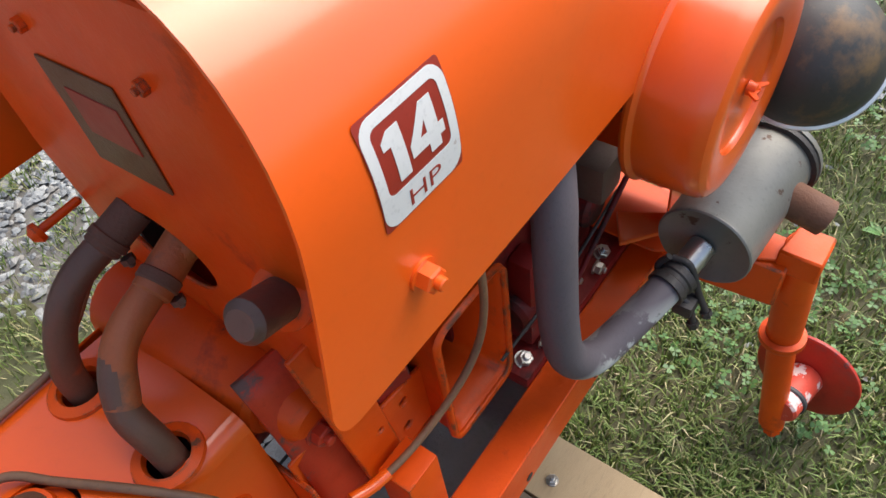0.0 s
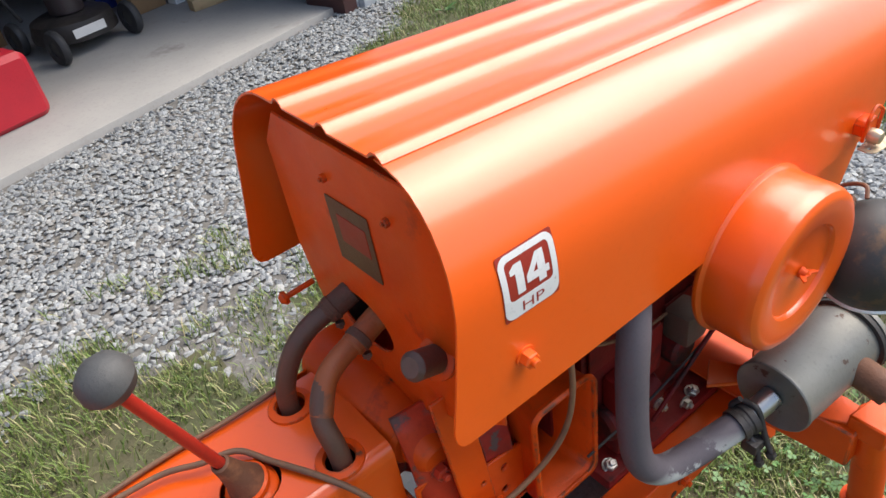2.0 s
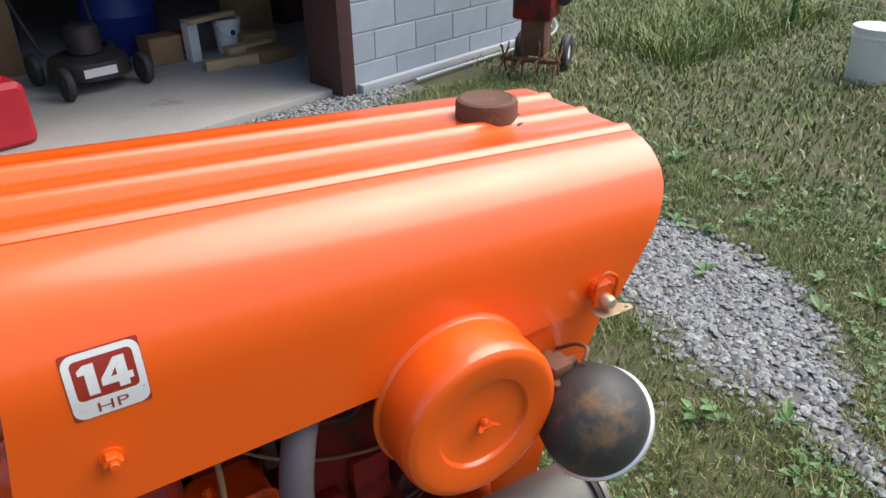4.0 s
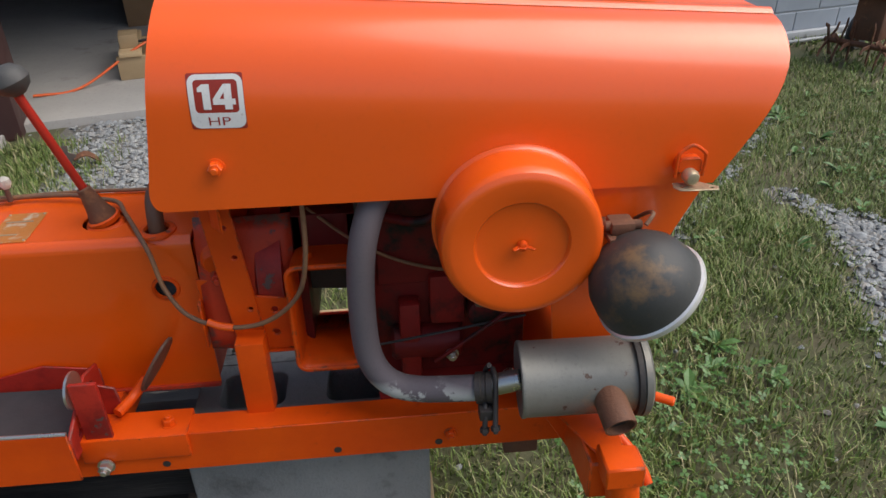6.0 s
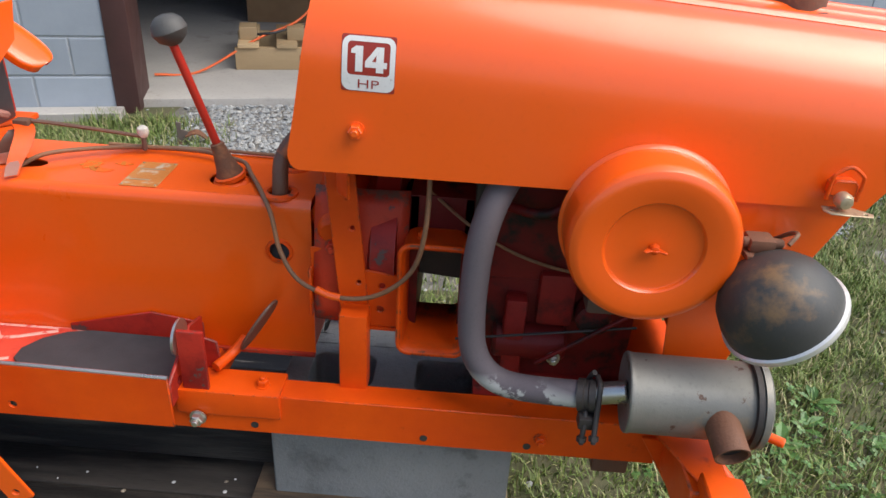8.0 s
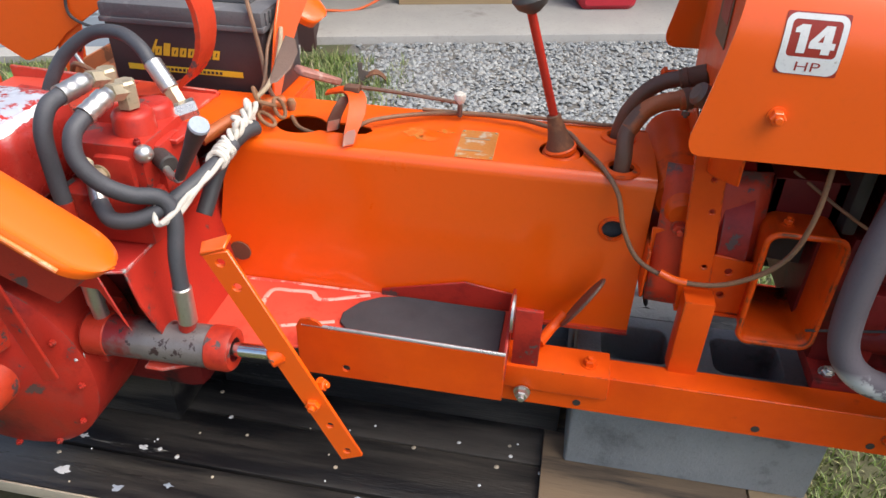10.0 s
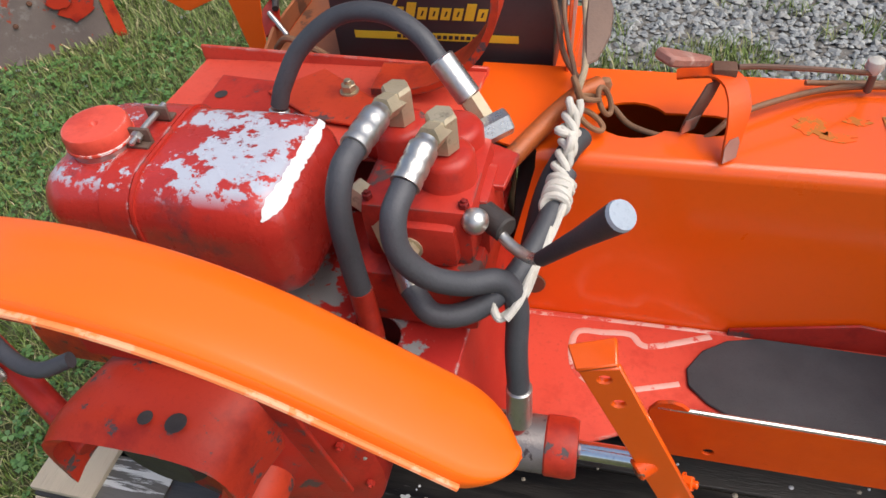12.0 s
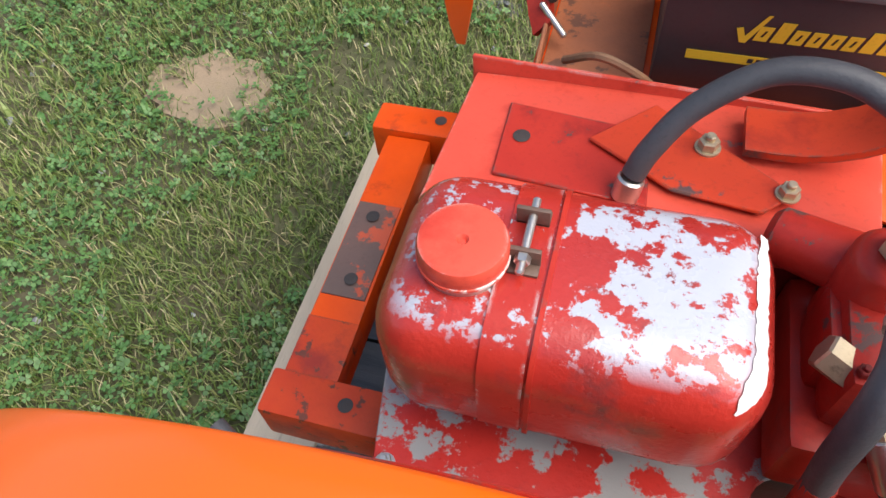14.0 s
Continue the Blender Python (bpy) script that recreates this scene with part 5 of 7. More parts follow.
part("fender_panel", slab_of([(-1.634, 0.713), (-1.622, 0.713), (-1.545, 0.745), (-1.502, 0.786), (-1.364, 0.872), (-1.30, 0.905), (-1.29, 0.975), (-1.38, 0.968), (-1.48, 0.942), (-1.58, 0.896), (-1.68, 0.832), (-1.715, 0.775), (-1.692, 0.749)], 0.004, XZ(0.420)), ORANGE, far_fend)
part("fender_wire", tube([(-1.462, 0.414, 0.905), (-1.478, 0.412, 0.862), (-1.474, 0.409, 0.832), (-1.445, 0.408, 0.815), (-1.405, 0.410, 0.806)], 0.0035, 8), RUBBER, far_fend, "black wire clipped to the panel")
part("far_fender_strap", slab_of([(-1.515, 0.585), (-1.500, 0.585), (-1.487, 0.654), (-1.473, 0.745), (-1.455, 0.86), (-1.515, 0.86), (-1.542, 0.745), (-1.525, 0.620)], 0.005, XZ(0.428)), ORANGE, tractor)

# rear drawbar frame
bar = part("drawbar", box((-1.560, -0.190, 0.535), (-1.495, 0.200, 0.590), 0.004), ORANGE_WORN, tractor, "orange drawbar with worn mounting pad")
part("drawbar_pad", box((-1.557, -0.080, 0.589), (-1.499, 0.070, 0.5925), 0.001), PAD_BROWN, bar, "grey-brown pad with red rubbed round the bolt holes")
part("flaked_end", box((-1.5602, -0.1895, 0.5602), (-1.4945, -0.112, 0.5906), 0.0015), ORANGE_FLAKED, bar, "bar end with flaked orange paint")
part("drawbar_arm", box((-1.570, -0.246, 0.530), (-1.405, -0.191, 0.600), 0.006), ORANGE_FLAKED, bar)
part("drawbar_arm", box((-1.585, 0.201, 0.535), (-1.36, 0.256, 0.600), 0.006), ORANGE_WORN, bar)
for x, y, z in ((-1.530, 0.046, 0.595), (-1.525, -0.055, 0.595), (-1.472, -0.218, 0.6005), (-1.487, 0.232, 0.6005)):
    part("bolt_hole", lathe([(0, 0.0003), (0.008, 0.0003), (0.009, 0.0008), (0.007, 0.0012), (0, 0.0006)], Matrix.Translation((x, y, z)), 14), GRIME, bar)

hex_bolt("deck_corner_bolt", (-1.385, -0.300, 0.708), (0, 0, 1), 0.008, tractor, STEEL)

# seat plate, its C-shaped spring and bolts
seat_plate = part("seat_plate", slab_of([(-1.412, -0.075), (-1.00, -0.078), (-0.985, 0.13), (-1.40, 0.115)], 0.006, XY(0.800)), RED_BRIGHT, tractor, "red seat mounting plate")
part("plate_lip", slab_of([(-1.405, 0.785), (-0.985, 0.79), (-0.985, 0.812), (-1.405, 0.826)], 0.006, XZ(0.122)), RED_BRIGHT, seat_plate)
part("plate_riser", box((-1.40, -0.070, 0.709), (-1.00, 0.11, 0.7995), 0.003), RED_DARK, seat_plate)
part("raised_pad", slab_of([(-1.350, -0.030), (-1.20, -0.040), (-1.205, 0.058), (-1.352, 0.072)], 0.0035, XY(0.8065)), RED, seat_plate)
part("corner_gusset", slab_of([(-1.265, 0.031), (-1.205, 0.092), (-1.07, 0.00), (-1.10, -0.030), (-1.18, -0.020)], 0.005, XY(0.8108)), RED_ORANGE, seat_plate)
part("plate_hole", lathe([(0, 0.0004), (0.008, 0.0004), (0.009, 0.001), (0.007, 0.0014), (0, 0.0008)], Matrix.Translation((-1.331, 0.024, 0.8102)), 14), GRIME, seat_plate)
hex_bolt("plate_bolt", (-1.152, 0.040, 0.8160), (0, 0, 1), 0.010, seat_plate, BRASS)
hex_bolt("plate_bolt", (-1.079, -0.004, 0.8160), (0, 0, 1), 0.009, seat_plate, BRASS)
line = [(-1.12, 0.822)] + [(-1.09 + 0.135 * math.cos(radians(a)), 0.957 + 0.135 * math.sin(radians(a))) for a in range(-90, 91, 10)] + [(-1.30, 1.092)]
bm = bmesh.new()
rows = [[bm.verts.new((x, y, z)) for y in (0.035, 0.095)] for x, z in line]
for p, q in zip(rows, rows[1:]):
    bm.faces.new((p[0], p[1], q[1], q[0]))
spring = part("seat_spring", bm, RED_ORANGE, tractor, "C-shaped red flat seat spring", smooth=60)
s = spring.modifiers.new("leaf", "SOLIDIFY")
s.thickness, s.offset = 0.009, 0
crisp_rim(spring)

# hydraulic tank with strap seam, cap and clips
bm = box((-1.398, -0.268, 0.745), (-1.100, -0.086, 0.895), 0.0)
bmesh.ops.bevel(bm, geom=[e for e in bm.edges], offset=0.048, segments=6, profile=0.5, affect="EDGES", clamp_overlap=True)
tank = part("hydraulic_tank", bm, TANK_RED, tractor, "red hydraulic tank, paint flaked to silver", smooth=60)
for x, w, lift, mat in ((-1.306, 0.034, 0.0016, RED_STRAP), (-1.2695, 0.004, 0.0026, RED)):
    outline = rounded(-0.268 - lift, 0.745 - lift, -0.086 + lift, 0.895 + lift, 0.048, 6)
    inner_o = rounded(-0.2675, 0.7455, -0.0865, 0.8945, 0.047, 6)
    part("tank_strap", slab_of(outline, w, YZ(x), holes=[inner_o], bevel=0), mat, tank)
cp = Matrix.Translation((-1.333, -0.192, 0.893)) @ Matrix.Diagonal((0.82, 0.82, 1.0, 1))
part("tank_neck", lathe([(0.0, -0.004), (0.040, -0.004), (0.040, 0.008), (0.0, 0.008)], cp, 32), STEEL, tank)
part("tank_cap", lathe([(0.041, 0.008), (0.042, 0.010), (0.042, 0.024), (0.040, 0.028), (0.034, 0.029), (0.006, 0.0275), (0.003, 0.024), (0.0, 0.024)], cp, 40), RED_BRIGHT, tank, "bright red screw cap")
part("cap_rim", lathe([(0.0412, 0.0105), (0.0432, 0.0100), (0.0432, 0.0125), (0.0415, 0.0130)], cp, 40), RUBBED_RED, tank, "rim rubbed to pale metal")
for y in (-0.148, -0.186):
    bm = box((-1.302, y - 0.002, 0.894), (-1.276, y + 0.002, 0.914), 0.0008)
    bm = box((-1.302, y - 0.002, 0.8965), (-1.276, y + 0.012 * (1 if y > -0.16 else -1), 0.8995), 0.0008, bm=bm)
    part("strap_lug", bm, BROWN_STEEL, tank)
part("strap_bolt", rod((-1.289, -0.204, 0.907), (-1.289, -0.132, 0.907), 0.0034), STEEL, tank)
hex_bolt("strap_nut", (-1.289, -0.188, 0.907), (0, -1, 0), 0.0062, tank, STEEL, washer=False)
bm = bmesh.new()
edge_rng = random.Random(8)
rows = []
for i in range(41):
    run = 0.150 * i / 40
    down = max(run - 0.106, 0.0) / 0.0487
    taper = max(1 - run / 0.02, 0.0) * 5 + max(down - 0.55, 0.0) * 30
    a0, a1 = 42 + edge_rng.uniform(-1.6, 1.6) + taper - 6 * min(down, 0.5), 58 + edge_rng.uniform(-1.6, 1.6) - taper * 0.7 + 9 * min(down, 0.5)
    row = []
    for k in range(7):
        a = radians(a0 + (a1 - a0) * k / 6)
        row.append(bm.verts.new((-1.148 + 0.0487 * math.cos(a) * math.cos(down), -0.220 + max(0.106 - run, 0.0) - 0.0487 * math.sin(down), 0.847 + 0.0487 * math.sin(a) * math.cos(down))))
    rows.append(row)
for p, q in zip(rows, rows[1:]):
    for k in range(6):
        bm.faces.new((p[k], p[k + 1], q[k + 1], q[k]))
part("bare_edge", bm, WHITE_VINYL, tank, "patch bare of paint", smooth=80)

# control valve, lever, fittings
valve = part("control_valve", box((-1.052, -0.212, 0.785), (-0.935, -0.086, 0.862), 0.014), RED, tractor, "red cast hydraulic control valve")
part("valve_rib", box((-1.060, -0.180, 0.770), (-0.925, -0.115, 0.850), 0.010), RED, valve)
part("valve_rib", box((-1.010, -0.222, 0.792), (-0.950, -0.080, 0.846), 0.010), RED, valve)
part("valve_plate", slab_of([(-0.965, -0.150), (-0.915, -0.150), (-0.908, -0.095), (-0.945, -0.078)], 0.008, XY(0.838)), RED, valve)
part("valve_foot", box((-1.070, -0.235, 0.708), (-0.930, -0.070, 0.788), 0.012), RED, valve)
for x, y in ((-1.043, -0.200), (-0.945, -0.200), (-1.043, -0.096)):
    hex_bolt("cap_screw", (x, y, 0.861), (0, 0, 1), 0.0055, valve, RED_DARK, washer=False)
hex_bolt("port_plug", (-1.000, -0.221, 0.818), (0, -1, 0), 0.012, valve, BRASS)
for x, y, h in ((-1.027, -0.117, 0.895), (-0.971, -0.159, 0.895), (-0.975, -0.100, 0.883)):
    part("boss", lathe([(0.032, 0.80), (0.030, h - 0.008), (0.026, h - 0.002), (0.020, h), (0, h)], Matrix.Translation((x, y, 0)), 24), RED, valve)
part("side_boss", rod((-1.10, -0.065, 0.835), (-1.02, -0.10, 0.845), 0.024, 0.028, 0.006), RED, valve)
part("valve_button", lathe([(0.0, 0.0), (0.013, 0.0), (0.0135, 0.006), (0.011, 0.013), (0.006, 0.017), (0, 0.018)], axis_to((-0.934, -0.203, 0.850), (-0.926, -0.25, 0.853)), 20), STEEL, valve)
part("spool", rod((-0.948, -0.165, 0.833), (-0.905, -0.195, 0.829), 0.014), GRIME, valve)


def fitting(name, top, end, ferrule_end):
    """An elbow fitting: hexagon on the boss, a nut towards the hose and its plated ferrule."""
    top, end, ferrule_end = Vector(top), Vector(end), Vector(ferrule_end)
    ob = part(name, lathe([(0, -0.040), (0.0155, -0.040), (0.0155, -0.004), (0.013, 0.0), (0, 0.0)], Matrix.Translation(top), 6), BRASS, valve, "dull brass elbow fitting", smooth=20)
    a = top + Vector((0, 0, -0.016))
    part("nut", lathe([(0, 0), (0.013, 0.0), (0.013, (end - a).length), (0, (end - a).length)], axis_to(a, end), 6), BRASS, ob, smooth=20)
    part("ferrule", lathe([(0, 0), (0.0105, 0.0), (0.0115, 0.006), *[(0.0146 - (0.0012 if k in (4, 8) else 0.0), 0.010 + ((ferrule_end - end).length - 0.010) * k / 11) for k in range(12)], (0.0, (ferrule_end - end).length)], axis_to(end, ferrule_end), 20), STEEL, ob, "crimped plated ferrule")
    return ob


fitting("elbow", (-1.027, -0.117, 0.936), (-1.033, -0.150, 0.930), (-1.043, -0.205, 0.926))
fitting("elbow", (-0.971, -0.159, 0.938), (-0.976, -0.190, 0.930), (-0.986, -0.238, 0.916))
elb = part("elbow", rod((-0.962, -0.085, 0.852), (-0.925, -0.060, 0.862), 0.015, steps=6), STEEL, valve, smooth=20)
part("nut", rod((-0.952, -0.058, 0.855), (-0.972, -0.048, 0.882), 0.013, steps=6), BRASS, elb, smooth=20)
part("ferrule", rod((-0.970, -0.050, 0.880), (-1.003, -0.034, 0.918), 0.0145), STEEL, elb)
low = part("elbow", rod((-1.066, -0.180, 0.850), (-1.026, -0.198, 0.838), 0.016, steps=6), BRASS, valve, smooth=20)
part("nut", rod((-1.036, -0.196, 0.840), (-1.014, -0.220, 0.812), 0.0135, steps=6), BRASS, low, smooth=20)
part("ferrule", rod((-1.014, -0.220, 0.812), (-0.994, -0.248, 0.782), 0.0125), STEEL, low)
handle = part("valve_handle", tube([(-0.925, -0.185, 0.832), (-0.900, -0.207, 0.822), (-0.872, -0.230, 0.830), (-0.850, -0.245, 0.862), (-0.826, -0.258, 0.900)], 0.006, 12), STEEL, tractor, "cranked valve handle with black grip")
part("grip", lathe([(0.0060, 0), (0.0075, 0.004), (0.0095, 0.07), (0.0132, 0.122), (0.0136, 0.127)], axis_to((-0.868, -0.234, 0.834), (-0.7935, -0.276, 0.946)), 20), RUBBER, handle)
part("grip_end", lathe([(0.0136, 0.127), (0.0126, 0.131), (0, 0.132)], axis_to((-0.868, -0.234, 0.834), (-0.7935, -0.276, 0.946)), 20), BLOCK, handle)

# hoses
for name, pts in (("hose", [(-1.043, -0.203, 0.926), (-1.048, -0.228, 0.918), (-1.052, -0.246, 0.885), (-1.050, -0.252, 0.82), (-1.044, -0.258, 0.75), (-1.042, -0.262, 0.66)]),
                  ("hose", [(-0.986, -0.236, 0.9165), (-0.992, -0.262, 0.900), (-0.988, -0.274, 0.868), (-0.968, -0.268, 0.832), (-0.938, -0.252, 0.808), (-0.905, -0.232, 0.795), (-0.890, -0.235, 0.765), (-0.888, -0.255, 0.71), (-0.884, -0.268, 0.655)]),
                  ("hose", [(-0.996, -0.246, 0.785), (-0.968, -0.264, 0.770), (-0.930, -0.252, 0.770), (-0.895, -0.215, 0.785), (-0.872, -0.150, 0.80), (-0.860, -0.085, 0.815)]),
                  ("hose", [(-1.002, -0.035, 0.912), (-1.030, -0.018, 0.936), (-1.075, 0.002, 0.948), (-1.130, 0.008, 0.940), (-1.180, -0.004, 0.905), (-1.208, -0.018, 0.862), (-1.218, -0.026, 0.835)])):
    part(name, tube(pts, 0.0112 if pts[0][1] > -0.05 else 0.0122, 14, 8), HOSE, tractor, "black rubber hydraulic hose")
part("paint_smear", tube([(-1.0462, -0.2555, 0.785), (-1.0440, -0.2580, 0.750), (-1.0430, -0.2600, 0.712)], 0.0127, 14, 4), RED_GRIMY, tractor, "red paint smeared round the hose")
part("hose_ferrule", rod((-0.884, -0.266, 0.665), (-0.884, -0.270, 0.600), 0.0145), STEEL, tractor)
part("hose_ferrule", rod((-1.2185, -0.027, 0.832), (-1.222, -0.032, 0.808), 0.0130), STEEL, tractor)
part("hose_ferrule", rod((-1.035, -0.270, 0.690), (-1.035, -0.270, 0.612), 0.0135), STEEL, tractor)

# two rubber-covered levers that lie beside the tunnel
part("brake_lever", tube([(-0.838, 0.075, 0.822), (-0.862, 0.050, 0.822), (-0.890, 0.0, 0.820), (-0.928, -0.062, 0.805)], 0.012, 14), OVERSPRAY_ORANGE, tractor, "overpainted bent lever")
part("clutch_lever", tube([(-0.850, -0.020, 0.815), (-0.862, -0.050, 0.815), (-0.880, -0.090, 0.79), (-0.895, -0.15, 0.72)], 0.013, 14), RUBBER, tractor, "black rubber-covered lever")

# parking-brake handle and its clamp on the tunnel
clamp = part("cable_clamp", ribbon([(-0.690, -0.030, 0.8035), (-0.689, -0.020, 0.818), (-0.685, 0.004, 0.842), (-0.690, 0.030, 0.859), (-0.706, 0.047, 0.865), (-0.730, 0.055, 0.861), (-0.752, 0.058, 0.853)], [(0.75, 0.65, 0), (0.75, 0.65, 0), (0.75, 0.65, 0), (0.7, 0.75, 0), (0.5, 1, 0), (0.1, 1, 0.1), (0, 1, 0.1)], [0.010, 0.012, 0.016, 0.016, 0.014, 0.012, 0.008], 0.003), ORANGE_WORN, tractor, "bent orange cable clamp", smooth=50)
part("clamp_tip", ribbon([(-0.690, -0.0315, 0.8055), (-0.689, -0.0225, 0.8185), (-0.688, -0.0175, 0.825)], [(0.75, 0.65, 0)] * 3, [0.0095, 0.0105, 0.006], 0.0012), GRIP_PINK, clamp, "tip worn to bare metal")
part("clamp_strap", ribbon([(-0.733, 0.022, 0.804), (-0.729, 0.022, 0.822), (-0.720, 0.028, 0.843), (-0.712, 0.040, 0.858)], [(0.75, 0.65, 0)] * 4, [0.011, 0.0115, 0.0115, 0.010], 0.003), BROWN_STEEL, clamp, "tarnished steel strap")
part("strap_foot", ribbon([(-0.733, 0.0195, 0.8035), (-0.7315, 0.0195, 0.812), (-0.729, 0.0200, 0.822)], [(0.75, 0.65, 0)] * 3, [0.0095, 0.0100, 0.0102], 0.0016), STEEL, clamp, "bare steel strap foot")
part("catch_block", box((-0.716, 0.040, 0.857), (-0.690, 0.060, 0.873), 0.003), RUST, clamp, "rusty catch block")
bh = part("brake_handle", tube([(-0.690, 0.052, 0.870), (-0.66, 0.068, 0.862), (-0.60, 0.090, 0.848), (-0.533, 0.113, 0.832)], 0.0034, 8), OVERSPRAY, tractor, "rusty hand-brake rod with pink grip")
part("grip", slab_of([(-0.005, -0.013), (0.012, -0.014), (0.058, -0.007), (0.078, -0.004), (0.078, 0.004), (0.058, 0.007), (0.012, 0.014), (-0.005, 0.013)], 0.012, frame_of((-0.772, -0.004, 0.906), (0.60, 0.62, -0.42), (-0.7, 0.7, 0.05)), bevel=0.003), GRIP_PINK, bh, "faded pink-brown grip")
part("pivot_post", rod((-0.533, 0.113, 0.806), (-0.533, 0.113, 0.832), 0.0045, steps=10), BROWN_STEEL, bh)
part("pivot_knob", lathe([(0, -0.011), (0.007, -0.009), (0.0105, -0.001), (0.009, 0.007), (0.004, 0.011), (0, 0.0115)], Matrix.Translation((-0.534, 0.116, 0.840)), 16), ROPE, bh, "pale knob")

# wiring
part("wire", tube([(-0.82, 0.06, 0.802), (-0.79, 0.03, 0.795), (-0.72, 0.015, 0.795), (-0.67, 0.05, 0.815), (-0.56, 0.115, 0.81), (-0.44, 0.115, 0.812), (-0.385, 0.090, 0.815), (-0.345, 0.078, 0.812), (-0.322, 0.040, 0.808), (-0.290, -0.018, 0.806), (-0.262, -0.062, 0.785), (-0.246, -0.082, 0.735), (-0.215, -0.095, 0.690), (-0.155, -0.112, 0.675), (-0.09, -0.125, 0.690), (-0.035, -0.14, 0.745), (-0.015, -0.145, 0.82), (-0.012, -0.135, 0.93)], 0.0038, 10, 8), CABLE, tractor, "drooping grimy wiring harness")
part("wire", tube([(-0.60, 0.118, 0.812), (-0.54, 0.132, 0.806), (-0.478, 0.139, 0.805), (-0.408, 0.140, 0.806), (-0.335, 0.136, 0.806), (-0.262, 0.136, 0.808), (-0.225, 0.138, 0.830), (-0.19, 0.130, 0.868), (-0.155, 0.120, 0.892)], 0.0034, 10, 8), CABLE, tractor, "dark cable along the tunnel edge")
part("wire_tape", tube([(-0.185, -0.104, 0.6815), (-0.165, -0.110, 0.676), (-0.145, -0.114, 0.675)], 0.0062, 10, 4), ORANGE, tractor)

# chain links where the rope is tied
for c, d in (((-0.860, 0.020, 0.850), (1, 0.4, 0.3)), ((-0.846, 0.024, 0.838), (0.2, 0.5, 1)), ((-0.829, 0.034, 0.828), (0.9, -0.5, 0.5)), ((-0.842, 0.008, 0.818), (0.5, -0.2, 1))):
    lm = axis_to(c, Vector(c) + Vector(d))
    pts = [lm @ Vector((0.0095 * math.cos(radians(a)), 0.017 * math.sin(radians(a)), 0)) for a in range(0, 361, 30)]
    part("chain_link", tube(pts, 0.0034, 8, 3), CHAIN_RUST, tractor)
part("chain_stud", lathe([(0.0, 0.0), (0.0065, 0.0), (0.0075, 0.006), (0.009, 0.012), (0.0065, 0.019), (0.0, 0.021)], Matrix.Translation((-0.832, 0.092, 0.8005)), 14), CHAIN_RUST, tractor, "rusty stud beside the chain")

# ---- rope, battery ----
rope = thing("rope", "knotted off-white rope tied to the tractor's chain and hose", "rope")


def strand(points, turns, swing, phase, r=0.0043):
    """One rope strand that winds round a line of points."""
    line = smooth_line(points, 10)
    out = []
    for i, p in enumerate(line):
        d = (line[min(i + 1, len(line) - 1)] - line[max(i - 1, 0)]).normalized()
        side = d.cross(Vector((0.2, 0.1, 1))).normalized()
        a = phase + 2 * math.pi * turns * i / (len(line) - 1)
        out.append(p + (side * math.cos(a) + side.cross(d) * math.sin(a)) * swing)
    return tube(out, r, 9, 1)


upper = [(-0.861, 0.006, 0.842), (-0.864, -0.029, 0.835), (-0.862, -0.060, 0.829), (-0.866, -0.088, 0.822), (-0.863, -0.112, 0.815)]
lower = [(-0.862, -0.110, 0.815), (-0.868, -0.142, 0.806), (-0.871, -0.172, 0.797), (-0.880, -0.206, 0.786), (-0.889, -0.236, 0.774), (-0.902, -0.257, 0.768), (-0.914, -0.250, 0.776), (-0.914, -0.232, 0.786)]
for k in range(3):
    part("rope_strand", strand(upper, 2.3, 0.0075, 2.1 * k), ROPE, rope)
for k, shift in enumerate(((0.0, 0.0, 0.0), (0.008, 0.002, 0.005), (0.003, 0.010, -0.006))):
    part("rope_strand", strand([Vector(p) + Vector(shift) * (1 - i / 7) for i, p in enumerate(lower[:8 if k == 0 else 6])], 1.2, 0.0030, 2.0 * k), ROPE, rope)
for i in range(4):
    c = Vector((-0.863 - 0.001 * i, -0.104 - 0.0095 * i, 0.8155 - 0.002 * i))
    lm = axis_to(c, c + Vector((0.25 * (i % 2) - 0.1, -1, -0.25 + 0.2 * i)))
    part("knot_turn", tube([lm @ Vector((0.0125 * math.cos(radians(a)), 0.0115 * math.sin(radians(a)), 0.0015 * math.sin(radians(2 * a)))) for a in range(0, 361, 30)], 0.0048, 8, 3), ROPE, rope)
for c, d in (((-0.863, -0.008, 0.838), (1, 0.2, 0.2)), ((-0.864, -0.036, 0.833), (0.3, 0.5, 1)), ((-0.863, -0.064, 0.827), (1, 0.1, -0.3))):
    lm = axis_to(c, Vector(c) + Vector(d))
    part("rope_loop", tube([lm @ Vector((0.0085 * math.cos(radians(a)), 0.0175 * math.sin(radians(a)), 0)) for a in range(0, 361, 30)], 0.0044, 8, 3), ROPE, rope)
ra = [(-0.878, 0.190, 0.912), (-0.868, 0.158, 0.897), (-0.860, 0.110, 0.872), (-0.856, 0.060, 0.856), (-0.860, 0.018, 0.850)]
part("rope_tail", tube(ra, 0.0042, 10, 8), TWINE, rope, "weathered tan rope end")
part("rope_tail", tube([(-0.860, 0.018, 0.848), (-0.870, 0.070, 0.850), (-0.884, 0.120, 0.862), (-0.893, 0.160, 0.890), (-0.888, 0.200, 0.930)], 0.0030, 8, 8), CABLE, rope, "thin dark cord")

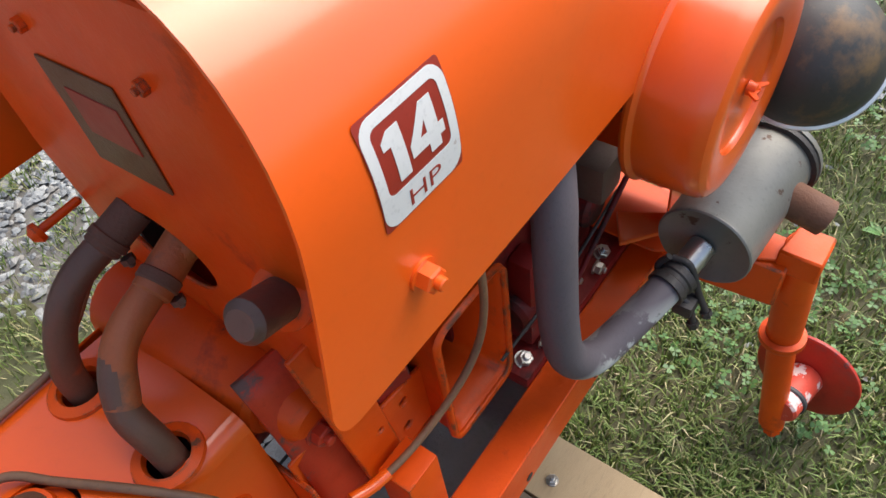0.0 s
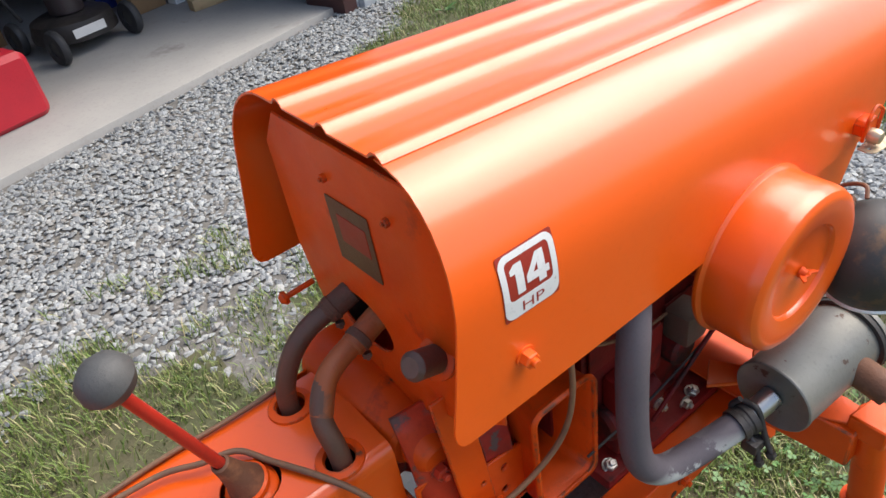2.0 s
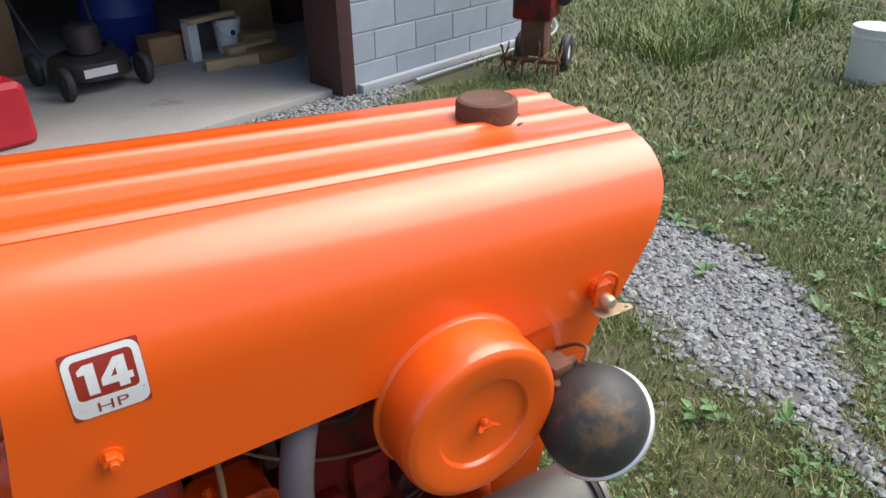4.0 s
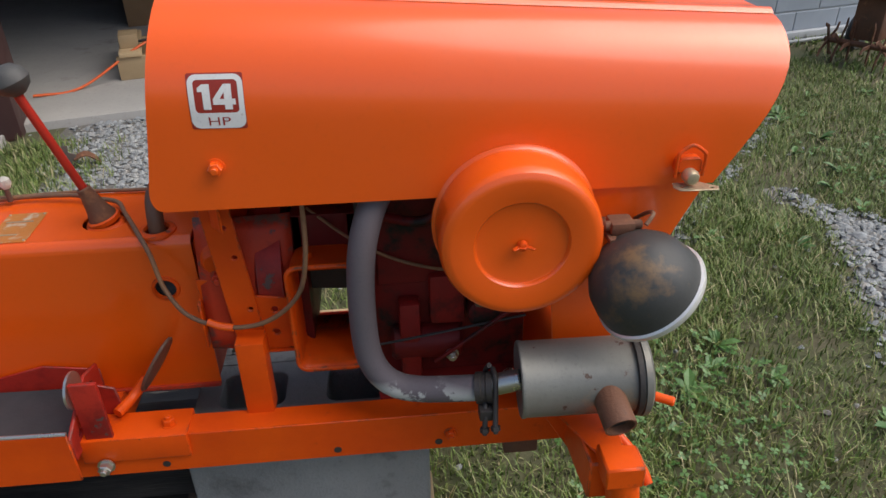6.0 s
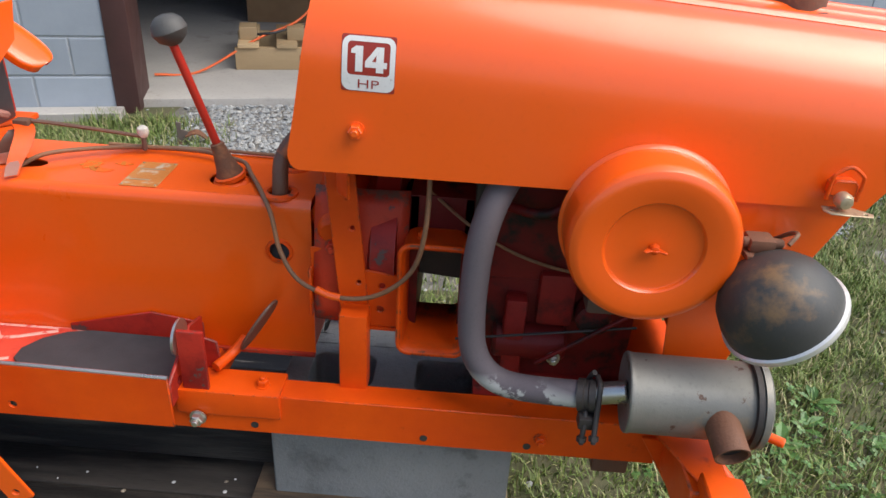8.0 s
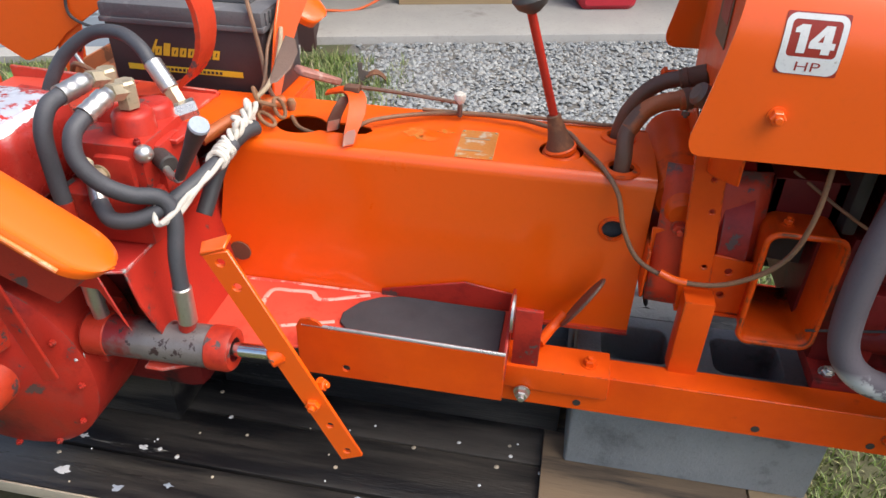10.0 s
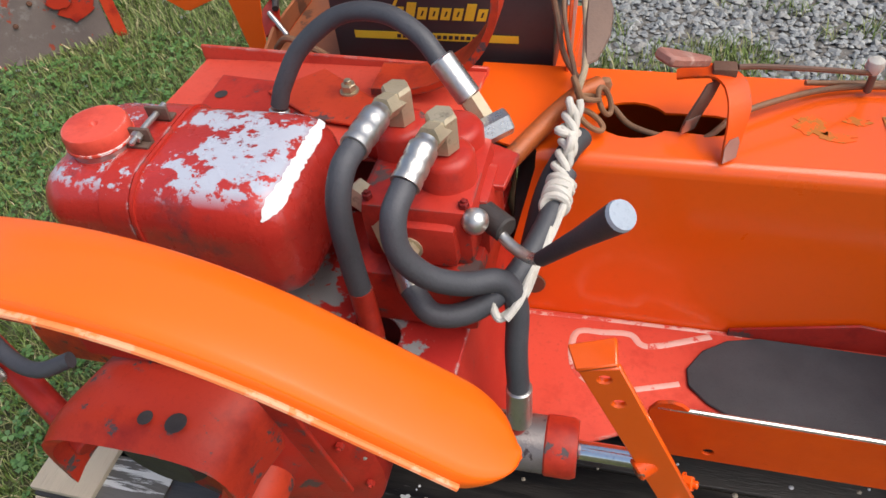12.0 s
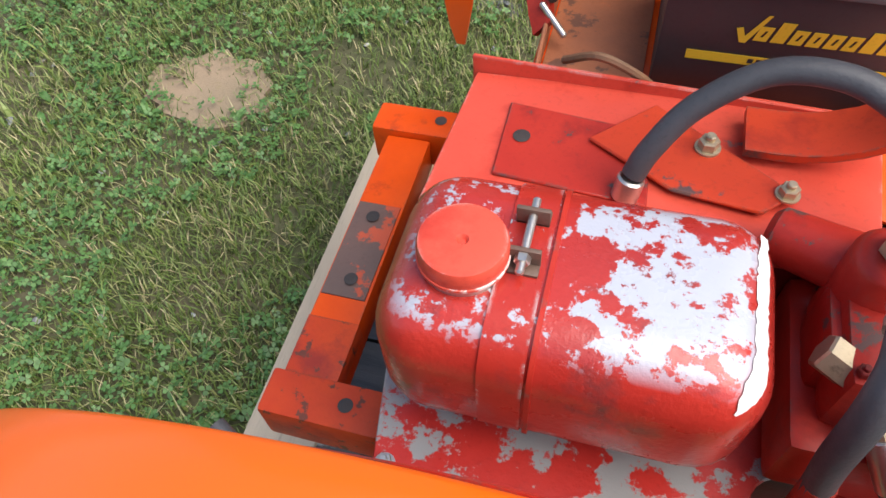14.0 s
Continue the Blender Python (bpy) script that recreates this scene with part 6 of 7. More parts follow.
part("strap_tab", slab_of([(0.0, 0.0), (0.014, 0.008), (0.030, 0.045), (0.034, 0.085), (0.024, 0.118), (0.004, 0.125), (0.0, 0.06)], 0.003, frame_of(ra[3], (1, 0.15, -0.1), Vector(ra[0]) - Vector(ra[3]))), BROWN_STEEL, tractor, "tarnished steel tab in the rope loop")

battery = thing("car_battery", "dark plum car battery with yellow lettering standing behind the seat plate", "battery")
BX0, BX1, BY0, BY1, BZ0, BZ1 = -1.215, -0.905, 0.165, 0.335, 0.770, 0.945
part("case", box((BX0, BY0, BZ0), (BX1, BY1, BZ1 - 0.035), 0.004), BATTERY, battery)
part("lid", box((BX0 - 0.004, BY0 - 0.003, BZ1 - 0.030), (BX1 + 0.004, BY1 + 0.003, BZ1), 0.005), LID_DUSTY, battery, "lid grey with dust")
part("lid_lip", box((BX0 - 0.0065, BY0 - 0.0055, BZ1 - 0.036), (BX1 + 0.0065, BY1 + 0.0055, BZ1 - 0.0265), 0.002), LID_DUSTY, battery)
for x0, x1 in ((BX0 + 0.035, BX0 + 0.150), (BX0 + 0.165, BX1 - 0.035)):
    part("vent_cover", box((x0, BY0 + 0.045, BZ1), (x1, BY1 - 0.045, BZ1 + 0.013), 0.004), LID_DUSTY, battery)
for i in range(9):
    part("lid_rib", box((BX1 + 0.004, BY0 + 0.012 + 0.0175 * i, BZ1 - 0.026), (BX1 + 0.0075, BY0 + 0.020 + 0.0175 * i, BZ1 - 0.004), 0.001), LID_DUSTY, battery)
# the maker's name is drawn as plain slanted strokes
bx = frame_of((-1.142, BY0 - 0.0006, 0.852), (1, 0, 0), (0, 0, 1))
logo = part("emblem", slab_of([(0, 0.012), (0.006, 0.014), (0.010, 0.004), (0.026, 0.030), (0.030, 0.030), (0.012, -0.004), (0.006, -0.004)], 0.0006, bx, bevel=0), YELLOW, battery)
for i in range(8):
    x = 0.018 + 0.0165 * i
    h = 0.024 if i in (1, 6) else 0.017
    part("emblem_stroke", slab_of([(x, 0), (x + 0.0130, 0), (x + 0.0130 + h * 0.28, h), (x + h * 0.28, h)], 0.0006, bx, holes=[[(x + 0.0060, 0.0045), (x + 0.0088, 0.0045), (x + 0.0076 + h * 0.28, h - 0.0045), (x + 0.0048 + h * 0.28, h - 0.0045)]] if i not in (1, 6) else [], bevel=0), YELLOW, battery)
part("label_bar", slab_of([(-0.042, -0.0310), (0.190, -0.0310), (0.190, -0.0200), (-0.042, -0.0200)], 0.0006, bx, bevel=0), YELLOW, battery)
for i in range(16):
    part("label_print", slab_of([(0.020 + i * 0.0082, -0.0283), (0.0255 + i * 0.0082, -0.0283), (0.0262 + i * 0.0082, -0.0230), (0.0207 + i * 0.0082, -0.0230)], 0.0004, bx @ XY(0.0006), bevel=0), BATTERY, battery)
part("terminal", rod((-1.16, 0.22, BZ1), (-1.16, 0.22, BZ1 + 0.02), 0.009), STEEL, battery)
part("terminal", rod((-0.955, 0.22, BZ1), (-0.955, 0.22, BZ1 + 0.02), 0.009), STEEL, battery)
tray = part("battery_tray", box((-1.35, 0.130, 0.756), (-0.882, 0.375, 0.768), 0.003), ORANGE_WORN, tractor, "orange battery tray")
part("tray_side", slab_of([(0.13, 0.768), (0.375, 0.768), (0.375, 0.800), (0.22, 0.800)], 0.005, YZ(-1.345)), TRAY_RUST, tray)
part("tray_sheet", box((-1.338, 0.131, 0.7685), (-1.222, 0.374, 0.7705), 0.0008), TRAY_RUST, tray, "sheet rusted to dull orange-brown")
part("tray_back", box((-1.30, 0.370, 0.768), (-0.93, 0.376, 0.93), 0.002), RED_GRIMY, tray, "grimy red upright sheet")
part("hold_down", slab_of([(0.133, 0.769), (0.158, 0.769), (0.165, 0.795), (0.222, 0.852), (0.286, 0.892), (0.350, 0.925), (0.372, 1.00), (0.235, 1.00), (0.180, 0.925), (0.140, 0.845)], 0.005, YZ(-0.886)), ORANGE, tray, "slanting orange hold-down plate")
part("tray_leg", box((-1.32, 0.17, 0.52), (-1.27, 0.34, 0.757), 0.004), ORANGE_WORN, tray)
part("tray_leg", box((-0.93, 0.16, 0.52), (-0.88, 0.34, 0.757), 0.004), ORANGE_WORN, tray)
part("battery_cable", tube([(-1.31, 0.16, 0.80), (-1.27, 0.13, 0.835), (-1.225, 0.13, 0.815), (-1.20, 0.14, 0.785)], 0.005, 8), CABLE, tractor)
part("cable_plug", ribbon([(-1.362, 0.262, 0.812), (-1.352, 0.240, 0.806), (-1.345, 0.222, 0.790)], [(0.6, 0.2, 0.6)] * 3, [0.012, 0.016, 0.013], 0.012), RED_GRIMY, tray, "grimy red battery clamp")
part("plug_bolt", rod((-1.352, 0.236, 0.816), (-1.318, 0.215, 0.788), 0.0042), STEEL, tray)
part("plug_jaw", tube([(-1.375, 0.262, 0.826), (-1.360, 0.270, 0.830), (-1.345, 0.255, 0.828), (-1.338, 0.235, 0.822)], 0.0055, 8), GRIME, tray, "greasy clamp jaw")
part("battery_cable", tube([(-0.955, 0.22, 0.97), (-0.92, 0.16, 0.95), (-0.90, 0.14, 0.88), (-0.885, 0.12, 0.83), (-0.85, 0.09, 0.80)], 0.004, 8), CABLE, tractor)


# ---- props under the tractor ----
def planks(name, label, x0, x1, ys, z0, z1, mat):
    th = thing(name, label, "pallet")
    for i, (a, b) in enumerate(ys):
        part("plank", box((x0 + 0.012 * ((i * 5) % 3), a, z0), (x1 - 0.01 * ((i * 3) % 4), b, z1), 0.004), mat if i < 5 else WOOD_RAW, th)
    return th


rng = random.Random(4)
pallet = planks("plank_pallet", "oil-soaked plank platform under the tractor", -1.74, 0.155, [(-0.336, -0.238), (-0.232, -0.108), (-0.104, 0.055), (0.060, 0.235), (0.240, 0.415), (0.420, 0.600)], 0.160, 0.198, WOOD_OILED)
for x in (-1.68, -0.78, 0.08):
    part("bearer", box((x - 0.045, -0.335, 0.0), (x + 0.045, 0.595, 0.1595), 0.004), WOOD_RAW, pallet)
part("end_board", box((0.060, -0.345, 0.1985), (0.165, -0.02, 0.214), 0.003), WOOD_RAW, pallet, "clean pine end board")
part("end_board", box((-1.745, -0.33, 0.1985), (-1.62, 0.60, 0.212), 0.003), WOOD_PALE, pallet, "sun-bleached grey end board")
for x, y in ((0.095, -0.150), (0.11, -0.30)):
    hex_bolt("lag_screw", (x, y, 0.214), (0, 0, 1), 0.008, pallet, STEEL)
hex_bolt("lag_screw", (-1.685, -0.200, 0.212), (0, 0, 1), 0.008, pallet, STEEL)
part("worn_edge", box((-1.735, -0.3405, 0.166), (0.060, -0.3365, 0.1955), 0.0012), WOOD_PALE, pallet, "splintered pale front edge")
for x0, x1, y0, y1 in ((-1.735, -1.50, -0.330, -0.242), (-1.735, -1.545, -0.228, -0.112)):
    part("bare_board", box((x0, y0, 0.1985), (x1, y1, 0.2015), 0.0012), WOOD_FLAKED, pallet, "weathered plank end with flaking white paint")
for n in range(9):
    cx, cy, size = rng.uniform(-1.25, -0.55), rng.uniform(-0.325, -0.20), rng.uniform(0.008, 0.020)
    blot = [(cx + size * rng.uniform(0.35, 1.2) * math.cos(radians(a)), cy + 0.7 * size * rng.uniform(0.35, 1.2) * math.sin(radians(a))) for a in range(0, 360, 24)]
    part("paint_spill", slab_of(blot, 0.0008, XY(0.1981), bevel=0), WHITE_VINYL if n % 3 else BLOCK, pallet, "dried pale paint spill")
for i in range(70):
    x, y = rng.uniform(-1.5, 0.0), rng.uniform(-0.325, -0.02)
    bmc = lathe([(0, 0), (rng.uniform(0.0015, 0.0055), 0), (0.0015, 0.0018), (0, 0.003)], Matrix.Translation((x, y, 0.198)) @ pose(0, 0, 0, rng.uniform(-8, 8), rng.uniform(-8, 8), 0), rng.choice((5, 6, 7)))
    part("paint_crumb", bmc, WHITE_VINYL if i % 3 else WOOD_PALE, pallet)


def cement_block(name, x0, x1, y0, y1, z0, z1, label, wall=0.032):
    n = 2
    w = (x1 - x0)
    holes = []
    for i in range(n):
        a = x0 + 0.045 + i * (w - 0.030) / n
        holes.append(rounded(a, y0 + wall, a + (w - 0.030) / n - 0.080, y1 - 0.032, 0.02))
    ob = part(name, slab_of(rounded(x0, y0, x1, y1, 0.006, 2), z1 - z0, XY(z0), holes=holes, bevel=0.003), CINDER, None, label)
    return tagged(ob, label, "cement block", "blocks under the tractor")


cement_block("cement_block", -0.280, 0.158, -0.098, 0.128, 0.2155, 0.405, "dark grey hollow cement block on the planks", wall=0.098)
tagged(part("support_board", box((-0.320, -0.235, 0.199), (0.056, 0.170, 0.215), 0.003), WOOD_WORN, None), "worn oil-stained board under the cement block", "board")
cement_block("cement_block", -0.285, -0.075, 0.135, 0.335, 0.199, 0.400, "dark grey half cement block on the planks")
tagged(part("wooden_block", box((-0.055, 0.180, 0.199), (0.12, 0.30, 0.326), 0.005), WOOD_OILED, None), "oil-black timber block beside the cement block", "timber")
tagged(part("wooden_block", box((-1.00, -0.030, 0.2155), (-0.295, 0.110, 0.340), 0.005), WOOD_OILED, None), "dark weathered timber lying on the planks", "timber")
tagged(part("wooden_block", box((-1.36, -0.14, 0.199), (-1.05, 0.16, 0.319), 0.005), WOOD_OILED, None), "oil-black timber block under the rear axle", "timber")

# ---- ground ----
def gravel_at(x, y):
    """How much gravel lies at a place: the drive before the garage and a track across the lawn."""
    w = noise.noise(Vector((x * 1.7, y * 1.7, 0.3))) * 0.35 + noise.noise(Vector((x * 6, y * 6, 1.3))) * 0.12
    a = min((y - 1.42 + 0.34 * min(max((x + 0.6) / 0.5, 0.0), 1.0) + w * 1.2) / 0.3, (1.32 + 0.15 * (y - 1.3) + max(y - 2.7, 0.0) * 1.1 - x + w) / 0.3, (x + 1.6 + w) / 0.3)
    left = float(np.interp(y, (-0.3, 0.2, 0.42, 0.87, 1.45), (1.54, 1.50, 1.55, 1.62, 1.78)))
    right = float(np.interp(y, (-0.3, -0.07, 0.26, 0.49, 1.05, 1.22, 1.46), (1.58, 1.80, 2.20, 2.34, 2.33, 2.10, 1.84)))
    b = min(x - left, right - x, y + 0.38, 1.52 - y) / 0.16 + 0.1 + w * 2.2
    b = max(b, 0.28 - abs((x - 1.25) * 0.776 - (y - 1.24) * 0.630) / 0.10 + w * 2.2 if 1.1 < x < 2.3 else -1)
    c = -1
    if x < -1.6 and y > 2.3:
        c = (y - 2.9 + w) / 0.4
    if x < -3.2:
        c = max(c, min((y - 1.30 - 0.55 * max(x + 3.4, -0.4)) / 0.12, (-3.25 - x) / 0.1, (x + 5.2) / 0.3) + w)
    return max(a, b, c)


bm = bmesh.new()
xs = sorted({*np.linspace(-4, 7, 78).round(3), -400, -120, -40, -15, -8, 10, 16, 40, 120, 400})
ys = sorted({*np.linspace(-4, 7, 78).round(3), -400, -120, -40, -15, -8, 10, 16, 40, 120, 400})
vs = [[bm.verts.new((x, y, 0.012 * noise.noise(Vector((x * 1.3, y * 1.3, 0))) if abs(x) < 12 and abs(y) < 12 else 0.0)) for y in ys] for x in xs]
for i in range(len(xs) - 1):
    for j in range(len(ys) - 1):
        f = bm.faces.new((vs[i][j], vs[i + 1][j], vs[i + 1][j + 1], vs[i][j + 1]))
        f.material_index = 1 if gravel_at((xs[i] + xs[i + 1]) / 2, (ys[j] + ys[j + 1]) / 2) > 0.3 else 0
ground = part("ground", bm, TURF, None, smooth=180)
ground.data.materials.append(SOIL)
tagged(ground, "lawn of short grass with a gravel drive", "ground", kind="structure")


soil_rng = random.Random(3)
for cx, cy, rx, ry in ((-2.36, 0.80, 0.20, 0.155),):
    bm = slab_of([(cx + rx * soil_rng.uniform(0.75, 1.1) * math.cos(radians(a)), cy + ry * soil_rng.uniform(0.75, 1.1) * math.sin(radians(a))) for a in range(0, 360, 12)], 0.022, XY(-0.008), bevel=0)
    tagged(part("bare_patch", bm, SANDY, None, smooth=0), "bare sandy soil patch in the lawn", "soil", kind="structure")


def from_arrays(name, verts, faces, mat, label, category):
    mesh = bpy.data.meshes.new(name)
    mesh.from_pydata(verts, [], faces)
    ob = put(name, mesh, mat, None, "", smooth=0)
    return tagged(ob, label, category, kind="stuff")


R = np.random.default_rng(7)


def add_up(*sets):
    verts, faces = [], []
    for v, f in sets:
        k = len(verts)
        verts += v
        faces += [tuple(i + k for i in q) for q in f]
    return verts, faces


def lumps(count, x0, x1, y0, y1, size, keep):
    """Loose crushed stones: jittered, flattened octahedra with their own turn."""
    verts, faces = [], []
    octa = np.array([(1, 0, 0), (-1, 0, 0), (0, 1, 0), (0, -1, 0), (0, 0, 1), (0, 0, -1), (0.72, 0.72, 0.2), (-0.72, 0.65, -0.1), (-0.7, -0.7, 0.25), (0.65, -0.75, -0.2)])
    tri = [(4, 0, 6), (4, 6, 2), (4, 2, 7), (4, 7, 1), (4, 1, 8), (4, 8, 3), (4, 3, 9), (4, 9, 0), (5, 6, 0), (5, 2, 6), (5, 7, 2), (5, 1, 7), (5, 8, 1), (5, 3, 8), (5, 9, 3), (5, 0, 9)]
    for _ in range(count):
        x, y = R.uniform(x0, x1), R.uniform(y0, y1)
        if not keep(x, y):
            continue
        s = size * R.uniform(0.45, 1.0) * (1.5 if R.random() < 0.06 else 1.0)
        v = octa * (1 + R.uniform(-0.28, 0.28, octa.shape)) * (s, s * R.uniform(0.6, 0.95), s * R.uniform(0.4, 0.75))
        a, b = R.uniform(0, 6.28), R.uniform(-0.5, 0.5)
        ca, sa, cb, sb = math.cos(a), math.sin(a), math.cos(b), math.sin(b)
        v = v @ np.array([[1, 0, 0], [0, cb, sb], [0, -sb, cb]]) @ np.array([[ca, sa, 0], [-sa, ca, 0], [0, 0, 1]])
        k = len(verts)
        verts += (v + (x, y, s * 0.28 + R.uniform(0, 0.006))).tolist()
        faces += [(p + k, q + k, r + k) for p, q, r in tri]
    return verts, faces




def IN_SLAB(x, y):
    """Whether a place lies on the garage floor or on the concrete apron beside it."""
    along, deep = (x - 1.84) * 0.966 + (y - 3.55) * 0.259, -(x - 1.84) * 0.259 + (y - 3.55) * 0.966
    return deep > 0.08 or (along < -3.75 and deep > -0.12) or (along < -5.5 and deep > -0.64)


v1, f1 = lumps(36000, -1.75, 2.3, 1.1, 3.7, 0.0165, lambda x, y: not IN_SLAB(x, y) and gravel_at(x, y) > R.random() * 1.0)
v2, f2 = lumps(19000, 1.3, 2.5, -0.6, 2.4, 0.0165, lambda x, y: gravel_at(x, y) > R.random() * 1.0)
v4, f4 = lumps(7000, -4.6, -3.15, 0.7, 2.1, 0.0165, lambda x, y: not IN_SLAB(x, y) and gravel_at(x, y) > R.random())
v3, f3 = lumps(1400, -3.2, 3.0, -1.0, 3.0, 0.012, lambda x, y: gravel_at(x, y) > -1.5 and R.random() < 0.4)
from_arrays("gravel", *add_up((v1, f1), (v2, f2), (v3, f3), (v4, f4)), STONES, "crushed grey limestone gravel lying on the ground", "gravel")


def blades(count, x0, x1, y0, y1, height, width, keep):
    """Grass blades, each two bent segments, leaning at random."""
    x, y = R.uniform(x0, x1, count), R.uniform(y0, y1, count)
    ok = np.array([keep(a, b) for a, b in zip(x, y)])
    x, y = x[ok], y[ok]
    n = len(x)
    h = height * R.uniform(0.35, 1.0, n) * (1 + 0.5 * (R.random(n) < 0.05))
    a, lean = R.uniform(0, 2 * np.pi, n), R.uniform(0.15, 1.1, n)
    w = width * R.uniform(0.6, 1.2, n)
    dx, dy, px, py = np.cos(a), np.sin(a), -np.sin(a), np.cos(a)
    P = np.zeros((n, 5, 3))
    for i, (t, ww) in enumerate(((0, 1), (0, -1), (0.55, 0.8), (0.55, -0.8), (1.0, 0.0))):
        bend = lean * h * t ** 1.7
        P[:, i, 0] = x + dx * bend + px * w * ww
        P[:, i, 1] = y + dy * bend + py * w * ww
        P[:, i, 2] = h * t * (1 - 0.3 * lean * t)
    k = np.arange(n)[:, None] * 5
    quads = (k + np.array([[0, 1, 3, 2]])).tolist()
    tris = (k + np.array([[2, 3, 4]])).tolist()
    return P.reshape(-1, 3).tolist(), quads + tris


def lawn(x, y):
    if IN_SLAB(x, y) or gravel_at(x, y) > 0.75 * R.random() ** 1.5 + 0.12:
        return False
    if math.hypot(x + 2.36, (y - 0.80) * 1.3) < 0.21 and R.random() < 0.98 * (1 - (math.hypot(x + 2.36, (y - 0.80) * 1.3) / 0.21) ** 2):
        return False
    thin = noise.noise(Vector((x * 2.6, y * 2.6, 5.1)))
    rim = min((x + 3.3) / 0.7, (3.0 - x) / 0.5 if y < -0.8 else 1, (y + 1.3) / 0.6)
    return R.random() < min(max(0.95 + thin * 1.2, 0.38), rim)


gv, gf = add_up(blades(120000, 0.25, 3.0, -1.3, 3.4, 0.052, 0.0020, lawn), blades(80000, -3.3, -1.5, -0.9, 2.3, 0.052, 0.0020, lawn),
                blades(9000, 0.16, 0.75, -0.7, 0.5, 0.050, 0.0020, lawn), blades(6500, -1.95, -1.12, 1.35, 2.5, 0.085, 0.0024, lambda x, y: R.random() < (-1.05 - x) * 2.2 and noise.noise(Vector((x * 5, y * 5, 4.0))) > -0.25), blades(5200, -1.15, 0.3, 1.05, 1.85, 0.075, 0.0022, lambda x, y: noise.noise(Vector((x * 5, y * 5, 7.0))) > 0.12), blades(34000, -1.5, 1.6, 0.55, 1.9, 0.060, 0.0020, lawn), blades(16000, -1.8, 0.4, -1.1, -0.3, 0.050, 0.0020, lawn),
                blades(40000, 3.0, 8.0, -1.5, 6.0, 0.075, 0.006, lambda x, y: not IN_SLAB(x, y) or x > 4.6), blades(16000, -8.0, -2.6, -3.5, 5.0, 0.070, 0.006, lambda x, y: not IN_SLAB(x, y) and gravel_at(x, y) < 0.2), blades(22000, -3.2, 5.0, -4.5, -0.7, 0.060, 0.005, lambda x, y: R.random() < (y + 4.5) / 1.5),
                blades(5000, 4.2, 7.0, 2.6, 4.6, 0.32, 0.006, lambda x, y: abs(y - 3.3 - 0.15 * x + 0.7) < 0.5))
def tufts(count, x0, x1, y0, y1):
    """Shaggy clumps: many longer blades round a few centres."""
    sets = []
    for _ in range(count):
        cx, cy, r = R.uniform(x0, x1), R.uniform(y0, y1), R.uniform(0.05, 0.13)
        if gravel_at(cx, cy) < 0.2 and not IN_SLAB(cx, cy):
            sets.append(blades(int(9000 * r * r + 50), cx - r, cx + r, cy - r, cy + r, R.uniform(0.07, 0.11), 0.0022, lambda x, y: R.random() < 1.1 - math.hypot(x - cx, y - cy) / r))
    return add_up(*sets)


gv, gf = add_up((gv, gf), tufts(70, 0.6, 3.0, -1.0, 2.4), tufts(45, -3.1, -1.7, -0.6, 2.2), tufts(16, 1.25, 1.65, 0.7, 1.3))
from_arrays("grass", gv, gf, BLADES, "short mown grass with dry straw between", "grass")


def clover(count, x0, x1, y0, y1, keep):
    verts, faces = [], []
    for _ in range(count):
        x, y = R.uniform(x0, x1), R.uniform(y0, y1)
        if not keep(x, y):
            continue
        z, s = R.uniform(0.012, 0.042), R.uniform(0.006, 0.0105)
        a0 = R.uniform(0, 6.28)
        tx, ty = R.uniform(-0.5, 0.5, 2)
        for j in range(3):
            a = a0 + j * 2.094
            k = len(verts)
            verts.append((x, y, z))
            for b, q in ((-0.75, 0.75), (-0.38, 1.25), (0.0, 1.15), (0.38, 1.25), (0.75, 0.75)):
                px, py = s * q * math.cos(a + b), s * q * math.sin(a + b)
                verts.append((x + px, y + py, z + px * tx + py * ty))
            faces.append((k, k + 1, k + 2, k + 3, k + 4, k + 5))
    return verts, faces


def broadleaf(count, x0, x1, y0, y1, size, keep):
    """Rosettes of broad weed leaves, each a folded six-sided blade."""
    verts, faces = [], []
    for _ in range(count):
        x, y = R.uniform(x0, x1), R.uniform(y0, y1)
        if not keep(x, y):
            continue
        for j in range(int(R.integers(4, 8))):
            a, s, tilt = R.uniform(0, 6.28), size * R.uniform(0.5, 1.1), R.uniform(0.15, 0.7)
            ca, sa = math.cos(a), math.sin(a)
            k = len(verts)
            for u, w, hgt in ((0.1, 0.0, 0.0), (0.4, 0.22, 0.5), (0.8, 0.26, 0.85), (1.25, 0.0, 0.9), (0.8, -0.26, 0.85), (0.4, -0.22, 0.5), (0.75, 0.0, 0.65)):
                verts.append((x + s * (u * ca - w * sa), y + s * (u * sa + w * ca), 0.012 + s * hgt * tilt))
            faces += [(k, k + 1, k + 2, k + 6), (k + 6, k + 2, k + 3), (k + 6, k + 3, k + 4), (k, k + 6, k + 4, k + 5)]
    return verts, faces


wv, wf = add_up(broadleaf(48, 0.75, 1.75, -0.9, 1.6, 0.055, lambda x, y: gravel_at(x, y) < 0.3 and noise.noise(Vector((x * 2.2, y * 2.2, 2.0))) > 0.05),
                broadleaf(60, -3.1, -1.8, -0.4, 1.9, 0.04, lambda x, y: noise.noise(Vector((x * 2.2, y * 2.2, 3.0))) > 0.1), broadleaf(40, 2.0, 3.0, -0.5, 3.0, 0.06, lambda x, y: True))
from_arrays("weeds", wv, wf, CLOVER, "broad-leaved weeds growing in the lawn", "weeds")
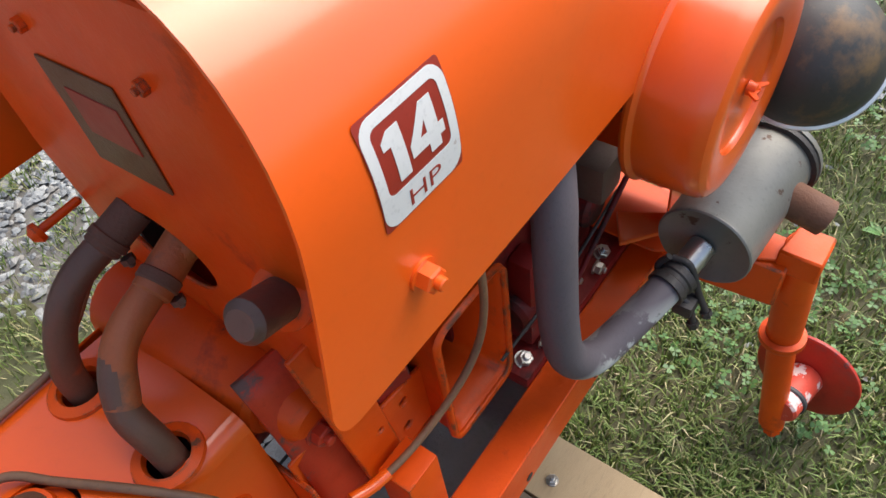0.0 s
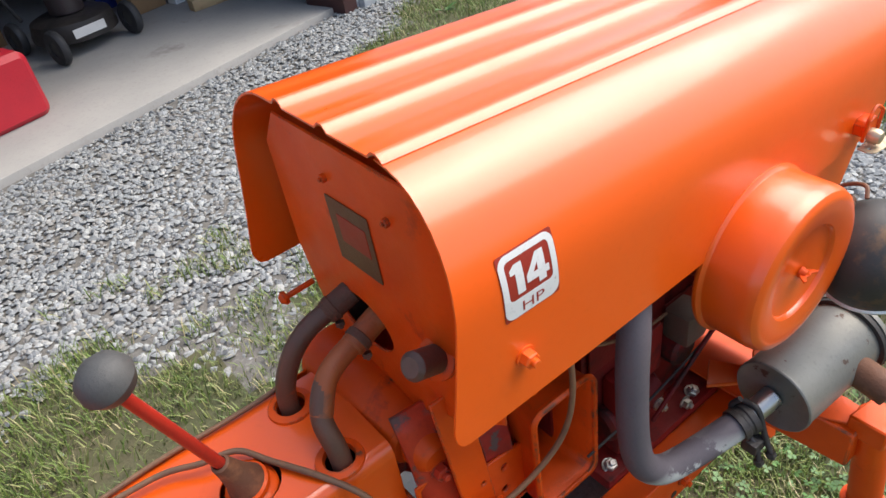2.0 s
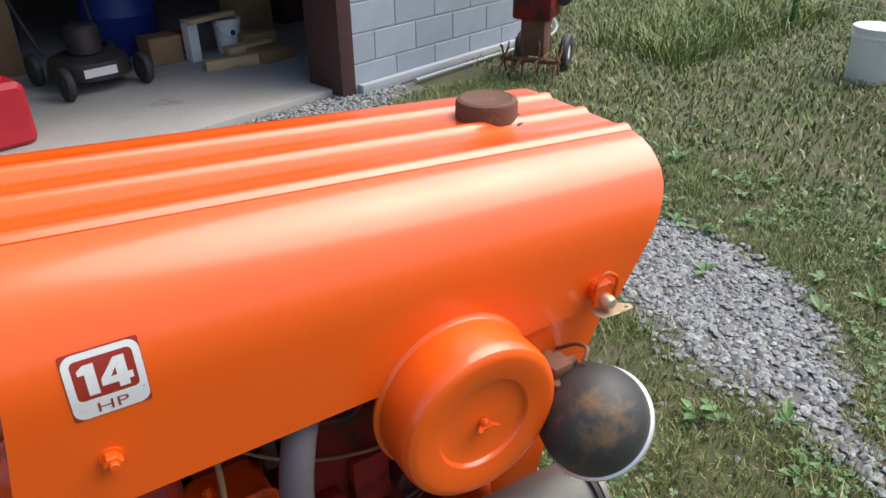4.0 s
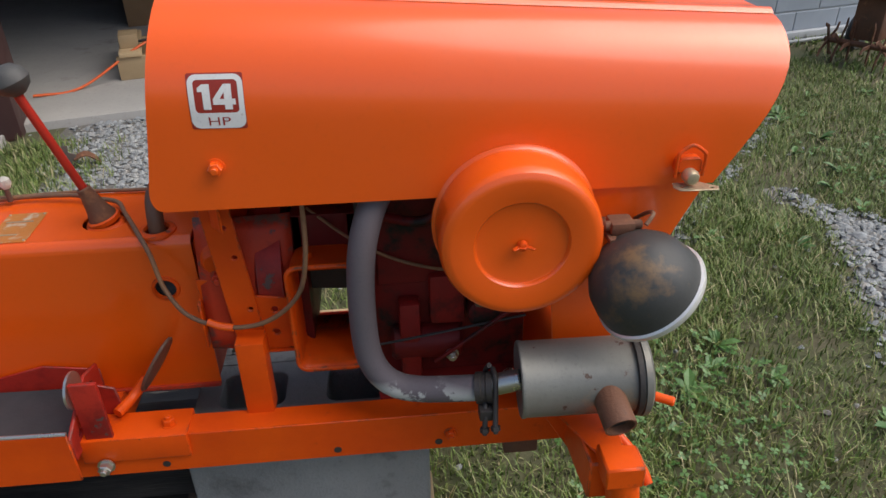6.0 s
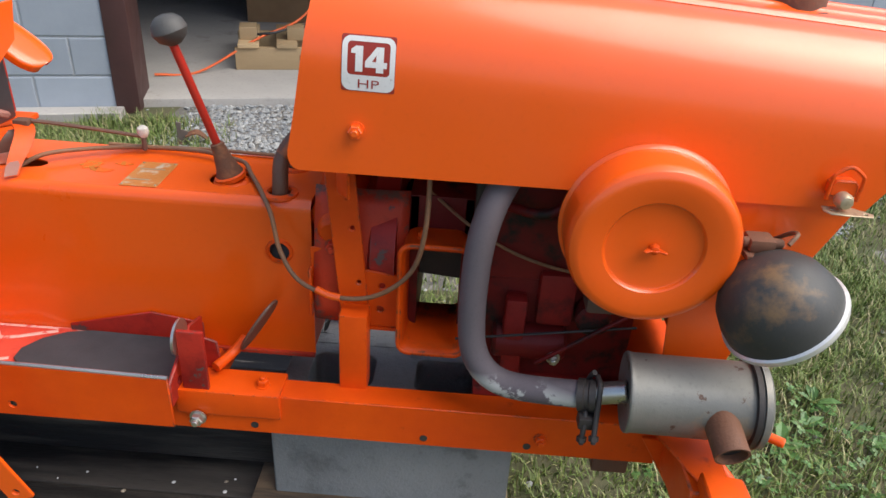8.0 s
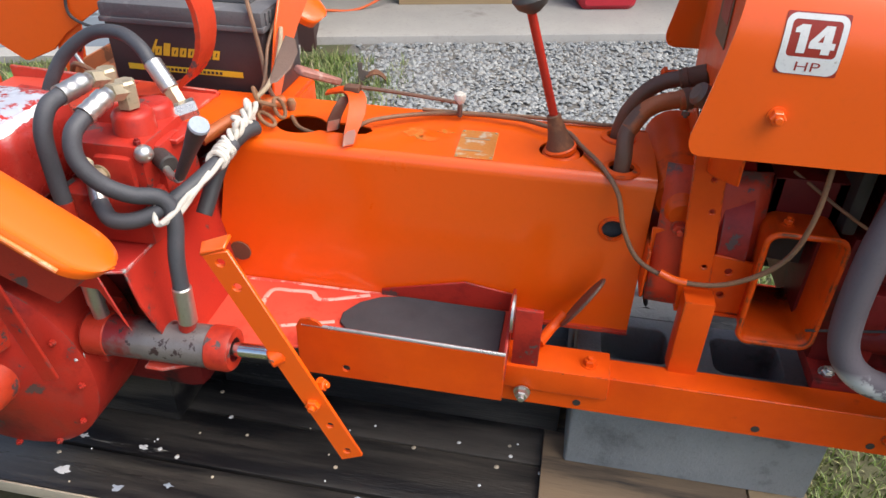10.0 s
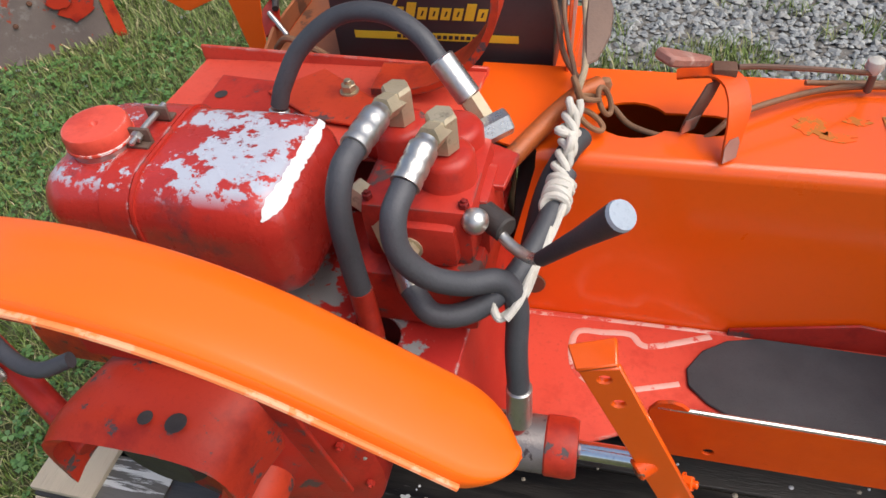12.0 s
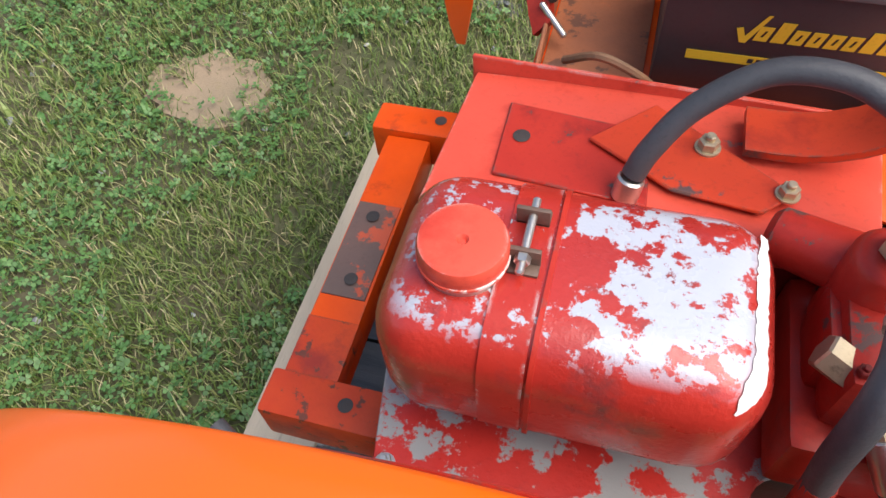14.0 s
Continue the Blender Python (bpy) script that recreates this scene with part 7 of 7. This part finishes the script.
patchy = lambda x, y: noise.noise(Vector((x * 1.9, y * 1.9, 9.0))) > -0.08 and gravel_at(x, y) < 0 and math.hypot(x + 2.36, (y - 0.80) * 1.3) > 0.2 * R.random() + 0.08
cv, cf = add_up(clover(4800, 0.2, 2.2, -1.4, 0.6, patchy), clover(9000, -3.2, -1.6, -1.0, 1.5, patchy), clover(2500, 2.1, 3.4, -1.0, 2.4, patchy))
from_arrays("clover", cv, cf, CLOVER, "clover growing through the lawn", "clover")

# scrapped mower deck standing on its edge at the border of the gravel
deck = thing("mower_deck", "rusty mower deck with flaked red paint standing on its edge", "mower deck")
DM = frame_of((-3.12, 1.20, 0.0), (0.34, 0.29, 0.0), (0.0, 0.0, 1.0))
hole = [(0.232 + (0.040 + 0.006 * math.sin(a * 2.3)) * math.cos(radians(a)), 0.256 + (0.029 + 0.004 * math.cos(a * 1.7)) * math.sin(radians(a))) for a in range(0, 360, 20)]
part("deck_plate", slab_of([(0.0, 0.0), (0.425, 0.0), (0.425, 0.36), (0.36, 0.44), (0.05, 0.44), (-0.07, 0.36), (-0.06, 0.22)], 0.004, DM, holes=[hole]), DECK_BROWN, deck)
part("side_flange", box((-0.0075, 0.0, -0.085), (-0.0035, 0.215, -0.001), 0.001, DM), DECK_BROWN, deck)
part("foot_flange", box((0.0, 0.0, -0.085), (0.425, 0.004, -0.001), 0.001, DM), DECK_BROWN, deck)
part("bare_rim", tube([DM @ Vector(p) for p in ((0.002, 0.004, 0.005), (-0.058, 0.215, 0.005), (-0.068, 0.352, 0.005), (0.045, 0.434, 0.005))], 0.0055, 8, flat=0.7), SCRATCH, deck, "pale bare edge")
part("edge_strip", slab_of([(0.430, 0.0), (0.478, 0.0), (0.470, 0.40), (0.428, 0.40)], 0.010, DM), RED_ORANGE, deck, "red-orange steel strip")
deck_rng = random.Random(12)
for cx, cz, w, h in ((0.345, 0.165, 0.075, 0.060), (0.30, 0.20, 0.05, 0.04), (0.385, 0.235, 0.035, 0.085), (0.27, 0.315, 0.055, 0.022)):
    ring = [(cx + w * deck_rng.uniform(0.7, 1.1) * math.cos(radians(a)), cz + h * deck_rng.uniform(0.7, 1.1) * math.sin(radians(a))) for a in range(0, 360, 18)]
    part("torn_boss", slab_of(ring, deck_rng.uniform(0.006, 0.022), DM @ Matrix.Translation((0, 0, 0.0045)), bevel=0.004), RED_GRIMY, deck, "crumpled red-painted patch")
for x, z in ((0.165, 0.345), (0.20, 0.215), (0.12, 0.15)):
    hex_bolt("deck_bolt", DM @ Vector((x, z, 0.004)), (0.29, -0.34, 0), 0.008, deck, RUST)

# ---- garage ----
ROT = math.degrees(math.atan2(0.259, 0.966))
G = pose(1.84, 3.55, 0, 0, 0, ROT)


def at_garage(ob):
    ob.matrix_basis = G
    return ob


slab = part("floor", box((-9.0, 0.10, -0.10), (2.4, 8.0, 0.045), 0.006), SLAB, None)
at_garage(tagged(slab, "worn concrete garage floor slab", "floor", kind="structure"))

apron = part("pavement", slab_of([(-9.0, -0.66), (-5.52, -0.66), (-5.52, -0.14), (-3.78, -0.12), (-3.78, -0.006), (-5.84, -0.006), (-5.84, 0.094), (-9.0, 0.094)], 0.10, XY(-0.06), bevel=0.005), SLAB, None)
at_garage(tagged(apron, "worn concrete apron slab beside the garage", "pavement", kind="structure"))

BLK = bpy.data.meshes.new("block")
b_ = box((0, 0, 0), (0.390, 0.150, 0.190), 0.006)
b_.to_mesh(BLK)
b_.free()
BLK.materials.append(BLOCK)
HALF = BLK.copy()
for v in HALF.vertices:
    v.co.x *= 0.19 / 0.39


def block_wall(name, s0, s1, d, height, label, side=False):
    """A block wall: mortar core, courses of separate blocks proud of it, in running bond."""
    length = s1 - s0
    core = part(name, box((s0 + 0.002, d + 0.006, 0.0), (s1 - 0.002, d + 0.144, height), 0.002), MORTAR, None)
    at_garage(tagged(core, label, "wall", kind="structure"))
    if side:
        core.matrix_basis = G @ pose(s0, 0, 0, 0, 0, 90) @ pose(-s0, 0, 0)
    for c in range(int(height / 0.2)):
        x = 0.0
        odd = c % 2
        while x < length - 0.05:
            w = 0.2 if (odd and x == 0) or length - x < 0.35 else 0.4
            ob = new("block", BLK if w == 0.4 else HALF)
            ob.parent = core
            ob.matrix_basis = pose(s0 + x + 0.005, d, 0.005 + c * 0.2)
            x += w
    return core


block_wall("wall_front_right", 0.10, 2.30, 0.0, 2.4, "grey painted concrete-block garage wall")
block_wall("wall_front_left", -5.80, -3.80, 0.0, 2.4, "grey painted concrete-block garage wall")
block_wall("wall_side", 2.30, 5.30, 0.0, 2.4, "grey painted concrete-block garage side wall", side=True)
for s in (-0.02, -3.82):
    jm = part("door_jamb", box((s, -0.01, 0.0), (s + 0.12, 0.34, 2.4), 0.006), WOOD_DARK, None)
    at_garage(tagged(jm, "dark brown painted garage door jamb", "door jamb", kind="structure"))
lin = part("lintel", box((-5.8, 0.0, 2.4), (2.3, 0.16, 2.9), 0.01), WOOD_DARK, None)
at_garage(tagged(lin, "dark brown timber lintel over the garage door", "lintel", kind="structure"))
# inner walls and ceiling, coloured dark for the unlit interior
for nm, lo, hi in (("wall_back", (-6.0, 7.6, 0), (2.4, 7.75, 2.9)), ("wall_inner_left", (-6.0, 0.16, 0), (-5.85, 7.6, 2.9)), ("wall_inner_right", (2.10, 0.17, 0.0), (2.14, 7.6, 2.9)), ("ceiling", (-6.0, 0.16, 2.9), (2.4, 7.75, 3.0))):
    at_garage(tagged(part(nm, box(lo, hi, 0.0), DARK_WALL, None), "unfinished garage interior surface, its dimness put into the colour", "wall", kind="structure"))
at_garage(tagged(part("trim", box((0.12, -0.06, 0.0), (2.3, -0.005, 0.07), 0.012), MORTAR, None), "pale cement footing along the wall", "footing", kind="structure"))
at_garage(tagged(part("drain_pipe", tube([(0.55, -0.14, 0.03), (1.3, -0.13, 0.03), (2.1, -0.12, 0.035), (2.38, -0.08, 0.08), (2.44, 0.02, 0.17)], 0.012, 10), MORTAR, None), "pale plastic drain pipe lying along the wall", "pipe"))


def gl(name, label, category):
    th = thing(name, label, category)
    th.matrix_basis = G
    return th


# things inside the garage, in the garage's own axes
crate = gl("wooden_skid", "pine shipping skid with stacked boards on the slab", "skid")
part("runner", box((-3.23, 0.715, 0.046), (-2.32, 0.755, 0.185), 0.003), WOOD_RAW, crate)
part("runner", box((-3.23, 1.20, 0.046), (-2.32, 1.24, 0.185), 0.003), WOOD_RAW, crate)
for i in range(4):
    part("slat", box((-3.21 + 0.24 * i, 0.70, 0.186), (-3.08 + 0.24 * i, 1.32, 0.210), 0.002), WOOD_RAW, crate)
for i in range(3):
    part("block_foot", box((-3.20 + 0.30 * i, 0.82, 0.211), (-3.09 + 0.30 * i, 0.98, 0.290), 0.003), WOOD_RAW, crate)
for i in range(6):
    part("stamp_mark", box((-2.83 + 0.042 * i, 0.7140, 0.106), (-2.805 + 0.042 * i, 0.7155, 0.138), 0.0), RUST, crate)
at_garage(tagged(part("extension_cord", tube([(-3.7, 0.55, 0.06), (-3.45, 0.62, 0.058), (-3.1, 0.78, 0.222), (-2.8, 0.95, 0.33), (-2.62, 1.10, 0.55), (-2.6, 1.2, 0.75)], 0.008, 8), ORANGE_CORD, None), "orange extension cord trailing over the skid", "cord"))
at_garage(tagged(part("black_cable", tube([(-3.2, 0.9, 0.225), (-3.0, 0.80, 0.26), (-2.8, 0.9, 0.28), (-2.5, 1.0, 0.24)], 0.008, 8), RUBBER, None), "black cable lying on the skid", "cable"))

can = gl("fuel_can", "red plastic fuel can standing on the slab", "fuel can")
part("can_body", slab_of(rounded(-2.11, 0.046, -1.75, 0.40, 0.05), 0.24, frame_of((0, 0.80, 0), (1, 0, 0), (0, 0, 1)), bevel=0.03), RED_PLASTIC, can)
part("can_handle", tube([(-2.03, 0.68, 0.39), (-2.01, 0.68, 0.455), (-1.89, 0.68, 0.465), (-1.83, 0.68, 0.40)], 0.022, 10), RED_PLASTIC, can)
part("can_spout", rod((-2.06, 0.68, 0.39), (-2.09, 0.66, 0.47), 0.03, 0.022), CARD, can)

mower = gl("push_mower", "black push mower with a folded handle", "mower")
part("deck", lathe([(0.0, 0.22), (0.20, 0.22), (0.25, 0.20), (0.27, 0.12), (0.27, 0.09)], Matrix.Translation((-1.05, 1.45, 0.046)), 28), GRIME, mower)
for x, y in ((-1.32, 1.20), (-0.78, 1.22), (-1.32, 1.72), (-0.78, 1.72)):
    wheel = part("wheel", lathe([(0.05, -0.025), (0.10, -0.025), (0.11, -0.01), (0.11, 0.01), (0.10, 0.025), (0.05, 0.025), (0.05, -0.025)], axis_to((x, y, 0.156), (x + 1, y, 0.156)), 24), RUBBER, mower)
    part("wheel_disc", lathe([(0, -0.015), (0.05, -0.015), (0.05, 0.015), (0, 0.015)], axis_to((x, y, 0.156), (x + 1, y, 0.156)), 20), KNOB, wheel)
part("motor", rod((-1.05, 1.45, 0.26), (-1.05, 1.45, 0.46), 0.11, chamfer=0.02), BATTERY, mower)
part("mower_label", box((-1.20, 1.172, 0.17), (-0.98, 1.176, 0.225), 0.0), WHITE_VINYL, mower)
part("mower_handle", tube([(-1.25, 1.7, 0.25), (-1.3, 2.0, 0.7), (-1.2, 2.2, 1.0), (-0.9, 2.2, 1.0), (-0.8, 2.0, 0.7), (-0.85, 1.7, 0.25)], 0.014, 8), GRIME, mower)

drum_th = gl("plastic_drum", "large blue plastic drum", "drum")
part("drum_body", lathe([(0, 0), (0.27, 0.0), (0.29, 0.03), (0.29, 0.28), (0.30, 0.30), (0.29, 0.32), (0.29, 0.60), (0.30, 0.62), (0.29, 0.64), (0.28, 0.88), (0.0, 0.90)], Matrix.Translation((-0.42, 2.25, 0.046)), 36), BLUE_PLASTIC, drum_th)
drum2 = gl("plastic_drum", "large blue plastic drum", "drum")
part("drum_body", lathe([(0, 0), (0.27, 0.0), (0.29, 0.03), (0.29, 0.28), (0.30, 0.30), (0.29, 0.32), (0.29, 0.60), (0.30, 0.62), (0.29, 0.64), (0.28, 0.88), (0.0, 0.90)], Matrix.Translation((-1.3, 2.9, 0.046)), 36), BLUE_PLASTIC, drum2)


def pail(name, m, r, h, label, mat=None):
    th = thing(name, label, "bucket")
    th.matrix_basis = m
    part("pail_body", lathe([(0, 0), (r * 0.86, 0.0), (r * 0.88, 0.006), (r, h * 0.80), (r * 1.05, h * 0.81), (r * 1.05, h * 0.85), (r, h * 0.86), (r * 1.02, h * 0.97)], None, 36), mat or WHITE_PLASTIC, th)
    part("pail_lid", lathe([(r * 1.02, h * 0.95), (r * 1.07, h * 0.95), (r * 1.07, h * 0.99), (r * 1.0, h), (r * 0.95, h * 0.985), (0, h * 0.985)], None, 36), WHITE_PLASTIC, th)
    part("bail", tube([(r * 1.05, 0, h * 0.83), (r * 0.9, -r * 0.7, h * 0.62), (0, -r * 1.15, h * 0.5), (-r * 0.9, -r * 0.7, h * 0.62), (-r * 1.05, 0, h * 0.83)], 0.003, 6), STEEL, th)
    return th


pail("paint_pail", G @ pose(0.10, 1.52, 0.046), 0.105, 0.27, "white plastic paint pail in the garage")
part("pail_mark", lathe([(0, 0), (0.022, 0), (0.022, 0.002), (0, 0.002)], axis_to((-0.015, -0.101, 0.17), (-0.03, -0.3, 0.17)), 16), BLUE_PLASTIC, bpy.data.objects["paint_pail"])
boards = gl("board_pile", "pile of brown boards and cartons on the slab", "boards")
for i, (x0, x1, y0, y1, z0, z1) in enumerate(((-0.35, 0.06, 1.08, 1.17, 0.046, 0.12), (0.05, 0.34, 0.98, 1.20, 0.046, 0.14), (-0.1, 0.3, 1.2, 1.3, 0.046, 0.16), (0.12, 0.42, 1.32, 1.55, 0.046, 0.20), (-0.30, 0.14, 1.40, 1.46, 0.34, 0.375), (-0.28, 0.12, 1.50, 1.56, 0.33, 0.36))):
    part("board", box((x0, y0, z0), (x1, y1, z1), 0.004, Matrix.Translation(((x0 + x1) / 2, (y0 + y1) / 2, 0)) @ pose(0, 0, 0, 0, 0, (i * 17) % 23 - 11) @ Matrix.Translation((-(x0 + x1) / 2, -(y0 + y1) / 2, 0))), CARD if i in (1, 3) else WOOD_RAW, boards)
part("post", box((-0.28, 1.44, 0.046), (-0.20, 1.54, 0.335), 0.004), WHITE_PLASTIC, boards)
for i, (x, y, w, h, mt) in enumerate(((-0.55, 1.55, 0.26, 0.20, CARD), (-0.30, 1.75, 0.2, 0.16, RED_PLASTIC), (-1.75, 2.1, 0.5, 0.55, CARD), (-2.5, 2.3, 0.6, 0.8, WOOD_DARK), (-3.2, 2.2, 0.5, 0.6, CARD), (0.45, 1.9, 0.35, 0.75, CARD), (1.0, 2.0, 0.5, 1.0, WOOD_DARK))):
    cb = gl("carton", "brown cardboard carton against the garage wall" if mt is CARD else "dark storage box in the garage", "carton")
    part("carton_body", box((x, y, 0.046), (x + w, y + w * 0.8, 0.046 + h), 0.006), mt, cb)
    part("carton_flap", box((x + 0.004, y + 0.004, 0.047 + h), (x + w * 0.49, y + w * 0.78, 0.052 + h), 0.001), mt, cb)

# ---- yard ----
tl = thing("rotary_tiller", "rusty red rotary tiller standing on the grass", "tiller")
tl.matrix_basis = pose(3.25, 3.27, 0, 0, 0, 35)
part("tiller_engine", box((-0.16, -0.14, 0.42), (0.16, 0.14, 0.70), 0.03), RED_DARK, tl)
part("tiller_tank", box((-0.13, -0.12, 0.70), (0.10, 0.10, 0.80), 0.03), RED, tl)
part("tiller_frame", box((-0.10, -0.09, 0.16), (0.10, 0.09, 0.44), 0.02), RUST, tl)
for s in (-1, 1):
    wh = part("tiller_wheel", lathe([(0.06, -0.03), (0.115, -0.03), (0.13, -0.012), (0.13, 0.012), (0.115, 0.03), (0.06, 0.03), (0.06, -0.03)], axis_to((0.26, s * 0.17, 0.13), (0.26, s * 1.17, 0.13)), 24), RUBBER, tl)
    part("tiller_rim", lathe([(0, -0.015), (0.06, -0.02), (0.06, 0.02), (0, 0.015)], axis_to((0.26, s * 0.17, 0.13), (0.26, s * 1.17, 0.13)), 20), WHITE_VINYL, wh)
    part("tiller_handle", tube([(0.05, s * 0.10, 0.45), (0.35, s * 0.16, 0.75), (0.72, s * 0.24, 1.05), (0.90, s * 0.26, 1.08)], 0.013, 8), STEEL, tl)
    for i in range(3):
        for a in range(0, 360, 90):
            am_ = pose(-0.12, s * (0.06 + 0.07 * i), 0.14, 0, a + 30 * i, 0)
            part("tine", slab_of([(0, -0.012), (0.11, -0.014), (0.15, 0.02), (0.135, 0.03), (0.10, 0.010), (0, 0.012)], 0.008, am_ @ pose(0, 0, 0, 90, 0, 0)), RUST, tl)
part("tine_shaft", rod((-0.12, -0.22, 0.14), (-0.12, 0.22, 0.14), 0.018), RUST, tl)
part("muffler_can", rod((0.02, -0.18, 0.55), (0.12, -0.18, 0.55), 0.05), GRIME, tl)
part("tool_bar", rod((0.18, 0, 0.16), (0.40, 0, 0.28), 0.015), WHITE_VINYL, tl)

pail("plastic_bucket", pose(5.10, 1.83, 0, 0, 0, 30), 0.155, 0.385, "white lidded plastic bucket on the grass")
for i, (x, y, kind_, mt) in enumerate(((5.42, 1.66, "shovel", RUST), (5.50, 1.42, "rake", BROWN_STEEL), (5.56, 1.26, "hoe", GREEN_PAINT), (5.62, 1.10, "spade", WHITE_VINYL), (5.66, 0.98, "fork", GREEN_PAINT))):
    tool = thing("garden_" + kind_, "long-handled garden " + kind_ + " leaning on the fence", "garden tool", "tools by the fence")
    tool.matrix_basis = pose(x, y, 0, 0, 0, 25) @ pose(0, 0, 0, -7, 4 - 2 * i, 0)
    part("handle", rod((0, 0, 0.12), (0, 0, 1.35), 0.014), mt if kind_ != "shovel" else BROWN_STEEL, tool)
    if kind_ in ("shovel", "spade"):
        part("blade", slab_of([(-0.09, 0.30), (0.09, 0.30), (0.10, 0.12), (0.05, 0.02), (0, 0.0), (-0.05, 0.02), (-0.10, 0.12)], 0.004, XZ(0.0)), mt, tool)
    else:
        part("head", box((-0.10, -0.01, 0.09), (0.10, 0.01, 0.12), 0.003), mt, tool)
        for j in range(5):
            part("prong", rod((-0.09 + 0.045 * j, 0, 0.10), (-0.09 + 0.045 * j, -0.02, 0.0), 0.004), mt, tool)

fence = thing("fence", "wire fence on green steel posts beyond the lawn", "fence")
for i in range(12):
    q = Vector((5.75 + 0.45 * i * 0.25, 0.4 + 0.9 * i, 0))
    part("fence_post", box((q.x - 0.02, q.y - 0.02, 0), (q.x + 0.02, q.y + 0.02, 1.2), 0.003), GREEN_PAINT, fence)
for z in (0.3, 0.6, 0.9, 1.15):
    part("fence_wire", rod((5.75, 0.4, z), (5.75 + 0.45 * 11 * 0.25, 0.4 + 0.9 * 11, z), 0.003), STEEL, fence)

wheel = thing("tractor_wheel", "large lugged farm tractor tyre on a pale steel rim", "wheel")
wheel.matrix_basis = pose(5.42, 0.55, 0.56, 0, 90, 22)
tyre = part("tyre", lathe([(0.33, -0.13), (0.42, -0.15), (0.50, -0.13), (0.535, -0.09), (0.545, 0.0), (0.535, 0.09), (0.50, 0.13), (0.42, 0.15), (0.33, 0.13), (0.32, 0.0), (0.33, -0.13)], None, 56), RUBBER, wheel)
for i in range(18):
    for s in (-1, 1):
        part("lug", box((0.50, -0.022, 0.0), (0.575, 0.022, 0.145), 0.006, pose(0, 0, 0, 0, 0, 20 * i + (10 if s > 0 else 0)) @ pose(0, 0, 0, 24 * s, 0, 0) @ Matrix.Diagonal((1, 1, s, 1))), RUBBER, tyre)
part("wheel_rim", lathe([(0.0, -0.02), (0.12, -0.02), (0.16, -0.06), (0.27, -0.05), (0.31, -0.10), (0.345, -0.12), (0.35, 0.0), (0.345, 0.12), (0.31, 0.10), (0.27, 0.05), (0.0, 0.04)], None, 48), BLOCK, wheel)

# rusty iron scraps on the drive
scrap = thing("iron_bracket", "rusty bent angle bracket standing in the gravel", "scrap iron")
SM = frame_of((-1.37, 2.15, 0.0), (1, 0.35, 0), (0, 0, 1))
part("upright", slab_of([(0.0, 0.0), (0.055, 0.0), (0.050, 0.045), (0.062, 0.072), (0.030, 0.085), (0.034, 0.118), (0.008, 0.122), (0.010, 0.06)], 0.006, SM), OLD_IRON, scrap)
part("bent_leg", ribbon([(-1.325, 2.165, 0.052), (-1.280, 2.185, 0.066), (-1.245, 2.20, 0.040), (-1.225, 2.205, 0.006)], [(-0.3, 1, 0.1)] * 4, [0.022, 0.026, 0.024, 0.014], 0.006), RUST, scrap)
